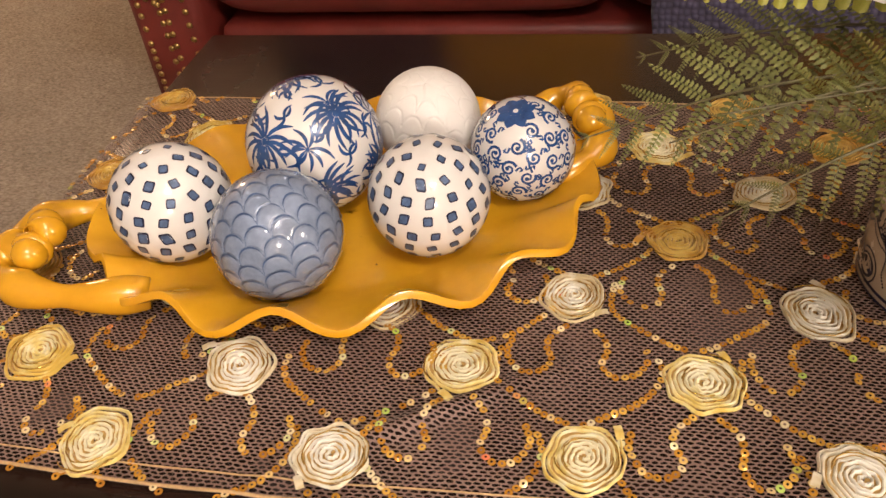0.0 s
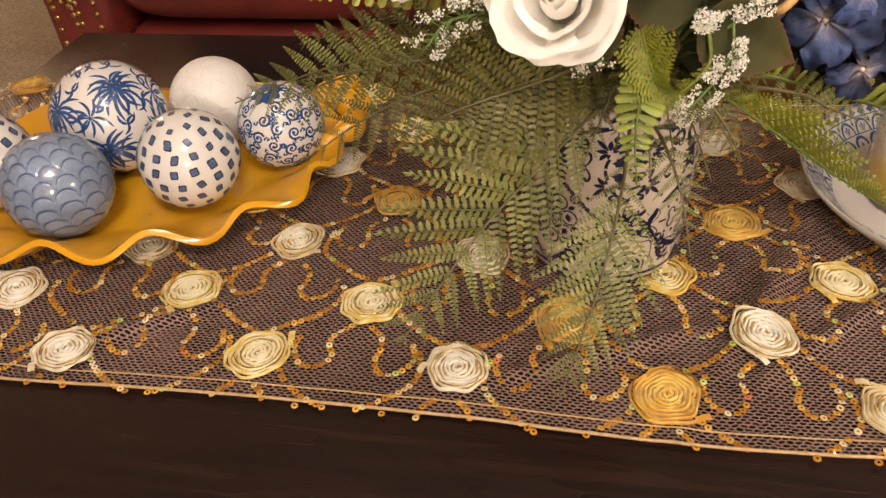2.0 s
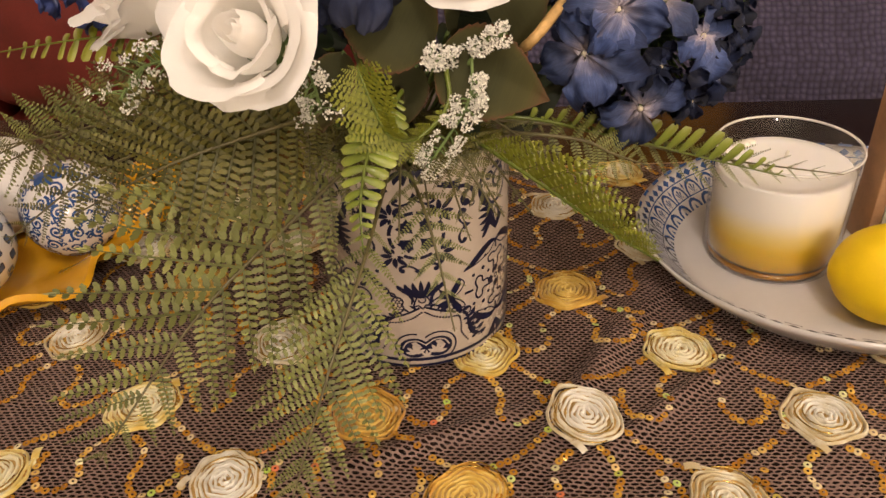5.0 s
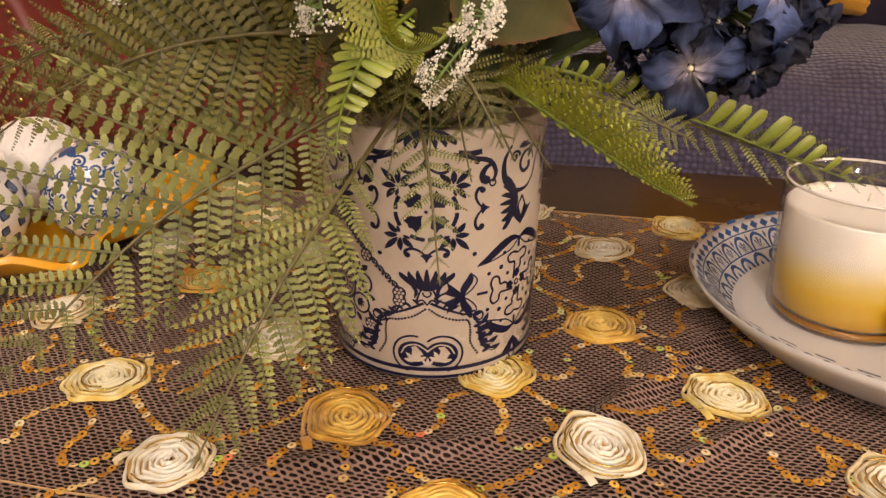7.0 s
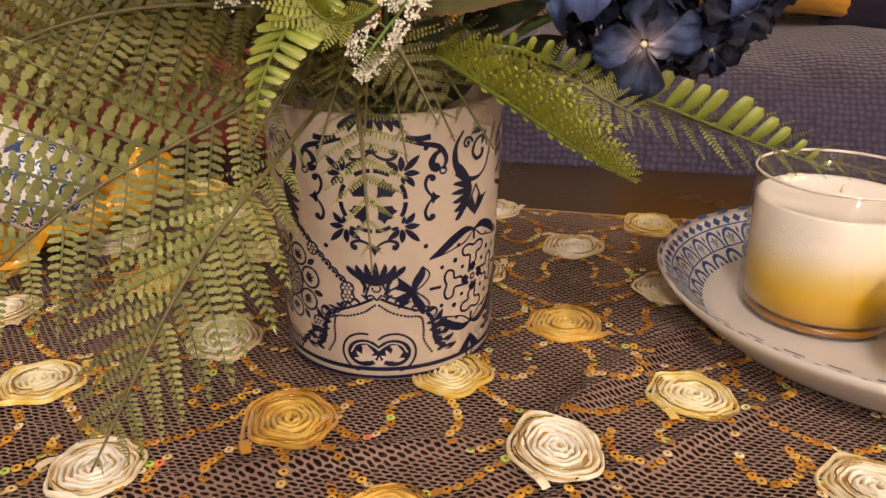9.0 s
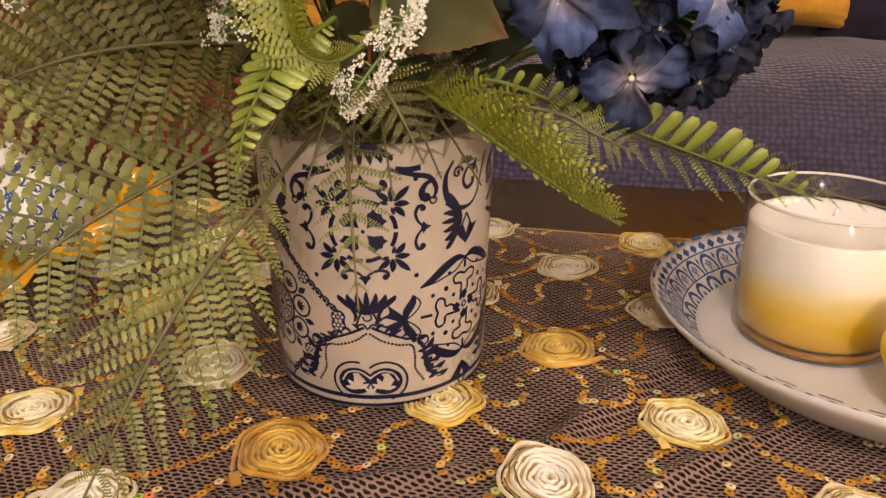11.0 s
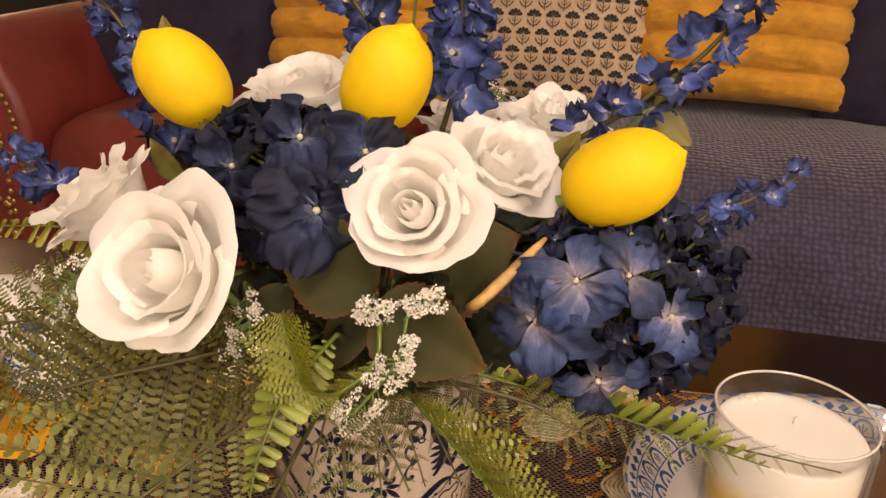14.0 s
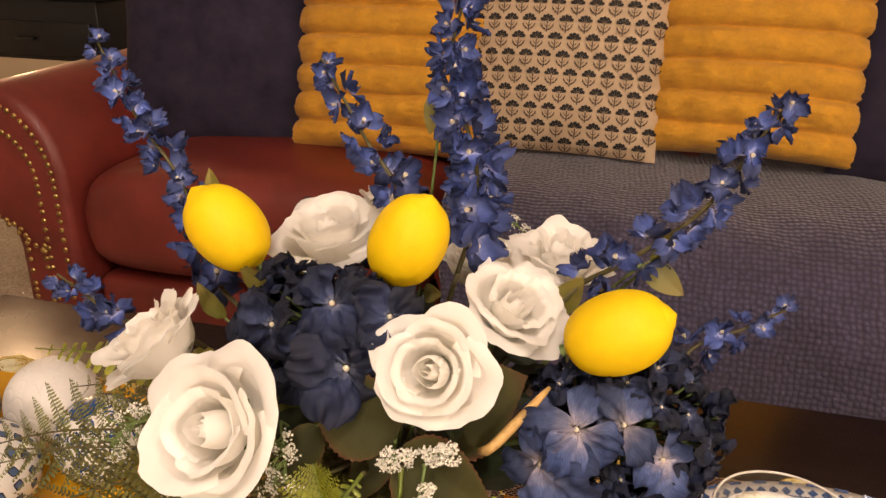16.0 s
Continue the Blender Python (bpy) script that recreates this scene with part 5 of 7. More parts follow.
def make_glass():
    m, nt, p = nodes_of("clear_glass")
    tr = nt.nodes.new("ShaderNodeBsdfTransparent")
    tr.inputs[0].default_value = (0.94, 0.935, 0.92, 1)
    gl = nt.nodes.new("ShaderNodeBsdfGlossy")
    gl.inputs["Roughness"].default_value = 0.03
    lw = node(nt, "ShaderNodeLayerWeight", Blend=0.5)
    fp = nt.nodes.new("ShaderNodeMath")
    fp.operation = "POWER"
    fp.inputs[1].default_value = 4.0
    link(nt, lw.outputs["Facing"], fp.inputs[0])
    fr = node(nt, "ShaderNodeMapRange", To_Min=0.05, To_Max=0.75)
    link(nt, fp.outputs[0], fr.inputs["Value"])
    mx = nt.nodes.new("ShaderNodeMixShader")
    link(nt, fr.outputs[0], mx.inputs[0])
    link(nt, tr.outputs[0], mx.inputs[1])
    link(nt, gl.outputs[0], mx.inputs[2])
    link(nt, mx.outputs[0], nt.nodes["Material Output"].inputs["Surface"])
    return m


def make_wax():
    """White wax that deepens to lemon yellow towards the foot of the glass."""
    m, nt, p = nodes_of("ombre_wax")
    tc = nt.nodes.new("ShaderNodeTexCoord")
    sep = nt.nodes.new("ShaderNodeSeparateXYZ")
    link(nt, tc.outputs["Object"], sep.inputs[0])
    mr = node(nt, "ShaderNodeMapRange", From_Min=0.004, From_Max=0.072)
    link(nt, sep.outputs["Z"], mr.inputs["Value"])
    r = ramp(nt, [(0.0, (0.70, 0.37, 0.002)), (0.18, (0.80, 0.50, 0.004)), (0.34, (0.82, 0.54, 0.018)), (0.52, (0.85, 0.67, 0.25)), (0.72, (0.86, 0.81, 0.72)), (1.0, (0.87, 0.84, 0.79))])
    link(nt, mr.outputs[0], r.inputs[0])
    link(nt, r.outputs[0], p.inputs["Base Color"])
    p.inputs["Roughness"].default_value = 0.4
    p.inputs["Subsurface Weight"].default_value = 0.15
    p.inputs["Subsurface Radius"].default_value = (0.006, 0.005, 0.003)
    p.inputs["Subsurface Scale"].default_value = 1.0
    return m


GLASS, WAX = make_glass(), make_wax()
RIM_GLINT = surface("pale_rim_glint", (0.66, 0.63, 0.58), 0.12, vary=0.1, bump=0.0, coat=1.0)
AMBER = surface("amber_glass_foot", (0.30, 0.14, 0.012), 0.1, vary=0.2, scale=60, fine=300, bump=0.0, coat=1.0)


def build_candle():
    t = thing("jar_candle", "glass jar candle with white to lemon yellow wax, on the plate", "candle", at=CANDLE_AT)
    h, r0, r1 = 0.0920, 0.0490, 0.0512
    R = lambda z: r0 + (r1 - r0) * z / h
    m = Mesh()
    m.lathe([(0, 0), (R(0) - 0.004, 0), (R(0) - 0.001, 0.0012), (R(0.004), 0.004), (R(0.03), 0.03), (R(0.06), 0.06), (R(h) - 0.0004, h - 0.001), (R(h) - 0.0013, h), (R(h) - 0.0022, h - 0.001), (R(0.06) - 0.0024, 0.06), (R(0.03) - 0.0024, 0.03), (R(0.008) - 0.003, 0.008), (R(0) - 0.006, 0.0062), (0, 0.006)], 80)
    part("glass_jar", m, GLASS, t, "clear glass jar").visible_shadow = False
    m = Mesh()
    m.lathe([(0, 0.0068), (R(0) - 0.007, 0.0068), (R(0.01) - 0.0034, 0.0095), (R(0.03) - 0.0028, 0.03), (R(0.07) - 0.0028, 0.0740), (R(0.07) - 0.004, 0.0756), (R(0.07) - 0.008, 0.0746), (0.02, 0.0748), (0, 0.0750)], 80)
    part("wax", m, WAX, t, "wax shading from white to lemon yellow")
    # opaque pale ring paints the highlight along the glass rim
    m = Mesh()
    m.tube([((R(h) - 0.0013) * math.cos(6.2832 * k / 64), (R(h) - 0.0013) * math.sin(6.2832 * k / 64), h - 0.0006) for k in range(65)], 0.0010, 6, caps=False)
    part("jar_rim", m, RIM_GLINT, t, "glass rim as a pale ring, its highlight in the colour")
    m = Mesh()
    m.lathe([(R(0) - 0.006, 0.0008), (R(0) - 0.0035, 0.0022), (R(0) - 0.0032, 0.0058), (R(0) - 0.006, 0.0060)], 60)
    part("amber_foot", m, AMBER, t)
    # a trimmed wick and a lump of set wax against the glass
    m = Mesh()
    m.tube([(0.004, 0.012, 0.0745), (0.0043, 0.012, 0.0775), (0.0050, 0.012, 0.0800)], 0.0011, 6)
    part("wick", m, surface("cotton_wick", (0.70, 0.65, 0.54), 0.9), t)
    for k, (x, y, q) in enumerate(((-0.020, 0.036, 0.0050), (-0.014, 0.040, 0.0042), (-0.026, 0.034, 0.0036))):
        m = Mesh()
        m.lathe([(q, -0.0015), (q * 0.92, q * 0.35), (q * 0.6, q * 0.62), (0.0, q * 0.7)], 12)
        part("wax_lump", m, bpy.data.materials["cotton_wick"], t, m=Matrix.Translation((x, y, 0.0745)))


build_candle()

PINE = surface("pale_pine", (0.34, 0.1913, 0.09775), 0.55, vary=0.22, scale=60, fine=700, bump=0.2, depth=0.0006)
PANEL = surface("white_painted_panel", (0.558, 0.522, 0.45), 0.4, vary=0.05, scale=30, fine=500, bump=0.05)
LETTER = surface("black_lettering", (0.012, 0.011, 0.01), 0.5, vary=0.1, bump=0.0)


def build_sign():
    t = thing("block_sign", "small pine block sign with cream panel and black script", "sign", at=pose(0.737, 0.507, PZ + 0.0066, 0, 0, 4))
    w, d, h = 0.15, 0.030, 0.132
    m = Mesh()
    m.box((w, d, h), (0, 0, h / 2), r=0.0012)
    part("wood_block", m, PINE, t)
    m = Mesh()
    m.box((w - 0.014, 0.003, h - 0.018), (0.001, -d / 2 - 0.0010, h / 2), r=0.004, seg=3)
    part("panel", m, PANEL, t)
    for sx in (-1, 1):
        for sz in (-1, 1):
            m = Mesh()
            m.lathe([(0, 0), (0.0024, 0), (0.0020, 0.0012), (0, 0.0015)], 12)
            part("pin", m, LETTER, t, m=axis_frame((0.001 + sx * (w / 2 - 0.013), -d / 2 - 0.0024, h / 2 + sz * (h / 2 - 0.016)), (0, -1, 0)))
    p = Paint(lambda a, b: (a, -d / 2 - 0.0030, b))
    for x, y in ((-0.045, 0.078), (-0.012, 0.074), (0.018, 0.078), (0.045, 0.073), (-0.035, 0.045), (0.0, 0.042), (0.033, 0.046)):
        p.scroll(x, y, 0.0085, 1.2, 1, 0.9, 0.0014)
        p.strip([(x + 0.006, y - 0.014), (x + 0.010, y), (x + 0.017, y + 0.014)], 0.0015, 8)
        p.strip([(x - 0.010, y - 0.004), (x, y - 0.007), (x + 0.018, y - 0.003)], 0.0012, 6)
    part("script_strokes", p, LETTER, t, "black pen strokes of script", smooth=False)


build_sign()

LEMON = surface("lemon_skin", (0.80, 0.535, 0.003), 0.60, vary=0.07, scale=25, fine=900, bump=0.12, depth=0.0005, sss=0.05, spec=0.3)
STEM_GREEN = surface("green_stem", (0.13, 0.19, 0.05), 0.6, vary=0.25, scale=120, fine=600, bump=0.1)


def lemon_mesh(r, l, nip=0.006):
    m = Mesh()

    def fn(u, v):
        a = math.pi * v
        x = -math.cos(a) * l / 2
        q = math.sin(a) ** 0.85 * r
        tip = max(0, (v - 0.90) / 0.10)
        low = max(0, (0.06 - v) / 0.06)
        x += nip * tip * tip * 0.6 - nip * 0.3 * low
        q += 0.10 * r * math.exp(-((v - 0.955) / 0.03) ** 2) * (1 - tip * 0.7)
        q *= 1 + 0.012 * wob(math.cos(6.2832 * u) * 2, math.sin(6.2832 * u) * 2, v * 4)
        return q * math.cos(6.2832 * u), q * math.sin(6.2832 * u), x
    m.grid(fn, 48, 44, wrap_u=True)
    return m


def build_lemon(at, axis, r, l, label, group):
    t = thing("artificial_lemon", label, "lemon", group, at=axis_frame(at, axis))
    part("lemon_body", lemon_mesh(r, l), LEMON, t)
    m = Mesh()
    m.lathe([(0.0034, -l / 2 - 0.0035), (0.0030, -l / 2 - 0.001), (0.0042, -l / 2 + 0.002)], 10)
    part("stem_end", m, STEM_GREEN, t)
    return t


build_lemon((0.650, 0.404, PZ + 0.0052 + 0.0350), (-0.97, 0.05, 0.06), 0.0350, 0.088, "bright yellow artificial lemon lying on the plate", "lemons")

# ---- flower arrangement ----
MOUTH = Vector((VASE[0], VASE[1] - 0.01, VZ + VH - 0.02))


def uv_surface(name, fn_stops, rough=0.6, grain=900.0, vein=0.0, sheen=0.0, spread=0.0, sss=0.0, along=0, bump=0.15, thin=0.0):
    """Petals and leaves: colour by the place on the blade (u along, v across), with fine veins."""
    m, nt, p = nodes_of(name)
    tc = nt.nodes.new("ShaderNodeTexCoord")
    sep = nt.nodes.new("ShaderNodeSeparateXYZ")
    link(nt, tc.outputs["UV"], sep.inputs[0])
    n = node(nt, "ShaderNodeTexNoise", Scale=7.0, Detail=4.0)
    link(nt, tc.outputs["UV"], n.inputs["Vector"])
    jit = nt.nodes.new("ShaderNodeMath")
    jit.operation = "MULTIPLY_ADD"
    jit.inputs[1].default_value = 0.35
    link(nt, n.outputs["Fac"], jit.inputs[0])
    sub = nt.nodes.new("ShaderNodeMath")
    sub.operation = "SUBTRACT"
    sub.inputs[1].default_value = 0.175
    link(nt, sep.outputs[along], sub.inputs[0])
    link(nt, sub.outputs[0], jit.inputs[2])
    r = ramp(nt, fn_stops)
    link(nt, jit.outputs[0], r.inputs[0])
    mp = nt.nodes.new("ShaderNodeMapping")
    mp.inputs["Scale"].default_value = (2.0, 26.0, 1.0)
    link(nt, tc.outputs["UV"], mp.inputs[0])
    vn = node(nt, "ShaderNodeTexNoise", Scale=2.0, Detail=3.0)
    link(nt, mp.outputs[0], vn.inputs["Vector"])
    hs = nt.nodes.new("ShaderNodeHueSaturation")
    mr = node(nt, "ShaderNodeMapRange", To_Min=1 - vein, To_Max=1 + vein)
    link(nt, vn.outputs["Fac"], mr.inputs["Value"])
    oi = nt.nodes.new("ShaderNodeObjectInfo")
    mr2 = node(nt, "ShaderNodeMapRange", To_Min=1 - spread, To_Max=1 + spread)
    link(nt, oi.outputs["Random"], mr2.inputs["Value"])
    mul = nt.nodes.new("ShaderNodeMath")
    mul.operation = "MULTIPLY"
    link(nt, mr.outputs[0], mul.inputs[0])
    link(nt, mr2.outputs[0], mul.inputs[1])
    link(nt, mul.outputs[0], hs.inputs["Value"])
    link(nt, r.outputs[0], hs.inputs["Color"])
    link(nt, hs.outputs[0], p.inputs["Base Color"])
    p.inputs["Roughness"].default_value = rough
    p.inputs["Sheen Weight"].default_value = sheen
    if sss:
        p.inputs["Subsurface Weight"].default_value = sss
        p.inputs["Subsurface Radius"].default_value = (0.004, 0.003, 0.002)
        p.inputs["Subsurface Scale"].default_value = 1.0
    b = node(nt, "ShaderNodeBump", Strength=bump, Distance=0.0006)
    link(nt, vn.outputs["Fac"], b.inputs["Height"])
    link(nt, b.outputs[0], p.inputs["Normal"])
    if thin:
        # light passes through the cloth of the petal
        tl = nt.nodes.new("ShaderNodeBsdfTranslucent")
        link(nt, hs.outputs[0], tl.inputs[0])
        mx = nt.nodes.new("ShaderNodeMixShader")
        mx.inputs[0].default_value = thin
        link(nt, p.outputs[0], mx.inputs[1])
        link(nt, tl.outputs[0], mx.inputs[2])
        link(nt, mx.outputs[0], nt.nodes["Material Output"].inputs["Surface"])
    return m


ROSE_WHITE = uv_surface("white_silk_petal", [(0.0, (0.90, 0.84, 0.60)), (0.16, (0.97, 0.945, 0.885)), (1.0, (0.985, 0.965, 0.93))], 0.6, vein=0.010, spread=0.01, thin=0.42, sheen=0.35, bump=0.05)
HYDRANGEA = uv_surface("navy_silk_petal", [(0.0, (0.1409, 0.1575, 0.232)), (0.14, (0.02486, 0.03646, 0.09283)), (0.48, (0.007459, 0.01284, 0.0431)), (1.0, (0.003149, 0.005387, 0.01906))], 0.75, vein=0.65, spread=0.5, thin=0.2)
HYDRANGEA_PALE = uv_surface("faded_blue_silk_petal", [(0.0, (0.4025, 0.3515, 0.3802)), (0.22, (0.175, 0.1758, 0.2701)), (0.46, (0.06563, 0.09065, 0.2001)), (0.76, (0.028, 0.0481, 0.1351)), (1.0, (0.0105, 0.0185, 0.06202))], 0.75, vein=0.75, spread=0.45, thin=0.25)
DELPH = uv_surface("violet_blue_silk_petal", [(0.0, (0.338, 0.364, 0.572)), (0.22, (0.078, 0.1118, 0.325)), (0.6, (0.0338, 0.0572, 0.2015)), (1.0, (0.0143, 0.0234, 0.091))], 0.7, vein=0.55, spread=0.5)
STAMEN = surface("cream_stamen", (0.666, 0.594, 0.45), 0.7, vary=0.2, scale=400, fine=900, bump=0.0)
FERN = uv_surface("dusty_green_fern", [(0.0, (0.07795, 0.0859, 0.01605)), (0.5, (0.1788, 0.1882, 0.05043)), (1.0, (0.2843, 0.274, 0.09936))], 0.55, vein=0.25, spread=0.25, thin=0.16)
FERN_OLIVE = uv_surface("olive_fern", [(0.0, (0.0429, 0.04246, 0.004816)), (0.5, (0.1059, 0.0958, 0.01252)), (1.0, (0.1601, 0.1356, 0.0265))], 0.55, vein=0.25, spread=0.25, thin=0.14)
FERN_LIME = uv_surface("lime_fern", [(0.0, (0.1382, 0.1556, 0.01255)), (0.5, (0.2196, 0.2352, 0.01952)), (1.0, (0.309, 0.3036, 0.04182))], 0.4, vein=0.2, spread=0.12, thin=0.25)
FERN_SWORD = uv_surface("glossy_sword_fern", [(0.0, (0.1151, 0.1506, 0.01771)), (0.6, (0.1904, 0.2347, 0.03011)), (1.0, (0.2657, 0.2922, 0.05756))], 0.30, vein=0.15, spread=0.15, thin=0.12)
ROSE_LEAF = uv_surface("red_edged_leaf", [(0.0, (0.02714, 0.02714, 0.003742)), (0.62, (0.04304, 0.0393, 0.005614)), (0.88, (0.07018, 0.03369, 0.00936)), (1.0, (0.1497, 0.03041, 0.0131))], 0.85, vein=0.25, spread=0.15, thin=0.1)
OLIVE_LEAF = uv_surface("olive_leaf", [(0.0, (0.136, 0.1445, 0.0255)), (1.0, (0.187, 0.1445, 0.02975))], 0.5, vein=0.2, spread=0.2)
SHADE_LEAF = uv_surface("shade_green_leaf", [(0.0, (0.0108, 0.018, 0.006)), (1.0, (0.018, 0.0288, 0.0096))], 0.6, vein=0.2, spread=0.3)
RACHIS = surface("brown_green_stalk", (0.10, 0.085, 0.030), 0.5, vary=0.3, scale=90, fine=500, bump=0.1)
LACE_WHITE = surface("white_lace_flower", (0.70, 0.68, 0.60), 0.8, vary=0.15, scale=300, fine=900, bump=0.0, spread=0.25, island=True)
FLOWERS = "stems in the vase"


def blade(name, fn, nu, nv, mat, uv=None):
    """A petal or leaf on a grid fn(u along, v across) with its UV."""
    m = Mesh()
    flat = {}

    def g(u, v):
        flat[len(m.v)] = (u, v)
        return fn(u, v)
    m.grid(g, nu, nv)
    data = m.data(name, mat)
    lay = data.uv_layers.new(name="blade")
    for l in data.loops:
        lay.data[l.index].uv = (uv or (lambda u, v: (u, v)))(*flat[l.vertex_index])
    return data


def stem(t, pts, r, mat=None, name="stem"):
    """A stalk in world places under a thing."""
    inv = t.matrix_basis.inverted()
    m = Mesh()
    m.tube([inv @ p for p in spline(pts, 14)], [r * (1.0 - 0.25 * k / 14) / t.matrix_basis.to_scale()[0] for k in range(15)], 8)
    return part(name, m, mat or STEM_GREEN, t)


# roses
def rose_petal(R, H, rim, W, seed, ruffle=1.0):
    """A broad cupped petal; rim > 0 rolls outwards, rim < 0 closes over the heart."""
    def fn(u, v):
        s = 2 * v - 1
        a = s * W / 2
        edge = 1 - 0.20 * abs(s) ** 2.6 + 0.05 * max(0.0, 1 - 3.0 * abs(s - 0.3 * wob(seed, 3))) + 0.05 * wob(s * 1.5, seed) + 0.035 * ruffle * ruffle * wob(s * 4.0, seed, 8)
        h = u * edge
        cup = math.sin(min(1.0, 0.06 + h * 1.3) * 1.5708) ** 0.75
        lip = max(0.0, h - 0.50) / 0.50
        roll = max(0.0, u - 0.84) / 0.16
        wave = ruffle * (0.06 * math.sin(s * 3.5 + seed) + 0.17 * wob(s * 2.0, seed, 2) + (ruffle - 1) * 0.12 * wob(s * 5.0, seed, 6))
        r = R * (cup * (1 - 0.10 * s * s) + rim * lip ** 1.6 + wave * lip * (0.6 + max(0.0, rim)) + 0.05 * wob(u * 2.5, s * 2, seed)) + 0.0042 * math.sin(1.5708 * roll) * (1 if rim > -0.3 else 0.1)
        z = H * h ** 1.15 - max(0.0, rim) * H * 0.30 * lip ** 2 + 0.40 * R * wave * lip - 0.0026 * roll * roll * (1 if rim > -0.3 else 0.2)
        return r * math.cos(a), r * math.sin(a), z
    return blade("petal", fn, 18, 24, ROSE_WHITE)


ROSE_LAYERS = [(2, 0.0090, 0.0305, -0.36, 4.0), (3, 0.0142, 0.0348, -0.10, 3.0), (3, 0.0190, 0.0352, 0.12, 2.9), (4, 0.0214, 0.0305, 0.33, 2.5)]
ROSE_MESHES = [[rose_petal(R, H, o, W, 10 * i + j, 1.35) for j in range(4)] for i, (n, R, H, o, W) in enumerate(ROSE_LAYERS)]
RUFFLED = [[rose_petal(R, H, o + 0.06, W * 0.9, 10 * i + j + 50, 1.8) for j in range(4)] for i, (n, R, H, o, W) in enumerate(ROSE_LAYERS)]


def heart_mesh():
    """The furled heart of a rose: one petal rolled to a blunt cone."""
    def fn(u, v):
        a = 9.4 * v
        r = (0.0068 - 0.0048 * v) * (1 - 0.45 * u ** 3) + 0.0006 * wob(u * 3, v * 5, 2)
        return r * math.cos(a), r * math.sin(a), 0.004 + (0.0245 + 0.0015 * v) * u - 0.0012 * math.sin(a * 0.5)
    return blade("heart", fn, 8, 40, ROSE_WHITE)


HEART = heart_mesh()


def build_rose(at, axis, size, spin, label, layers=4, meshes=ROSE_MESHES):
    rnd = random.Random(int(spin * 100) + 3)
    ax = Vector(axis).normalized()
    base = Vector(at) - ax * 0.017 * size
    t = thing("rose", label, "rose", FLOWERS, at=axis_frame(base, ax, spin, size))
    for i, (n, R, H, o, W) in enumerate(ROSE_LAYERS[:layers]):
        for k in range(n):
            a = 6.2832 * k / n + 0.7 * i + rnd.uniform(-0.15, 0.15)
            tilt = Matrix.Rotation(rnd.uniform(-0.07, 0.09) + 0.015 * i, 4, "Y")
            part("petal", rnd.choice(meshes[i]), None, t, m=Matrix.Rotation(a, 4, "Z") @ Matrix.Translation((0, 0, rnd.uniform(-0.0012, 0.0012) - 0.001 * i)) @ tilt @ Matrix.Scale(rnd.uniform(0.95, 1.06), 4))
    part("heart", HEART, None, t)
    m = Mesh()
    m.lathe([(0.0022, -0.010), (0.0055, -0.005), (0.0070, 0.0), (0.0085, 0.006)], 12)
    part("calyx", m, STEM_GREEN, t)
    for k in range(5):
        a = 6.2832 * k / 5
        part("sepal", SEPAL, None, t, m=Matrix.Rotation(a, 4, "Z") @ Matrix.Translation((0.005, 0, -0.002)) @ Matrix.Rotation(-0.5, 4, "Y"))
    b = base - ax * 0.010 * size
    stem(t, [b, b - ax * 0.03 * size + Vector((0, 0, -0.02)), MOUTH + 0.25 * (b - MOUTH) * Vector((1, 1, 0)).length + Vector(((b.x - MOUTH.x) * 0.2, (b.y - MOUTH.y) * 0.2, 0))], 0.0022)
    return t


def leaf_mesh(name, mat, L, W, fold=0.12, teeth=0, arch=0.1):
    def fn(u, v):
        s = 2 * v - 1
        w = W / 2 * (math.sin(math.pi * u ** 0.75) ** 0.8 if 0 < u < 1 else 0.0)
        if teeth and abs(s) > 0.9:
            w *= 1 + 0.06 * (2 * ((u * teeth) % 1) - 1)
        return L * u, w * s, fold * abs(s) * w * 2 - arch * L * u * u + 0.02 * L * wob(u * 4, s * 2, L * 90) - 0.02 * W * math.cos(u * 40) * abs(s)
    data = blade(name, fn, 44 if teeth else 12, 10 if teeth else 6, mat, lambda u, v: (u, v))
    if teeth:
        # third coordinate: distance from the midrib, for the red rim
        data.uv_layers[0].name = "blade"
    return data


SEPAL = leaf_mesh("sepal", STEM_GREEN, 0.016, 0.006)

build_rose((0.282, 0.277, 0.708), (-0.20, -0.80, 0.50), 1.11, 0.4, "large white silk rose, wide open, above the fern fronds")
build_rose((0.211, 0.338, 0.712), (-0.62, -0.25, 0.75), 1.0, 1.1, "white silk rose opening sideways beside the largest rose", meshes=RUFFLED)
build_rose((0.373, 0.321, 0.729), (-0.04, -0.86, 0.50), 0.92, 2.3, "white silk rose over red-edged leaves")
build_rose((0.400, 0.402, 0.727), (0.42, -0.45, 0.80), 0.95, 3.0, "white silk rose tucked behind another bloom", meshes=RUFFLED)
build_rose((0.420, 0.466, 0.735), (0.05, -0.15, 1.0), 1.0, 4.2, "half-open white silk rose at the back", meshes=RUFFLED)
build_rose((0.280, 0.428, 0.749), (-0.10, -0.25, 0.97), 1.12, 5.0, "white silk rose between two lemons")
build_rose((0.368, 0.455, 0.732), (0.10, 0.10, 1.0), 0.85, 0.9, "white silk rose at the back behind the lemon")
build_rose((0.300, 0.480, 0.752), (0.10, 0.35, 0.9), 0.8, 2.9, "white silk rose seen from behind at the back", 3)

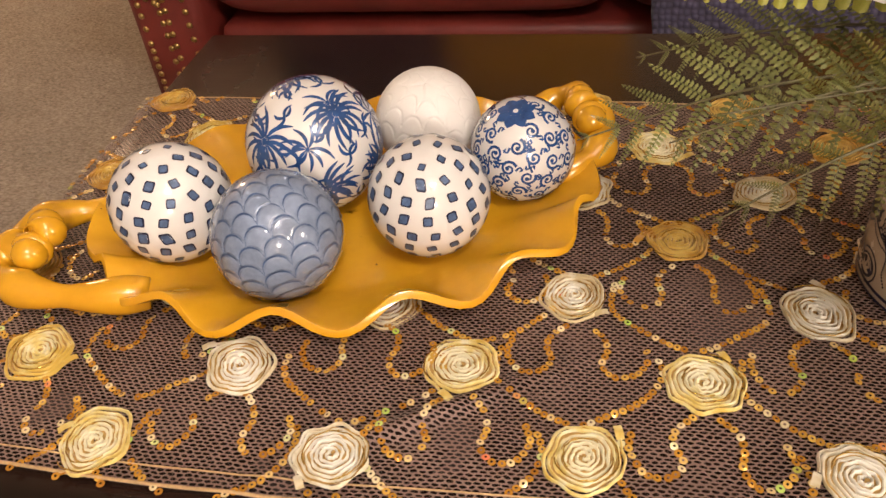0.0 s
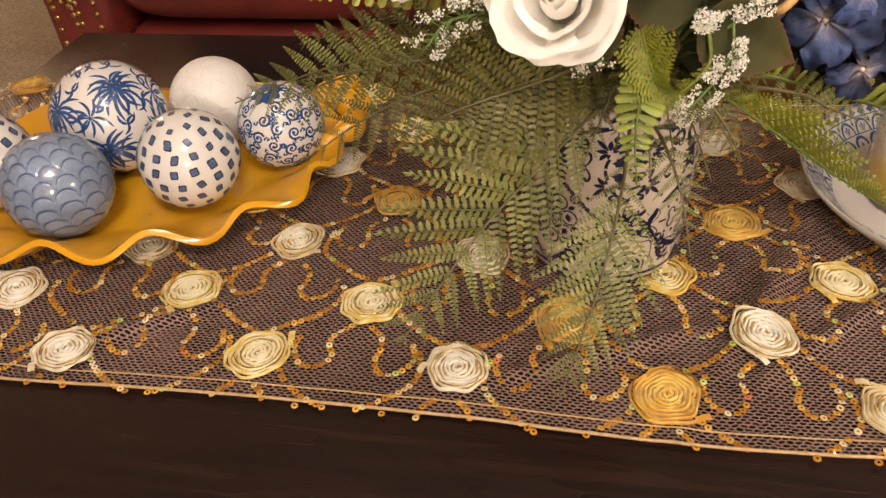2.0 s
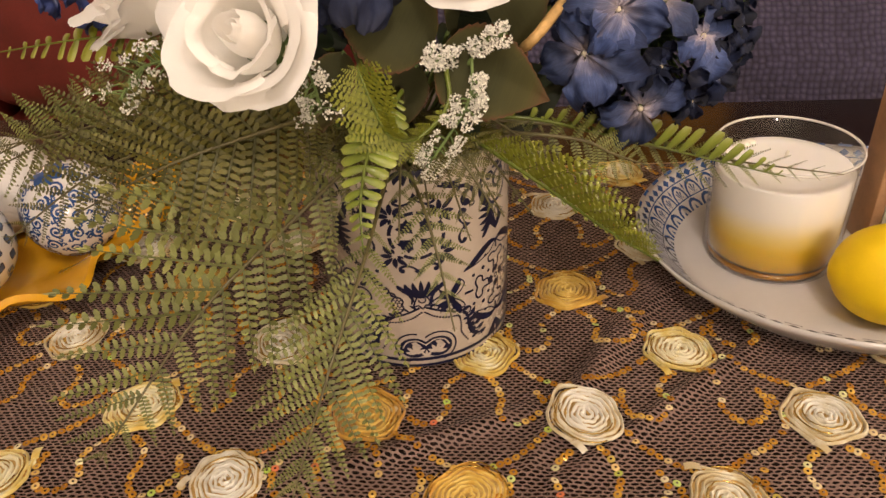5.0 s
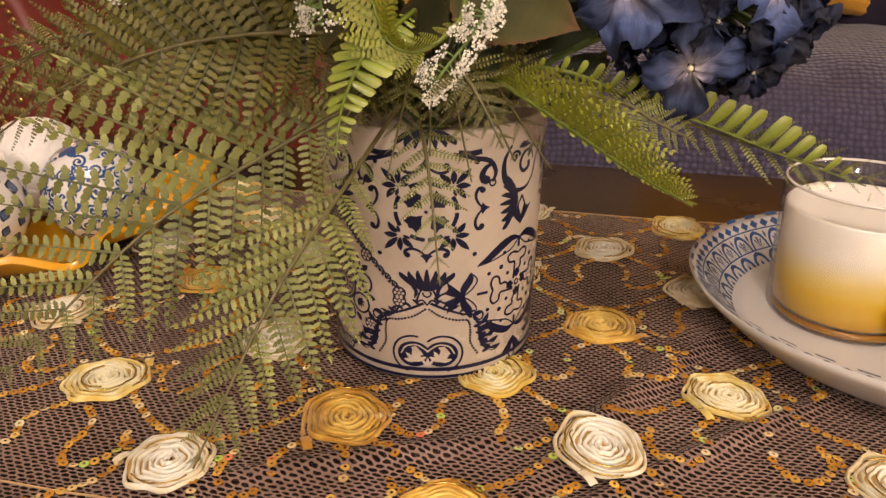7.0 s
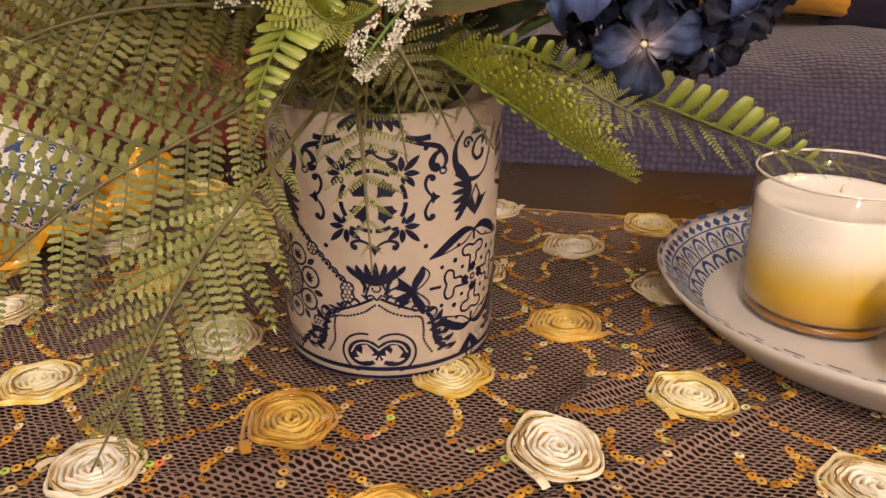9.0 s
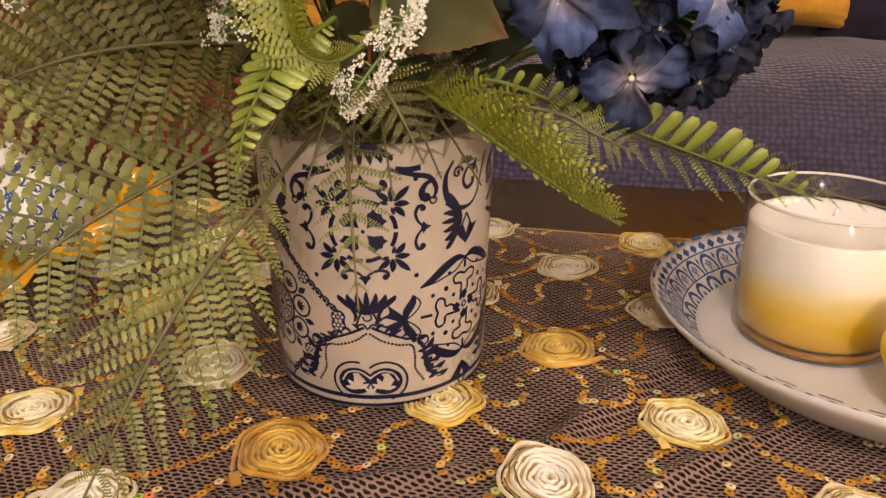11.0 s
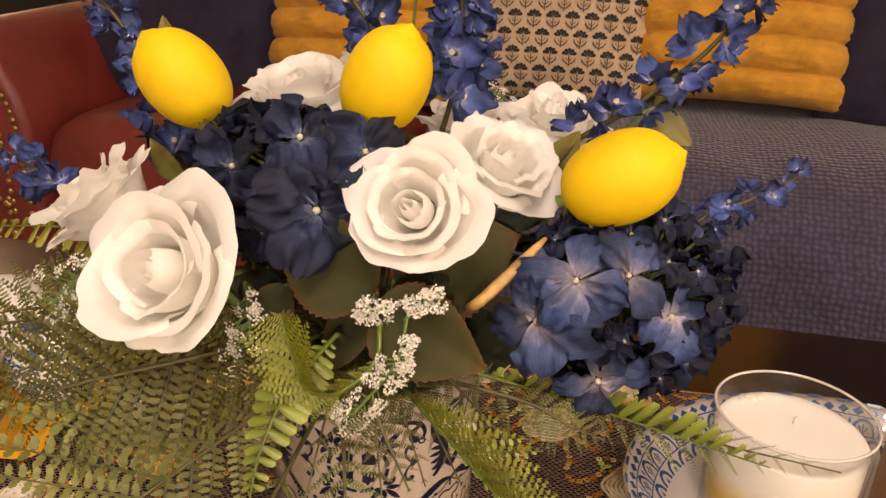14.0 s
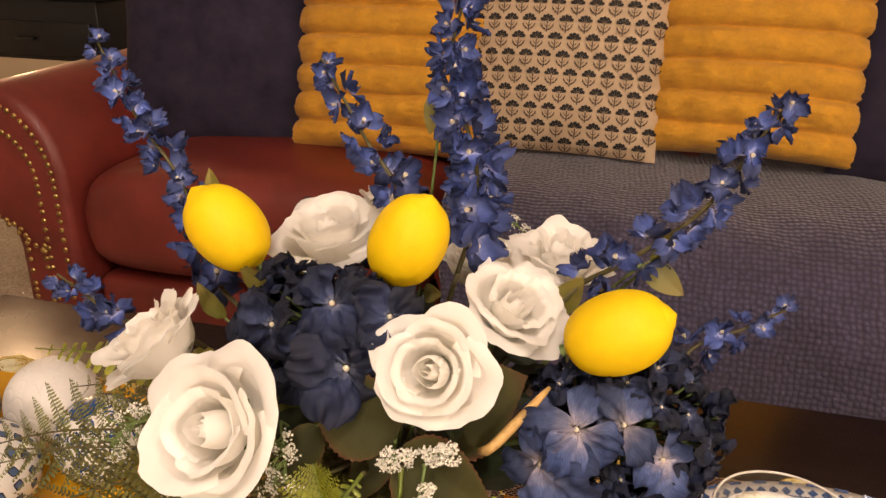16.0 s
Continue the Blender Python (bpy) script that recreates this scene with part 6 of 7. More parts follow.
# lemons on picks
PICKS = "lemons among the flowers"
for at, ax, r, l, lab in (((0.233, 0.387, 0.763), (-0.62, -0.05, 0.72), 0.0213, 0.054, "bright yellow artificial lemon on a pick beside blue spikes"), ((0.344, 0.380, 0.770), (0.42, 0.0, 0.90), 0.0208, 0.053, "bright yellow artificial lemon upright among white roses"), ((0.458, 0.377, 0.733), (0.86, 0.0, 0.46), 0.0218, 0.056, "bright yellow artificial lemon above blue hydrangea")):
    t = build_lemon(at, ax, r, l, lab, PICKS)
    v = Vector(at) - Vector(ax).normalized() * l * 0.5
    stem(t, [v, v + Vector((0, 0.004, -0.04)), MOUTH + Vector(((v.x - MOUTH.x) * 0.3, 0.01, 0.01))], 0.0016, RACHIS, "pick")

# hydrangeas
def hyd_petal(k, mat):
    def fn(u, v):
        s = 2 * v - 1
        w = 0.0112 * math.sin(math.pi * (0.03 + 0.83 * u ** 1.35)) ** 0.70
        w *= 1 + 0.20 * wob(s * 2.3, u * 3.1, k)
        tipx = 0.0030 * wob(s * 2.6, k, 4) * u - 0.0022 * u * s ** 4
        return 0.0015 + 0.0195 * u + tipx, w * s, 0.0026 * math.sin(s * 5 + k) * u + (0.009 * wob(k, 3) - 0.0045) * u * u + 0.0090 * s * s * u * math.cos(k) + 0.0060 * wob(u * 3, s * 2.5, k) + 0.0007 * math.sin(s * 17 + k) * u
    return blade("petal", fn, 10, 14, mat)


HP = [hyd_petal(k, HYDRANGEA) for k in range(6)]
HPP = [hyd_petal(k, HYDRANGEA_PALE) for k in range(4)]


def seed_mesh():
    m = Mesh()
    m.lathe([(0.0010, 0.0), (0.0015, 0.0009), (0.0012, 0.0019), (0.0, 0.0023)], 8)
    return m.data("seed_head", STAMEN)


SEED = seed_mesh()


def build_hydrangea(at, facing, radii, n, label, seed, fixed=(), pale=0):
    rnd = random.Random(seed)
    c = Vector(at)
    f = Vector(facing).normalized()
    t = thing("hydrangea", label, "hydrangea", FLOWERS, at=axis_frame(c, f))
    inv = t.matrix_basis.inverted()
    places = [(inv @ Vector(p), (inv.to_3x3() @ Vector(d)).normalized(), s) for p, d, s in fixed]
    for i in range(n):
        z = 1 - 1.65 * (i + 0.5) / n
        a = i * 2.39996
        q = math.sqrt(max(0, 1 - z * z))
        d = Vector((q * math.cos(a), q * math.sin(a), z))
        p = Vector((d.x * radii[0], d.y * radii[1], d.z * radii[2])) * rnd.uniform(0.80, 1.06)
        if all((p - fp).length > 0.019 for fp, _, _ in places[:len(fixed)]):
            places.append((p, d, rnd.uniform(0.55, 0.86)))
    for num, (p, d, s) in enumerate(places):
        petals = HPP if num < pale else HP
        spin = rnd.random() * 6.28
        fl = part("floret", SEED, None, t, "navy floret with a pale centre", m=axis_frame(p, d + 0.25 * Vector((rnd.uniform(-1, 1), rnd.uniform(-1, 1), rnd.uniform(-1, 1))), spin, s))
        for k in range(4):
            part("petal", rnd.choice(petals), None, fl, m=Matrix.Rotation(1.5708 * k + rnd.uniform(-0.15, 0.15), 4, "Z") @ Matrix.Rotation(rnd.uniform(-0.70, 0.40), 4, "Y") @ Matrix.Rotation(rnd.uniform(-0.55, 0.55), 4, "X") @ Matrix.Scale(rnd.uniform(0.85, 1.15), 4))
    m = Mesh()
    for p, d, s in places:
        m.tube([p * 0.15, p * 0.6, p], [0.0014, 0.001, 0.0008], 5, caps=False)
    part("inner_stalk", m, STEM_GREEN, t)["kind"] = "stuff"
    stem(t, [c, c + (MOUTH - c) * 0.5 + Vector((0, 0, 0.01)), MOUTH + Vector((0.0, 0.012, -0.01))], 0.0025)
    return t


build_hydrangea((0.468, 0.388, 0.668), (0.25, -0.75, 0.45), (0.050, 0.048, 0.040), 60, "dark navy blue silk hydrangea head beside the jar candle", 4, (((0.428, 0.336, 0.675), (-0.35, -0.85, 0.30), 1.16), ((0.443, 0.343, 0.694), (-0.10, -0.80, 0.55), 1.10), ((0.466, 0.350, 0.696), (0.15, -0.85, 0.40), 0.98), ((0.487, 0.354, 0.676), (0.45, -0.80, 0.25), 0.95), ((0.458, 0.345, 0.643), (0.0, -0.75, -0.40), 1.12)), 5)
build_hydrangea((0.308, 0.352, 0.724), (-0.05, -0.75, 0.62), (0.046, 0.034, 0.034), 40, "dark navy blue silk hydrangea head between white roses", 9, (((0.330, 0.320, 0.724), (0.1, -0.95, 0.15), 1.20), ((0.320, 0.330, 0.753), (0.1, -0.75, 0.65), 1.05), ((0.288, 0.328, 0.738), (-0.3, -0.8, 0.5), 0.98), ((0.348, 0.334, 0.748), (0.4, -0.75, 0.5), 0.95)))
build_hydrangea((0.262, 0.480, 0.722), (-0.2, 0.1, 0.95), (0.046, 0.036, 0.026), 10, "dark navy blue silk hydrangea head at the back", 12)

# delphinium spikes
def delph_petal(k):
    def fn(u, v):
        s = 2 * v - 1
        w = 0.0056 * math.sin(math.pi * min(1, 0.10 + 0.82 * u)) ** 0.6
        w *= 1 + 0.30 * wob(s * 2.5, u * 3, k)
        rag = 0.0030 * u * u * (abs(s) if k % 2 else 1 - abs(s)) + 0.0030 * wob(s * 3.5, k, 5) * u
        return 0.001 + 0.0098 * u + rag, w * s, 0.0034 * u * u * (1 + 1.5 * wob(k, 7)) + 0.0022 * s * s * u + 0.0018 * math.sin(u * 5 + s * 4 + k) * u
    return blade("petal", fn, 7, 8, DELPH)


DP = [delph_petal(k) for k in range(5)]


def stamen_mesh():
    m = Mesh()
    m.lathe([(0.0, 0.0004), (0.0005, 0.0), (0.0007, 0.0024), (0.0014, 0.0048), (0.0004, 0.0036), (0.0, 0.0044)], 7)
    return m.data("stamen", STAMEN)


SM = stamen_mesh()


def build_delphinium(pts, n, label, seed, size=1.0, bare=0.0):
    rnd = random.Random(seed)
    t = thing("delphinium", label, "delphinium", FLOWERS, at=Vector(pts[0]))
    o = Vector(pts[0])
    line = spline(pts, 60)
    m = Mesh()
    m.tube([p - o for p in line], [0.0016 - 0.0009 * k / 60 for k in range(61)], 7)
    part("spike_stem", m, RACHIS, t)
    for i in range(n):
        s = bare + (1 - bare) * ((i + 0.5) / n)
        k = min(59, int(s * 60))
        p, d = line[k], (line[k + 1] - line[k]).normalized()
        a = i * 2.39996 + rnd.uniform(-0.4, 0.4)
        side = d.cross(Vector((0.3, 0.9, 0.1))).normalized()
        side = Matrix.Rotation(a, 3, d) @ side
        sz = size * (1.15 - 0.50 * s) * rnd.uniform(0.85, 1.15)
        off = 0.0075 * (1.1 - 0.6 * s) * size
        fl = part("floret", SM, None, t, "violet-blue floret with cream stamens", m=axis_frame(p - o + side * off, side + 0.35 * d + Vector((0, -0.2, 0)), rnd.random() * 6, sz))
        for j in range(5):
            part("petal", rnd.choice(DP), None, fl, m=Matrix.Rotation(1.2566 * j + rnd.uniform(-0.2, 0.2), 4, "Z") @ Matrix.Rotation(rnd.uniform(-0.95, 0.35), 4, "Y") @ Matrix.Rotation(rnd.uniform(-0.6, 0.6), 4, "X") @ Matrix.Scale(rnd.uniform(0.85, 1.2), 4))
    stem(t, [o, o + (MOUTH - o) * 0.5 + Vector((0, 0.01, 0)), MOUTH + Vector((0, 0.02, 0))], 0.0018, RACHIS)
    return t


build_delphinium([(0.206, 0.420, 0.705), (0.188, 0.432, 0.742), (0.165, 0.442, 0.778), (0.138, 0.452, 0.803), (0.118, 0.462, 0.828), (0.097, 0.470, 0.858)], 26, "tall violet-blue delphinium spike leaning outwards beside a lemon", 1)
build_delphinium([(0.338, 0.415, 0.760), (0.326, 0.418, 0.788), (0.308, 0.421, 0.811), (0.290, 0.428, 0.836), (0.277, 0.431, 0.856)], 16, "violet-blue delphinium spike behind a lemon", 2, 0.95)
build_delphinium([(0.362, 0.425, 0.735), (0.371, 0.422, 0.770), (0.372, 0.420, 0.803), (0.362, 0.420, 0.836), (0.356, 0.420, 0.864), (0.364, 0.420, 0.900), (0.366, 0.420, 0.93)], 46, "tallest violet-blue delphinium spike, upright in the middle", 3, 1.02, 0.10)
build_delphinium([(0.436, 0.425, 0.738), (0.462, 0.421, 0.758), (0.491, 0.420, 0.785), (0.507, 0.420, 0.809), (0.518, 0.420, 0.832), (0.530, 0.420, 0.853)], 20, "violet-blue delphinium spike leaning over the sofa throw", 4, 0.95)
build_delphinium([(0.495, 0.455, 0.668), (0.510, 0.470, 0.684), (0.535, 0.473, 0.697), (0.563, 0.476, 0.716)], 9, "short sparse delphinium spike near the knit throw", 5, 0.95, 0.25)
build_delphinium([(0.200, 0.372, 0.700), (0.165, 0.368, 0.704), (0.135, 0.380, 0.710), (0.108, 0.389, 0.717)], 9, "short sparse delphinium spike beside a white rose", 6, 0.95, 0.2)


# ferns
def pinna_mesh(mat, n=15, lobe=0.135, seed=0):
    """A feathery leaflet of unit length along x: midrib and two rows of lobed leaflets."""
    m = Mesh()
    uvs = []
    outline = ((-0.30, 0.0), (-0.46, 0.14), (-0.72, 0.24), (-0.74, 0.40), (-0.50, 0.48), (-0.70, 0.60), (-0.66, 0.78), (-0.40, 0.84), (-0.28, 0.98), (0.10, 1.03), (0.40, 0.96), (0.48, 0.82), (0.74, 0.76), (0.76, 0.58), (0.54, 0.48), (0.78, 0.38), (0.74, 0.22), (0.46, 0.14), (0.34, 0.0))

    def put(pts, tones, across):
        m.add(pts, [tuple(range(len(pts)))])
        uvs.extend((t, across) for t in tones)
    for k in range(n):
        t = (k + 0.4) / n
        L = lobe * (1 - 0.86 * t ** 1.9) * (0.62 + 0.38 * min(1, t * 6))
        w = 0.50 / n * (1 - 0.25 * t)
        for q in (-1, 1):
            x0 = t + (0.3 / n if q > 0 else 0)
            tone = 0.25 + 0.55 * abs(wob(k * 3.1, q, seed)) + 0.2 * t
            lift = 0.04 * wob(k * 0.7, q, seed + 5) - 0.02
            fan = [(x0 + a * w + 0.16 * L * b * b, q * L * b, lift * b + 0.012 * (1 - abs(a)) * (b > 0) - 0.014 * b * b) for a, b in outline]
            put(fan, [min(1.0, tone * (0.55 + 0.6 * b)) for a, b in outline], 0.5 + q * 0.3)
    for k in range(6):
        a, b = k / 6, (k + 1) / 6
        wa, wb = 0.011 * (1 - a * 0.8), 0.011 * (1 - b * 0.8)
        put([(a, -wa, 0.010), (b, -wb, 0.010), (b, wb, 0.010), (a, wa, 0.010)], [0.0] * 4, 0.5)
    put([(0.96, -0.014, 0), (1.04, 0, -0.01), (0.96, 0.014, 0)], [0.8] * 3, 0.5)
    data = m.data("pinna", mat, smooth=False)
    lay = data.uv_layers.new(name="blade")
    for l in data.loops:
        lay.data[l.index].uv = uvs[l.vertex_index]
    return data


PINNA = {"green": [pinna_mesh(FERN, 14, 0.120, s) for s in range(3)], "olive": [pinna_mesh(FERN_OLIVE, 13, 0.135, s + 4) for s in range(3)], "lacy_lime": [pinna_mesh(FERN_LIME, 9, 0.225, s + 7) for s in range(2)]}


def leaflet_mesh(mat):
    def fn(u, v):
        s = 2 * v - 1
        w = 0.21 * (0.30 + 0.70 * math.sin(math.pi * min(1, 0.10 + 0.62 * u))) * max(0.0, 1 - max(0.0, (u - 0.82) / 0.18) ** 2.2) ** 0.5
        return u, w * s + 0.05 * u * u, -0.16 * u * u - 0.10 * s * s * w * 4 + 0.03
    return blade("leaflet", fn, 10, 8, mat)


LEAFLET = {"sword": leaflet_mesh(FERN_SWORD), "lime": leaflet_mesh(FERN_LIME)}


def build_fern(pts, label, seed, kind="green", width=0.040, pairs=17, up=(-0.05, -0.50, 0.85), peak=0.28, droop=0.14, start=0.08, sweep=(70, 42), arms=None, sides=(1.0, 1.0)):
    """A frond: a stalk with pairs of feathery or rounded leaflets."""
    rnd = random.Random(seed)
    o = Vector(pts[0])
    t = thing("fern_frond", label, "fern", FLOWERS, at=o)
    line = spline(pts, 80)
    m = Mesh()
    m.tube([p - o for p in line], [0.0013 - 0.0009 * k / 80 for k in range(81)], 6)
    part("rachis", m, RACHIS if kind in ("green", "olive") else FERN_SWORD, t)
    upv = Vector(up).normalized()
    for i in range(pairs):
        s = start + (0.985 - start) * i / (pairs - 1)
        k = min(79, int(s * 80))
        p, d = line[k], (line[min(80, k + 2)] - line[max(0, k - 2)]).normalized()
        b = d.cross(upv).normalized()
        nrm = b.cross(d).normalized()
        prof = (s - start + 0.06) / (peak - start + 0.06) if s < peak else 1 - ((s - peak) / (1.02 - peak)) ** 1.25
        L = width * max(0.07, min(1.0, prof) ** 0.8) * rnd.uniform(0.92, 1.06)
        th = radians(sweep[0] + (sweep[1] - sweep[0]) * s + rnd.uniform(-4, 4))
        for q in (-1, 1):
            if arms:
                arm = Vector(arms[0 if q < 0 else 1])
                arm = (arm - d * arm.dot(d)).normalized()
                x = (arm * math.sin(th) + d * math.cos(th)).normalized()
                nrm = d.cross(arm) if d.cross(arm).y < 0 else arm.cross(d)
            else:
                x = (b * q * math.sin(th) + d * math.cos(th) - nrm * (droop + rnd.uniform(-0.12, 0.12))).normalized()
            z = (nrm + 0.15 * Vector((rnd.uniform(-1, 1), rnd.uniform(-1, 1), rnd.uniform(-1, 1)))).normalized()
            y = z.cross(x).normalized()
            z = x.cross(y)
            mm = Matrix.Translation(p - o) @ Matrix((x, y, z)).transposed().to_4x4() @ Matrix.Scale(L * sides[0 if q < 0 else 1], 4)
            if kind in PINNA:
                part("pinna", rnd.choice(PINNA[kind]), None, t, m=mm)
            else:
                part("leaflet", LEAFLET["sword" if kind == "sword" else "lime"], None, t, m=mm)
    stem(t, [o, o + (MOUTH - o) * 0.6 + Vector((0, 0, 0.012)), MOUTH + Vector((0, 0, 0.002))], 0.0013, RACHIS)
    return t


GL = "dusty green feathery fern frond "
OL = "olive green feathery fern frond "
build_fern([(0.295, 0.345, 0.648), (0.225, 0.335, 0.654), (0.145, 0.335, 0.642), (0.068, 0.336, 0.612)], GL + "arching over the ceramic balls", 1, width=0.050, pairs=16, up=(-0.05, -0.65, 0.75), peak=0.58, sweep=(66, 40))
build_fern([(0.290, 0.365, 0.650), (0.225, 0.375, 0.655), (0.160, 0.385, 0.648), (0.098, 0.395, 0.628)], GL + "reaching towards the dish", 2, width=0.046, pairs=14, peak=0.5)
build_fern([(0.315, 0.330, 0.628), (0.286, 0.292, 0.613), (0.245, 0.240, 0.588), (0.204, 0.192, 0.542)], GL + "drooping over the runner", 3, width=0.062, pairs=15, peak=0.38, sweep=(60, 44), arms=((-0.45, 0.0, 0.90), (0.30, -0.40, -0.85)), sides=(1.45, 1.0))
build_fern([(0.328, 0.320, 0.622), (0.323, 0.265, 0.606), (0.312, 0.210, 0.580), (0.295, 0.172, 0.532)], GL + "hanging in front of the vase", 5, width=0.050, pairs=13, up=(0.1, -0.6, 0.75), sweep=(54, 34), start=0.26, peak=0.48)
build_fern([(0.300, 0.340, 0.645), (0.240, 0.310, 0.650), (0.185, 0.295, 0.636), (0.130, 0.285, 0.602)], OL + "in the middle of the spray", 6, "olive", 0.048, 14, arms=((-0.35, -0.10, 0.93), (0.25, -0.55, -0.75)))
build_fern([(0.335, 0.330, 0.622), (0.348, 0.295, 0.614), (0.357, 0.270, 0.597), (0.364, 0.252, 0.570)], GL + "small, before the vase's rim", 8, width=0.024, pairs=11)
build_fern([(0.375, 0.345, 0.632), (0.425, 0.340, 0.628), (0.445, 0.340, 0.619), (0.465, 0.345, 0.609)], GL + "small, below the hydrangea", 9, width=0.026, pairs=12, up=(0, -0.8, 0.6))
build_fern([(0.310, 0.345, 0.655), (0.262, 0.322, 0.661), (0.210, 0.314, 0.658), (0.130, 0.306, 0.646)], GL + "under the sideways rose", 16, width=0.036, pairs=15, arms=((-0.1, -0.25, 0.9), (0, 0.85, 0.25)))
build_fern([(0.295, 0.375, 0.668), (0.235, 0.358, 0.684), (0.170, 0.360, 0.684), (0.104, 0.364, 0.676)], "yellow-green sword fern frond with narrow leaflets", 10, "lime_leaf", 0.019, 22, sweep=(82, 62), peak=0.45, droop=0.1)
build_fern([(0.340, 0.312, 0.668), (0.334, 0.296, 0.662), (0.328, 0.277, 0.654), (0.326, 0.256, 0.640), (0.328, 0.239, 0.625)], "glossy sword fern frond with rounded leaflets, curling down", 11, "sword", 0.0155, 17, up=(-0.05, -0.8, 0.5), sweep=(88, 70), peak=0.35, droop=0.1)
build_fern([(0.368, 0.322, 0.640), (0.380, 0.308, 0.639), (0.410, 0.286, 0.627), (0.434, 0.266, 0.618), (0.455, 0.249, 0.612)], "broad lime green fern frond curving beside the vase", 12, "lacy_lime", 0.033, 17, peak=0.40, sweep=(62, 30), start=0.2, arms=((0.1, -0.25, 0.95), (0.3, 0.75, 0.45)))
build_fern([(0.360, 0.345, 0.640), (0.402, 0.340, 0.640), (0.436, 0.352, 0.626), (0.469, 0.360, 0.614), (0.509, 0.370, 0.598), (0.552, 0.380, 0.582)], "long sword fern frond reaching over the jar candle", 13, "sword", 0.0195, 23, sweep=(80, 62), peak=0.72, arms=((0.15, -0.25, 0.95), (0.2, 0.85, -0.3)))
build_fern([(0.375, 0.350, 0.636), (0.420, 0.352, 0.630), (0.470, 0.366, 0.610), (0.520, 0.378, 0.594), (0.592, 0.396, 0.574)], GL + "long, lying along the sword fern", 14, width=0.024, pairs=18, peak=0.6, arms=((0.15, -0.4, 0.9), (0.2, -0.6, -0.6)))
build_fern([(0.362, 0.308, 0.680), (0.363, 0.296, 0.667), (0.350, 0.286, 0.656), (0.338, 0.281, 0.659), (0.331, 0.283, 0.673), (0.325, 0.287, 0.690)], "lime green fern frond curled back on itself", 15, "lacy_lime", 0.023, 19, start=0.2, peak=0.75, arms=((0.75, -0.35, 0.55), (-0.6, -0.4, -0.2)), sweep=(60, 40))
build_fern([(0.352, 0.312, 0.648), (0.362, 0.292, 0.650), (0.374, 0.278, 0.640), (0.385, 0.272, 0.622)], OL + "short, above the vase", 17, "olive", 0.022, 12, up=(0, -0.7, 0.7), droop=0.0)
build_fern([(0.310, 0.345, 0.660), (0.240, 0.325, 0.664), (0.170, 0.315, 0.650), (0.110, 0.310, 0.628)], OL + "under the roses", 23, "olive", 0.044, 15, arms=((-0.35, -0.10, 0.93), (0.25, -0.55, -0.75)))
build_fern([(0.322, 0.335, 0.652), (0.288, 0.305, 0.648), (0.255, 0.285, 0.634), (0.222, 0.270, 0.610)], OL + "close above a drooping frond", 25, "olive", 0.056, 14, arms=((-0.45, 0.0, 0.90), (0.30, -0.40, -0.85)), sides=(1.2, 0.55))
build_fern([(0.312, 0.330, 0.655), (0.275, 0.285, 0.660), (0.235, 0.268, 0.652), (0.190, 0.262, 0.632)], OL + "spreading below the largest rose", 26, "olive", 0.054, 15, arms=((-0.35, -0.10, 0.93), (0.25, -0.55, -0.75)))
for k, (tx, ty, tz, kind, w) in enumerate(((0.300, 0.288, 0.602, "olive", 0.030), (0.338, 0.272, 0.608, "green", 0.026), (0.372, 0.276, 0.606, "olive", 0.026), (0.402, 0.300, 0.606, "olive", 0.028), (0.275, 0.318, 0.604, "olive", 0.034), (0.425, 0.318, 0.614, "olive", 0.026), (0.252, 0.345, 0.602, "green", 0.032), (0.352, 0.288, 0.612, "olive", 0.028), (0.388, 0.288, 0.612, "olive", 0.028), (0.318, 0.280, 0.622, "olive", 0.028))):
    b0 = Vector((0.335 + (tx - 0.335) * 0.15, 0.352, 0.640))
    tip = Vector((tx, ty, tz))
    mid = (b0 + tip) / 2 + Vector((0, 0, 0.012))
    build_fern([b0, (b0 + mid) / 2 + Vector((0, 0, 0.003)), mid, tip], {"lacy_lime": "lime green", "olive": "olive green", "green": "dusty green"}[kind] + " short fern frond curling over the vase rim", 31 + k, kind, w, 13, up=(0, -0.7, 0.7))


# rose leaves, olive leaves, added near-black leaves for the inner shade
def toothed_leaf(L, W):
    def fn(u, v):
        s = 2 * v - 1
        w = W / 2 * 3.08 * max(1e-4, u) ** 0.6 * max(0.0, 1 - u) ** 1.15
        if abs(s) > 0.95:
            w *= 1 + 0.045 * (2 * ((u * 17) % 1) - 1)
        return L * u, w * s, 0.10 * abs(s) * w * 2 - 0.10 * L * u * u + 0.012 * L * wob(u * 5, s * 2, L * 90) + 0.0012 * math.cos(u * 38 - abs(s) * 4) * abs(s)
    m = Mesh()
    flat = {}

    def g(u, v):
        flat[len(m.v)] = (u, v)
        return fn(u, v)
    m.grid(g, 51, 12)
    data = m.data("leaf", ROSE_LEAF)
    lay = data.uv_layers.new(name="blade")
    for l in data.loops:
        u, v = flat[l.vertex_index]
        lay.data[l.index].uv = (max(abs(2 * v - 1) ** 3, max(0, u - 0.5) * 2) * 0.95, u)
    return data


def leaf_at(parent, data, base, tip, face, name="leaf", scale=None):
    x = (Vector(tip) - Vector(base))
    L = scale or x.length
    x.normalize()
    z = Vector(face).normalized()
    y = z.cross(x).normalized()
    z = x.cross(y)
    inv = parent.matrix_basis.inverted()
    return part(name, data, None, parent, m=inv @ Matrix.Translation(base) @ Matrix((x, y, z)).transposed().to_4x4() @ Matrix.Scale(L, 4))


TL = toothed_leaf(1.0, 0.80)
TLN = toothed_leaf(1.0, 0.58)


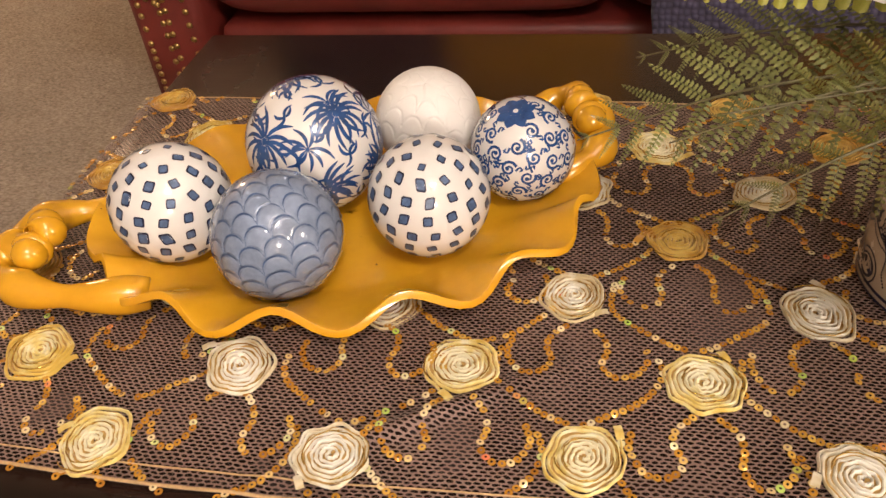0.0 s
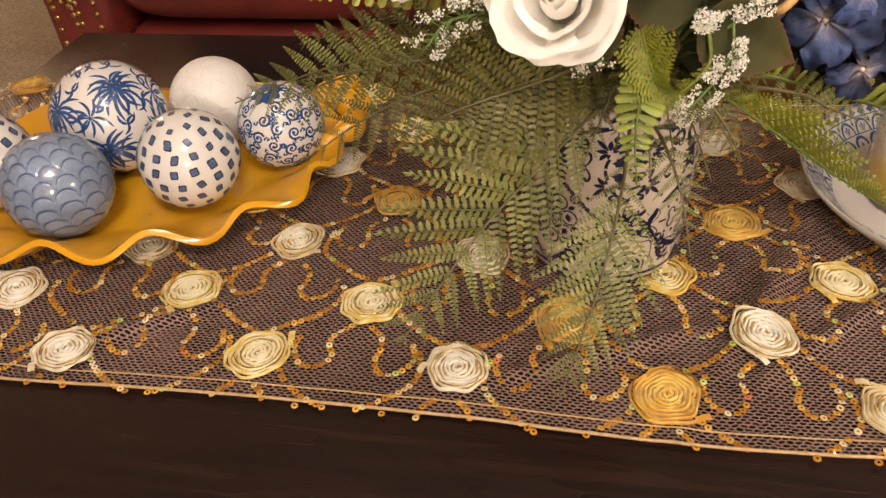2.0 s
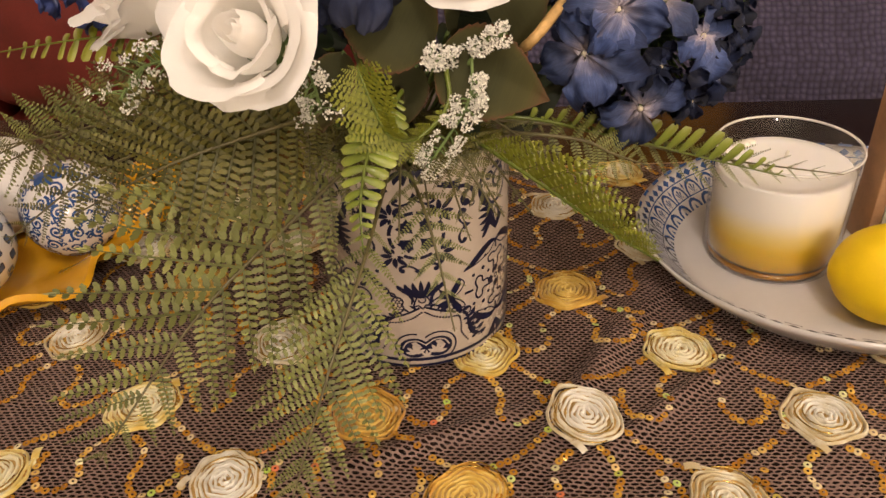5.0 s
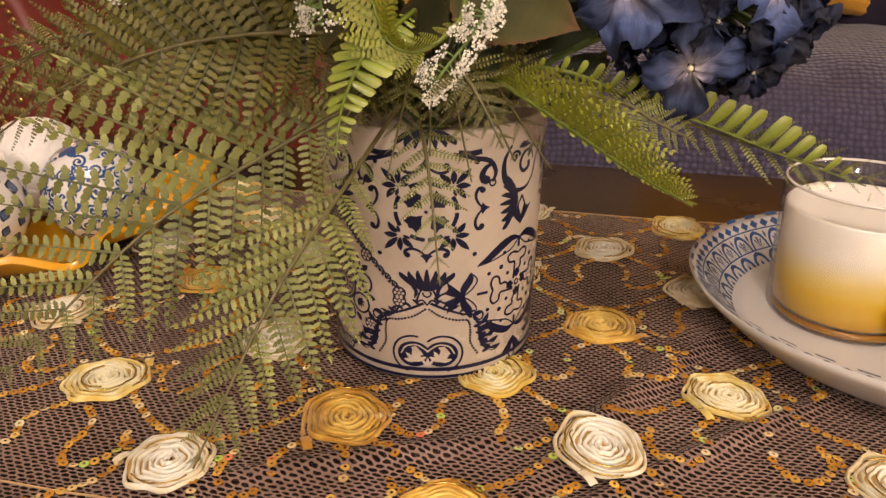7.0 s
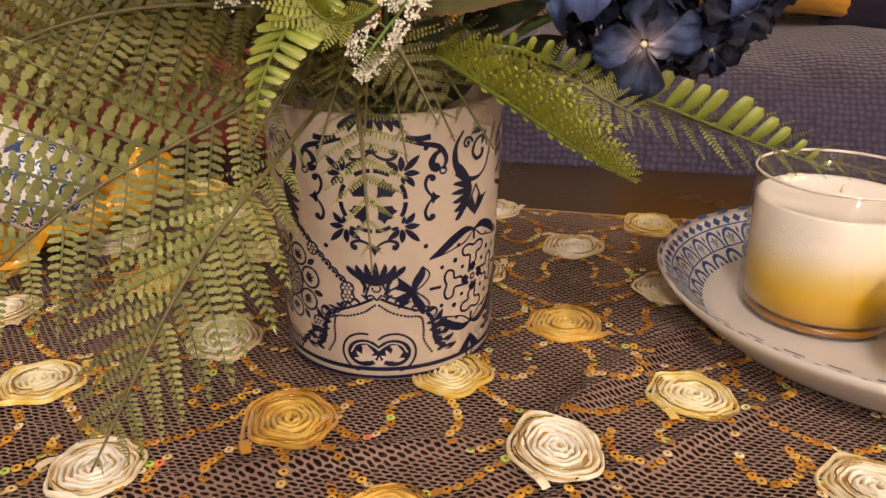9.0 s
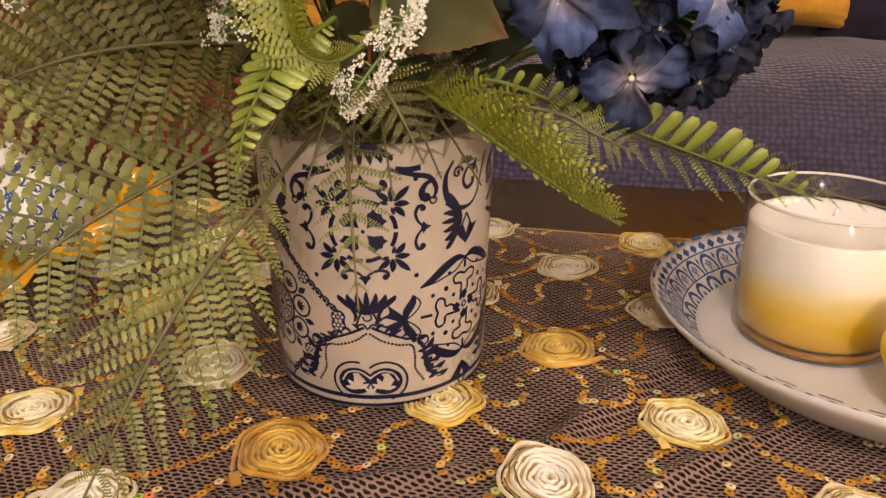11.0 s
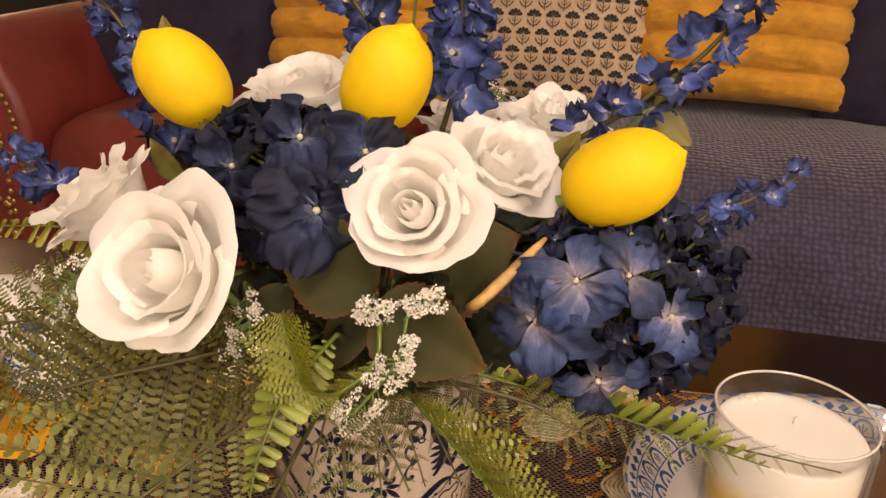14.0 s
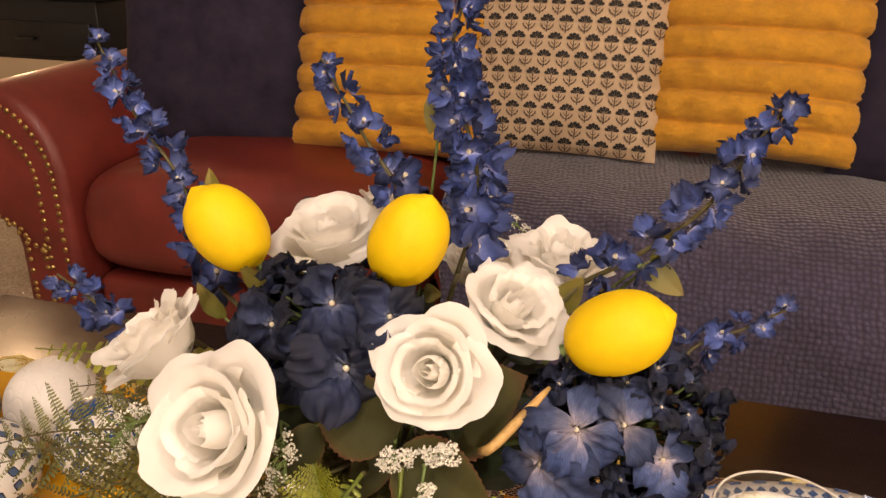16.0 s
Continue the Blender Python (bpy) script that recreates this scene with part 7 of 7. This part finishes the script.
def build_leaf_spray():
    for base, tip, face, data, lab in (
            ((0.362, 0.330, 0.690), (0.417, 0.372, 0.703), (0.1, -0.9, 0.35), TL, "broad green rose leaf with a red toothed edge under a rose"),
            ((0.358, 0.312, 0.684), (0.410, 0.304, 0.664), (0.1, -0.95, 0.25), TL, "green rose leaf with a red toothed tip"),
            ((0.356, 0.318, 0.688), (0.306, 0.322, 0.715), (0.0, -0.95, 0.3), TL, "broad green rose leaf with a red toothed edge below the hydrangea"),
            ((0.311, 0.326, 0.683), (0.297, 0.303, 0.650), (-0.2, -0.85, 0.4), TLN, "small pointed rose leaf with a red tip"),
            ((0.345, 0.335, 0.672), (0.330, 0.318, 0.640), (0.0, -0.9, 0.4), TLN, "small green rose leaf hanging inside the spray")):
        t = thing("rose_leaf", lab, "leaf", FLOWERS, at=Vector(base))
        leaf_at(t, data, base, tip, face, "leaf_blade")
        stem(t, [base, Vector(base) + (MOUTH - Vector(base)) * 0.5, MOUTH], 0.0011)
    ol = leaf_mesh("olive_leaf", OLIVE_LEAF, 1.0, 0.55)
    for base, tip, face in (((0.262, 0.392, 0.722), (0.247, 0.372, 0.745), (-0.2, -0.9, 0.3)), ((0.275, 0.395, 0.725), (0.268, 0.378, 0.752), (0.3, -0.9, 0.3)), ((0.350, 0.392, 0.735), (0.362, 0.378, 0.742), (0.3, -0.9, 0.4)), ((0.420, 0.428, 0.715), (0.436, 0.420, 0.742), (0.2, -0.9, 0.3)), ((0.468, 0.418, 0.757), (0.492, 0.414, 0.742), (0.1, -0.9, 0.4)), ((0.474, 0.420, 0.757), (0.480, 0.414, 0.776), (0.4, -0.8, 0.2)), ((0.352, 0.420, 0.845), (0.345, 0.416, 0.820), (0.1, -0.9, 0.3)), ((0.235, 0.372, 0.712), (0.222, 0.365, 0.735), (-0.3, -0.8, 0.4)), ((0.222, 0.400, 0.770), (0.212, 0.405, 0.792), (-0.3, -0.8, 0.4)), ((0.300, 0.350, 0.668), (0.255, 0.300, 0.672), (-0.3, -0.6, 0.7))):
        t = thing("olive_leaf", "olive green silk leaf with a fine stalk", "leaf", FLOWERS, at=Vector(base))
        leaf_at(t, ol, base, tip, face, "leaf_blade")
        stem(t, [base, Vector(base) + (MOUTH - Vector(base)) * 0.4 + Vector((0, 0.01, 0)), MOUTH + Vector((0, 0.01, 0))], 0.0009)
    # added leaves, coloured near black to stand for shade inside the bouquet
    dl = leaf_mesh("dark_leaf", SHADE_LEAF, 1.0, 0.5)
    t = thing("shade_foliage", "near-black green leaves added as shade in the heart of the bouquet", "foliage", FLOWERS, at=MOUTH)
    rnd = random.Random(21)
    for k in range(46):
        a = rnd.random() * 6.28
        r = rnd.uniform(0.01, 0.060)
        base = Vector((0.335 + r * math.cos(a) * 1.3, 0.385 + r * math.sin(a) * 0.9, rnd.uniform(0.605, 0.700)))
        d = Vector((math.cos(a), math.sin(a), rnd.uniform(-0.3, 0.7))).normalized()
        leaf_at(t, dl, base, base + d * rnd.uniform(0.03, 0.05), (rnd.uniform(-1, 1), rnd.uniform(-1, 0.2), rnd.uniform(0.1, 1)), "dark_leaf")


build_leaf_spray()


# white lace flowers
def build_lace(pts, heads, spread, label, seed, per=16):
    """Side stalks off a main one, each ending in a flat head of tiny blossoms."""
    rnd = random.Random(seed)
    o = Vector(pts[0])
    t = thing("lace_flower", label, "filler flower", FLOWERS, at=o)
    line = spline(pts, 30)
    m = Mesh()
    m.tube([p - o for p in line], 0.0008, 5)
    fl = Mesh()
    for i in range(heads):
        k = int(30 * (0.12 + 0.88 * (i + rnd.random() * 0.6) / heads))
        p = line[min(30, k)] - o
        along = (line[min(30, k + 1)] - line[max(0, k - 1)]).normalized()
        d = (along.cross(Vector((0.1, -1, 0.2))) * rnd.choice((-1, 1)) * rnd.uniform(0.3, 1) + along * rnd.uniform(0.1, 0.9) + Vector((0, -0.35, 0.15))).normalized()
        c = p + d * spread * rnd.uniform(0.4, 1.0)
        m.tube([p, (p + c) / 2 + Vector((0, 0, 0.0008)), c], 0.0004, 4, caps=False)
        face = (d + Vector((0, -0.9, 0.5))).normalized()
        e1 = face.cross(Vector((0, 0.3, 1))).normalized()
        e2 = face.cross(e1)
        R = rnd.uniform(0.0022, 0.0040)
        for j in range(per):
            a, q = rnd.random() * 6.283, R * math.sqrt(rnd.random())
            b = c + e1 * q * math.cos(a) + e2 * q * math.sin(a) + face * (0.0012 * rnd.random() - 0.1 * q)
            r = rnd.uniform(0.0005, 0.0009)
            w = rnd.random() * 6.283
            ring = [b + (e1 * math.cos(w + 0.6283 * n) + e2 * math.sin(w + 0.6283 * n)) * r * (1 if n % 2 else 0.55) + face * (r * 0.35 if n % 2 else 0.0) for n in range(10)]
            fl.add([b - face * r * 0.4] + ring, [(0, 1 + n, 1 + (n + 1) % 10) for n in range(10)])
    part("stalk", m, STEM_GREEN, t)
    f = part("tiny_blossom", fl, LACE_WHITE, t, "mass of tiny white blossoms", smooth=False)
    f["kind"] = "stuff"
    stem(t, [o, o + (MOUTH - o) * 0.5, MOUTH], 0.0010)


build_lace([(0.372, 0.318, 0.680), (0.362, 0.308, 0.686), (0.354, 0.302, 0.687)], 14, 0.006, "white lace flower cluster spreading under the rose", 1, 30)
build_lace([(0.368, 0.318, 0.682), (0.378, 0.308, 0.691), (0.390, 0.304, 0.697)], 16, 0.006, "white lace flower branch beside the leaves", 7, 30)
build_lace([(0.374, 0.308, 0.684), (0.374, 0.298, 0.674), (0.370, 0.293, 0.664), (0.358, 0.288, 0.648), (0.352, 0.288, 0.640)], 36, 0.0085, "white lace flower spray hanging before the leaves", 2, 30)
build_lace([(0.250, 0.305, 0.690), (0.236, 0.296, 0.692), (0.222, 0.294, 0.688), (0.212, 0.290, 0.676)], 30, 0.015, "white lace flower spray beside the large rose", 3)
build_lace([(0.290, 0.325, 0.682), (0.298, 0.312, 0.672), (0.302, 0.302, 0.662)], 24, 0.014, "white lace flower spray behind the large rose", 4)
build_lace([(0.398, 0.500, 0.728), (0.386, 0.508, 0.738), (0.375, 0.512, 0.742)], 10, 0.006, "pale green-white lace flower at the back", 3)
build_lace([(0.392, 0.480, 0.716), (0.388, 0.482, 0.724)], 6, 0.005, "small pale lace flower between roses", 6)

# a bare painted twig
TWIG = surface("ochre_twig", (0.52, 0.32, 0.11), 0.6, vary=0.4, scale=60, fine=400, bump=0.2)
t = thing("twig", "ochre painted twig stuck among the hydrangea", "twig", FLOWERS, at=MOUTH)
inv = t.matrix_basis.inverted()
m = Mesh()
m.tube([inv @ p for p in spline([(0.396, 0.332, 0.679), (0.403, 0.326, 0.687), (0.415, 0.340, 0.697), (0.427, 0.357, 0.707)], 12)], [0.0016, 0.0022, 0.0026, 0.0027, 0.0027, 0.0027, 0.0027, 0.0027, 0.0026, 0.0025, 0.0022, 0.0018, 0.0010], 8)
stem(t, [(0.397, 0.333, 0.680), (0.372, 0.360, 0.655), (0.345, 0.385, 0.620)], 0.0010)
part("twig_body", m, TWIG, t)

# ---- behind the sofa arm ----
BLACKWOOD = surface("black_painted_wood", (0.006, 0.007, 0.010), 0.45, vary=0.25, scale=12, fine=300, bump=0.06, coat=0.1)


def build_console():
    t = thing("console_table", "black painted console table with drawers beyond the sofa arm", "console table", at=(-2.1, 2.75, 0))
    m = Mesh()
    m.box((1.3, 0.46, 0.03), (0, 0, 0.715), r=0.008)
    part("table_top", m, BLACKWOOD, t)
    m = Mesh()
    m.box((1.22, 0.40, 0.225), (0, 0, 0.585), r=0.005)
    part("apron", m, BLACKWOOD, t)
    for sx in (-1, 1):
        m = Mesh()
        m.box((0.56, 0.02, 0.125), (sx * 0.3, -0.205, 0.555), r=0.005)
        d = part("drawer_front", m, BLACKWOOD, t)
        m = Mesh()
        m.tube([(sx * 0.3 - 0.04, -0.214, 0.555), (sx * 0.3 - 0.036, -0.235, 0.555), (sx * 0.3 + 0.036, -0.235, 0.555), (sx * 0.3 + 0.04, -0.214, 0.555)], 0.005, 8)
        part("handle", m, BLACKWOOD, d)
        for sy in (-1, 1):
            m = Mesh()
            m.box((0.055, 0.055, 0.47), (sx * 0.57, sy * 0.16, 0.235), r=0.004)
            part("leg", m, BLACKWOOD, t)


build_console()


# ---- ceiling light, and stands added under the unseen fill lights ----
LAMP_METAL = surface("brushed_bronze", (0.10, 0.075, 0.05), 0.35, metal=1.0, vary=0.15, scale=40, fine=400, bump=0.05)


def build_ceiling_light():
    t = thing("ceiling_light", "bronze ceiling light with four arms and bare bulbs", "ceiling light", at=(LIGHT[0], LIGHT[1], LIGHT[2]))
    m = Mesh()
    m.lathe([(0.0, 0.17), (0.075, 0.17), (0.07, 0.15), (0.018, 0.135), (0.014, -0.02), (0.024, -0.035), (0.0, -0.05)], 24)
    part("canopy", m, LAMP_METAL, t)
    for k in range(4):
        a = radians(90 * k + 35)
        c, s = math.cos(a), math.sin(a)
        m = Mesh()
        m.tube(spline([(0.012 * c, 0.012 * s, -0.02), (0.07 * c, 0.07 * s, 0.012), (0.12 * c, 0.12 * s, -0.005), (0.13 * c, 0.13 * s, -0.065)], 12), 0.006, 8)
        arm = part("arm", m, LAMP_METAL, t)
        m = Mesh()
        m.lathe([(0.0, -0.055), (0.017, -0.058), (0.019, -0.078), (0.0, -0.080)], 14, at=(0.13 * c, 0.13 * s))
        part("socket", m, LAMP_METAL, arm)


def build_fill_stand(name, label, at, foot):
    t = thing(name, label, "lamp", at=(at[0], at[1], foot))
    h = at[2] - foot
    m = Mesh()
    m.lathe([(0.0, 0.0), (0.12, 0.0), (0.12, 0.012), (0.03, 0.028), (0.011, 0.05)], 28)
    part("base", m, LAMP_METAL, t)
    m = Mesh()
    m.lathe([(0.011, 0.045), (0.010, h - 0.16), (0.020, h - 0.15), (0.022, h - 0.11), (0.0, h - 0.105)], 14)
    part("pole", m, LAMP_METAL, t)


build_ceiling_light()
# invented stand for the added rear fill
build_fill_stand("rear_fill_stand", "slim bronze stand added under the unseen rear fill light", (-2.40, 2.75, 1.35), 0.7315)
# invented stand for the added side fill
build_fill_stand("fill_stand", "slim bronze stand added under the unseen side fill light", (2.3, -0.5, 1.35), 0.001)
# invented stand for the front fill
build_fill_stand("fill_stand", "low bronze stand added under the unseen front fill light", (0.85, -1.75, 1.30), 0.001)
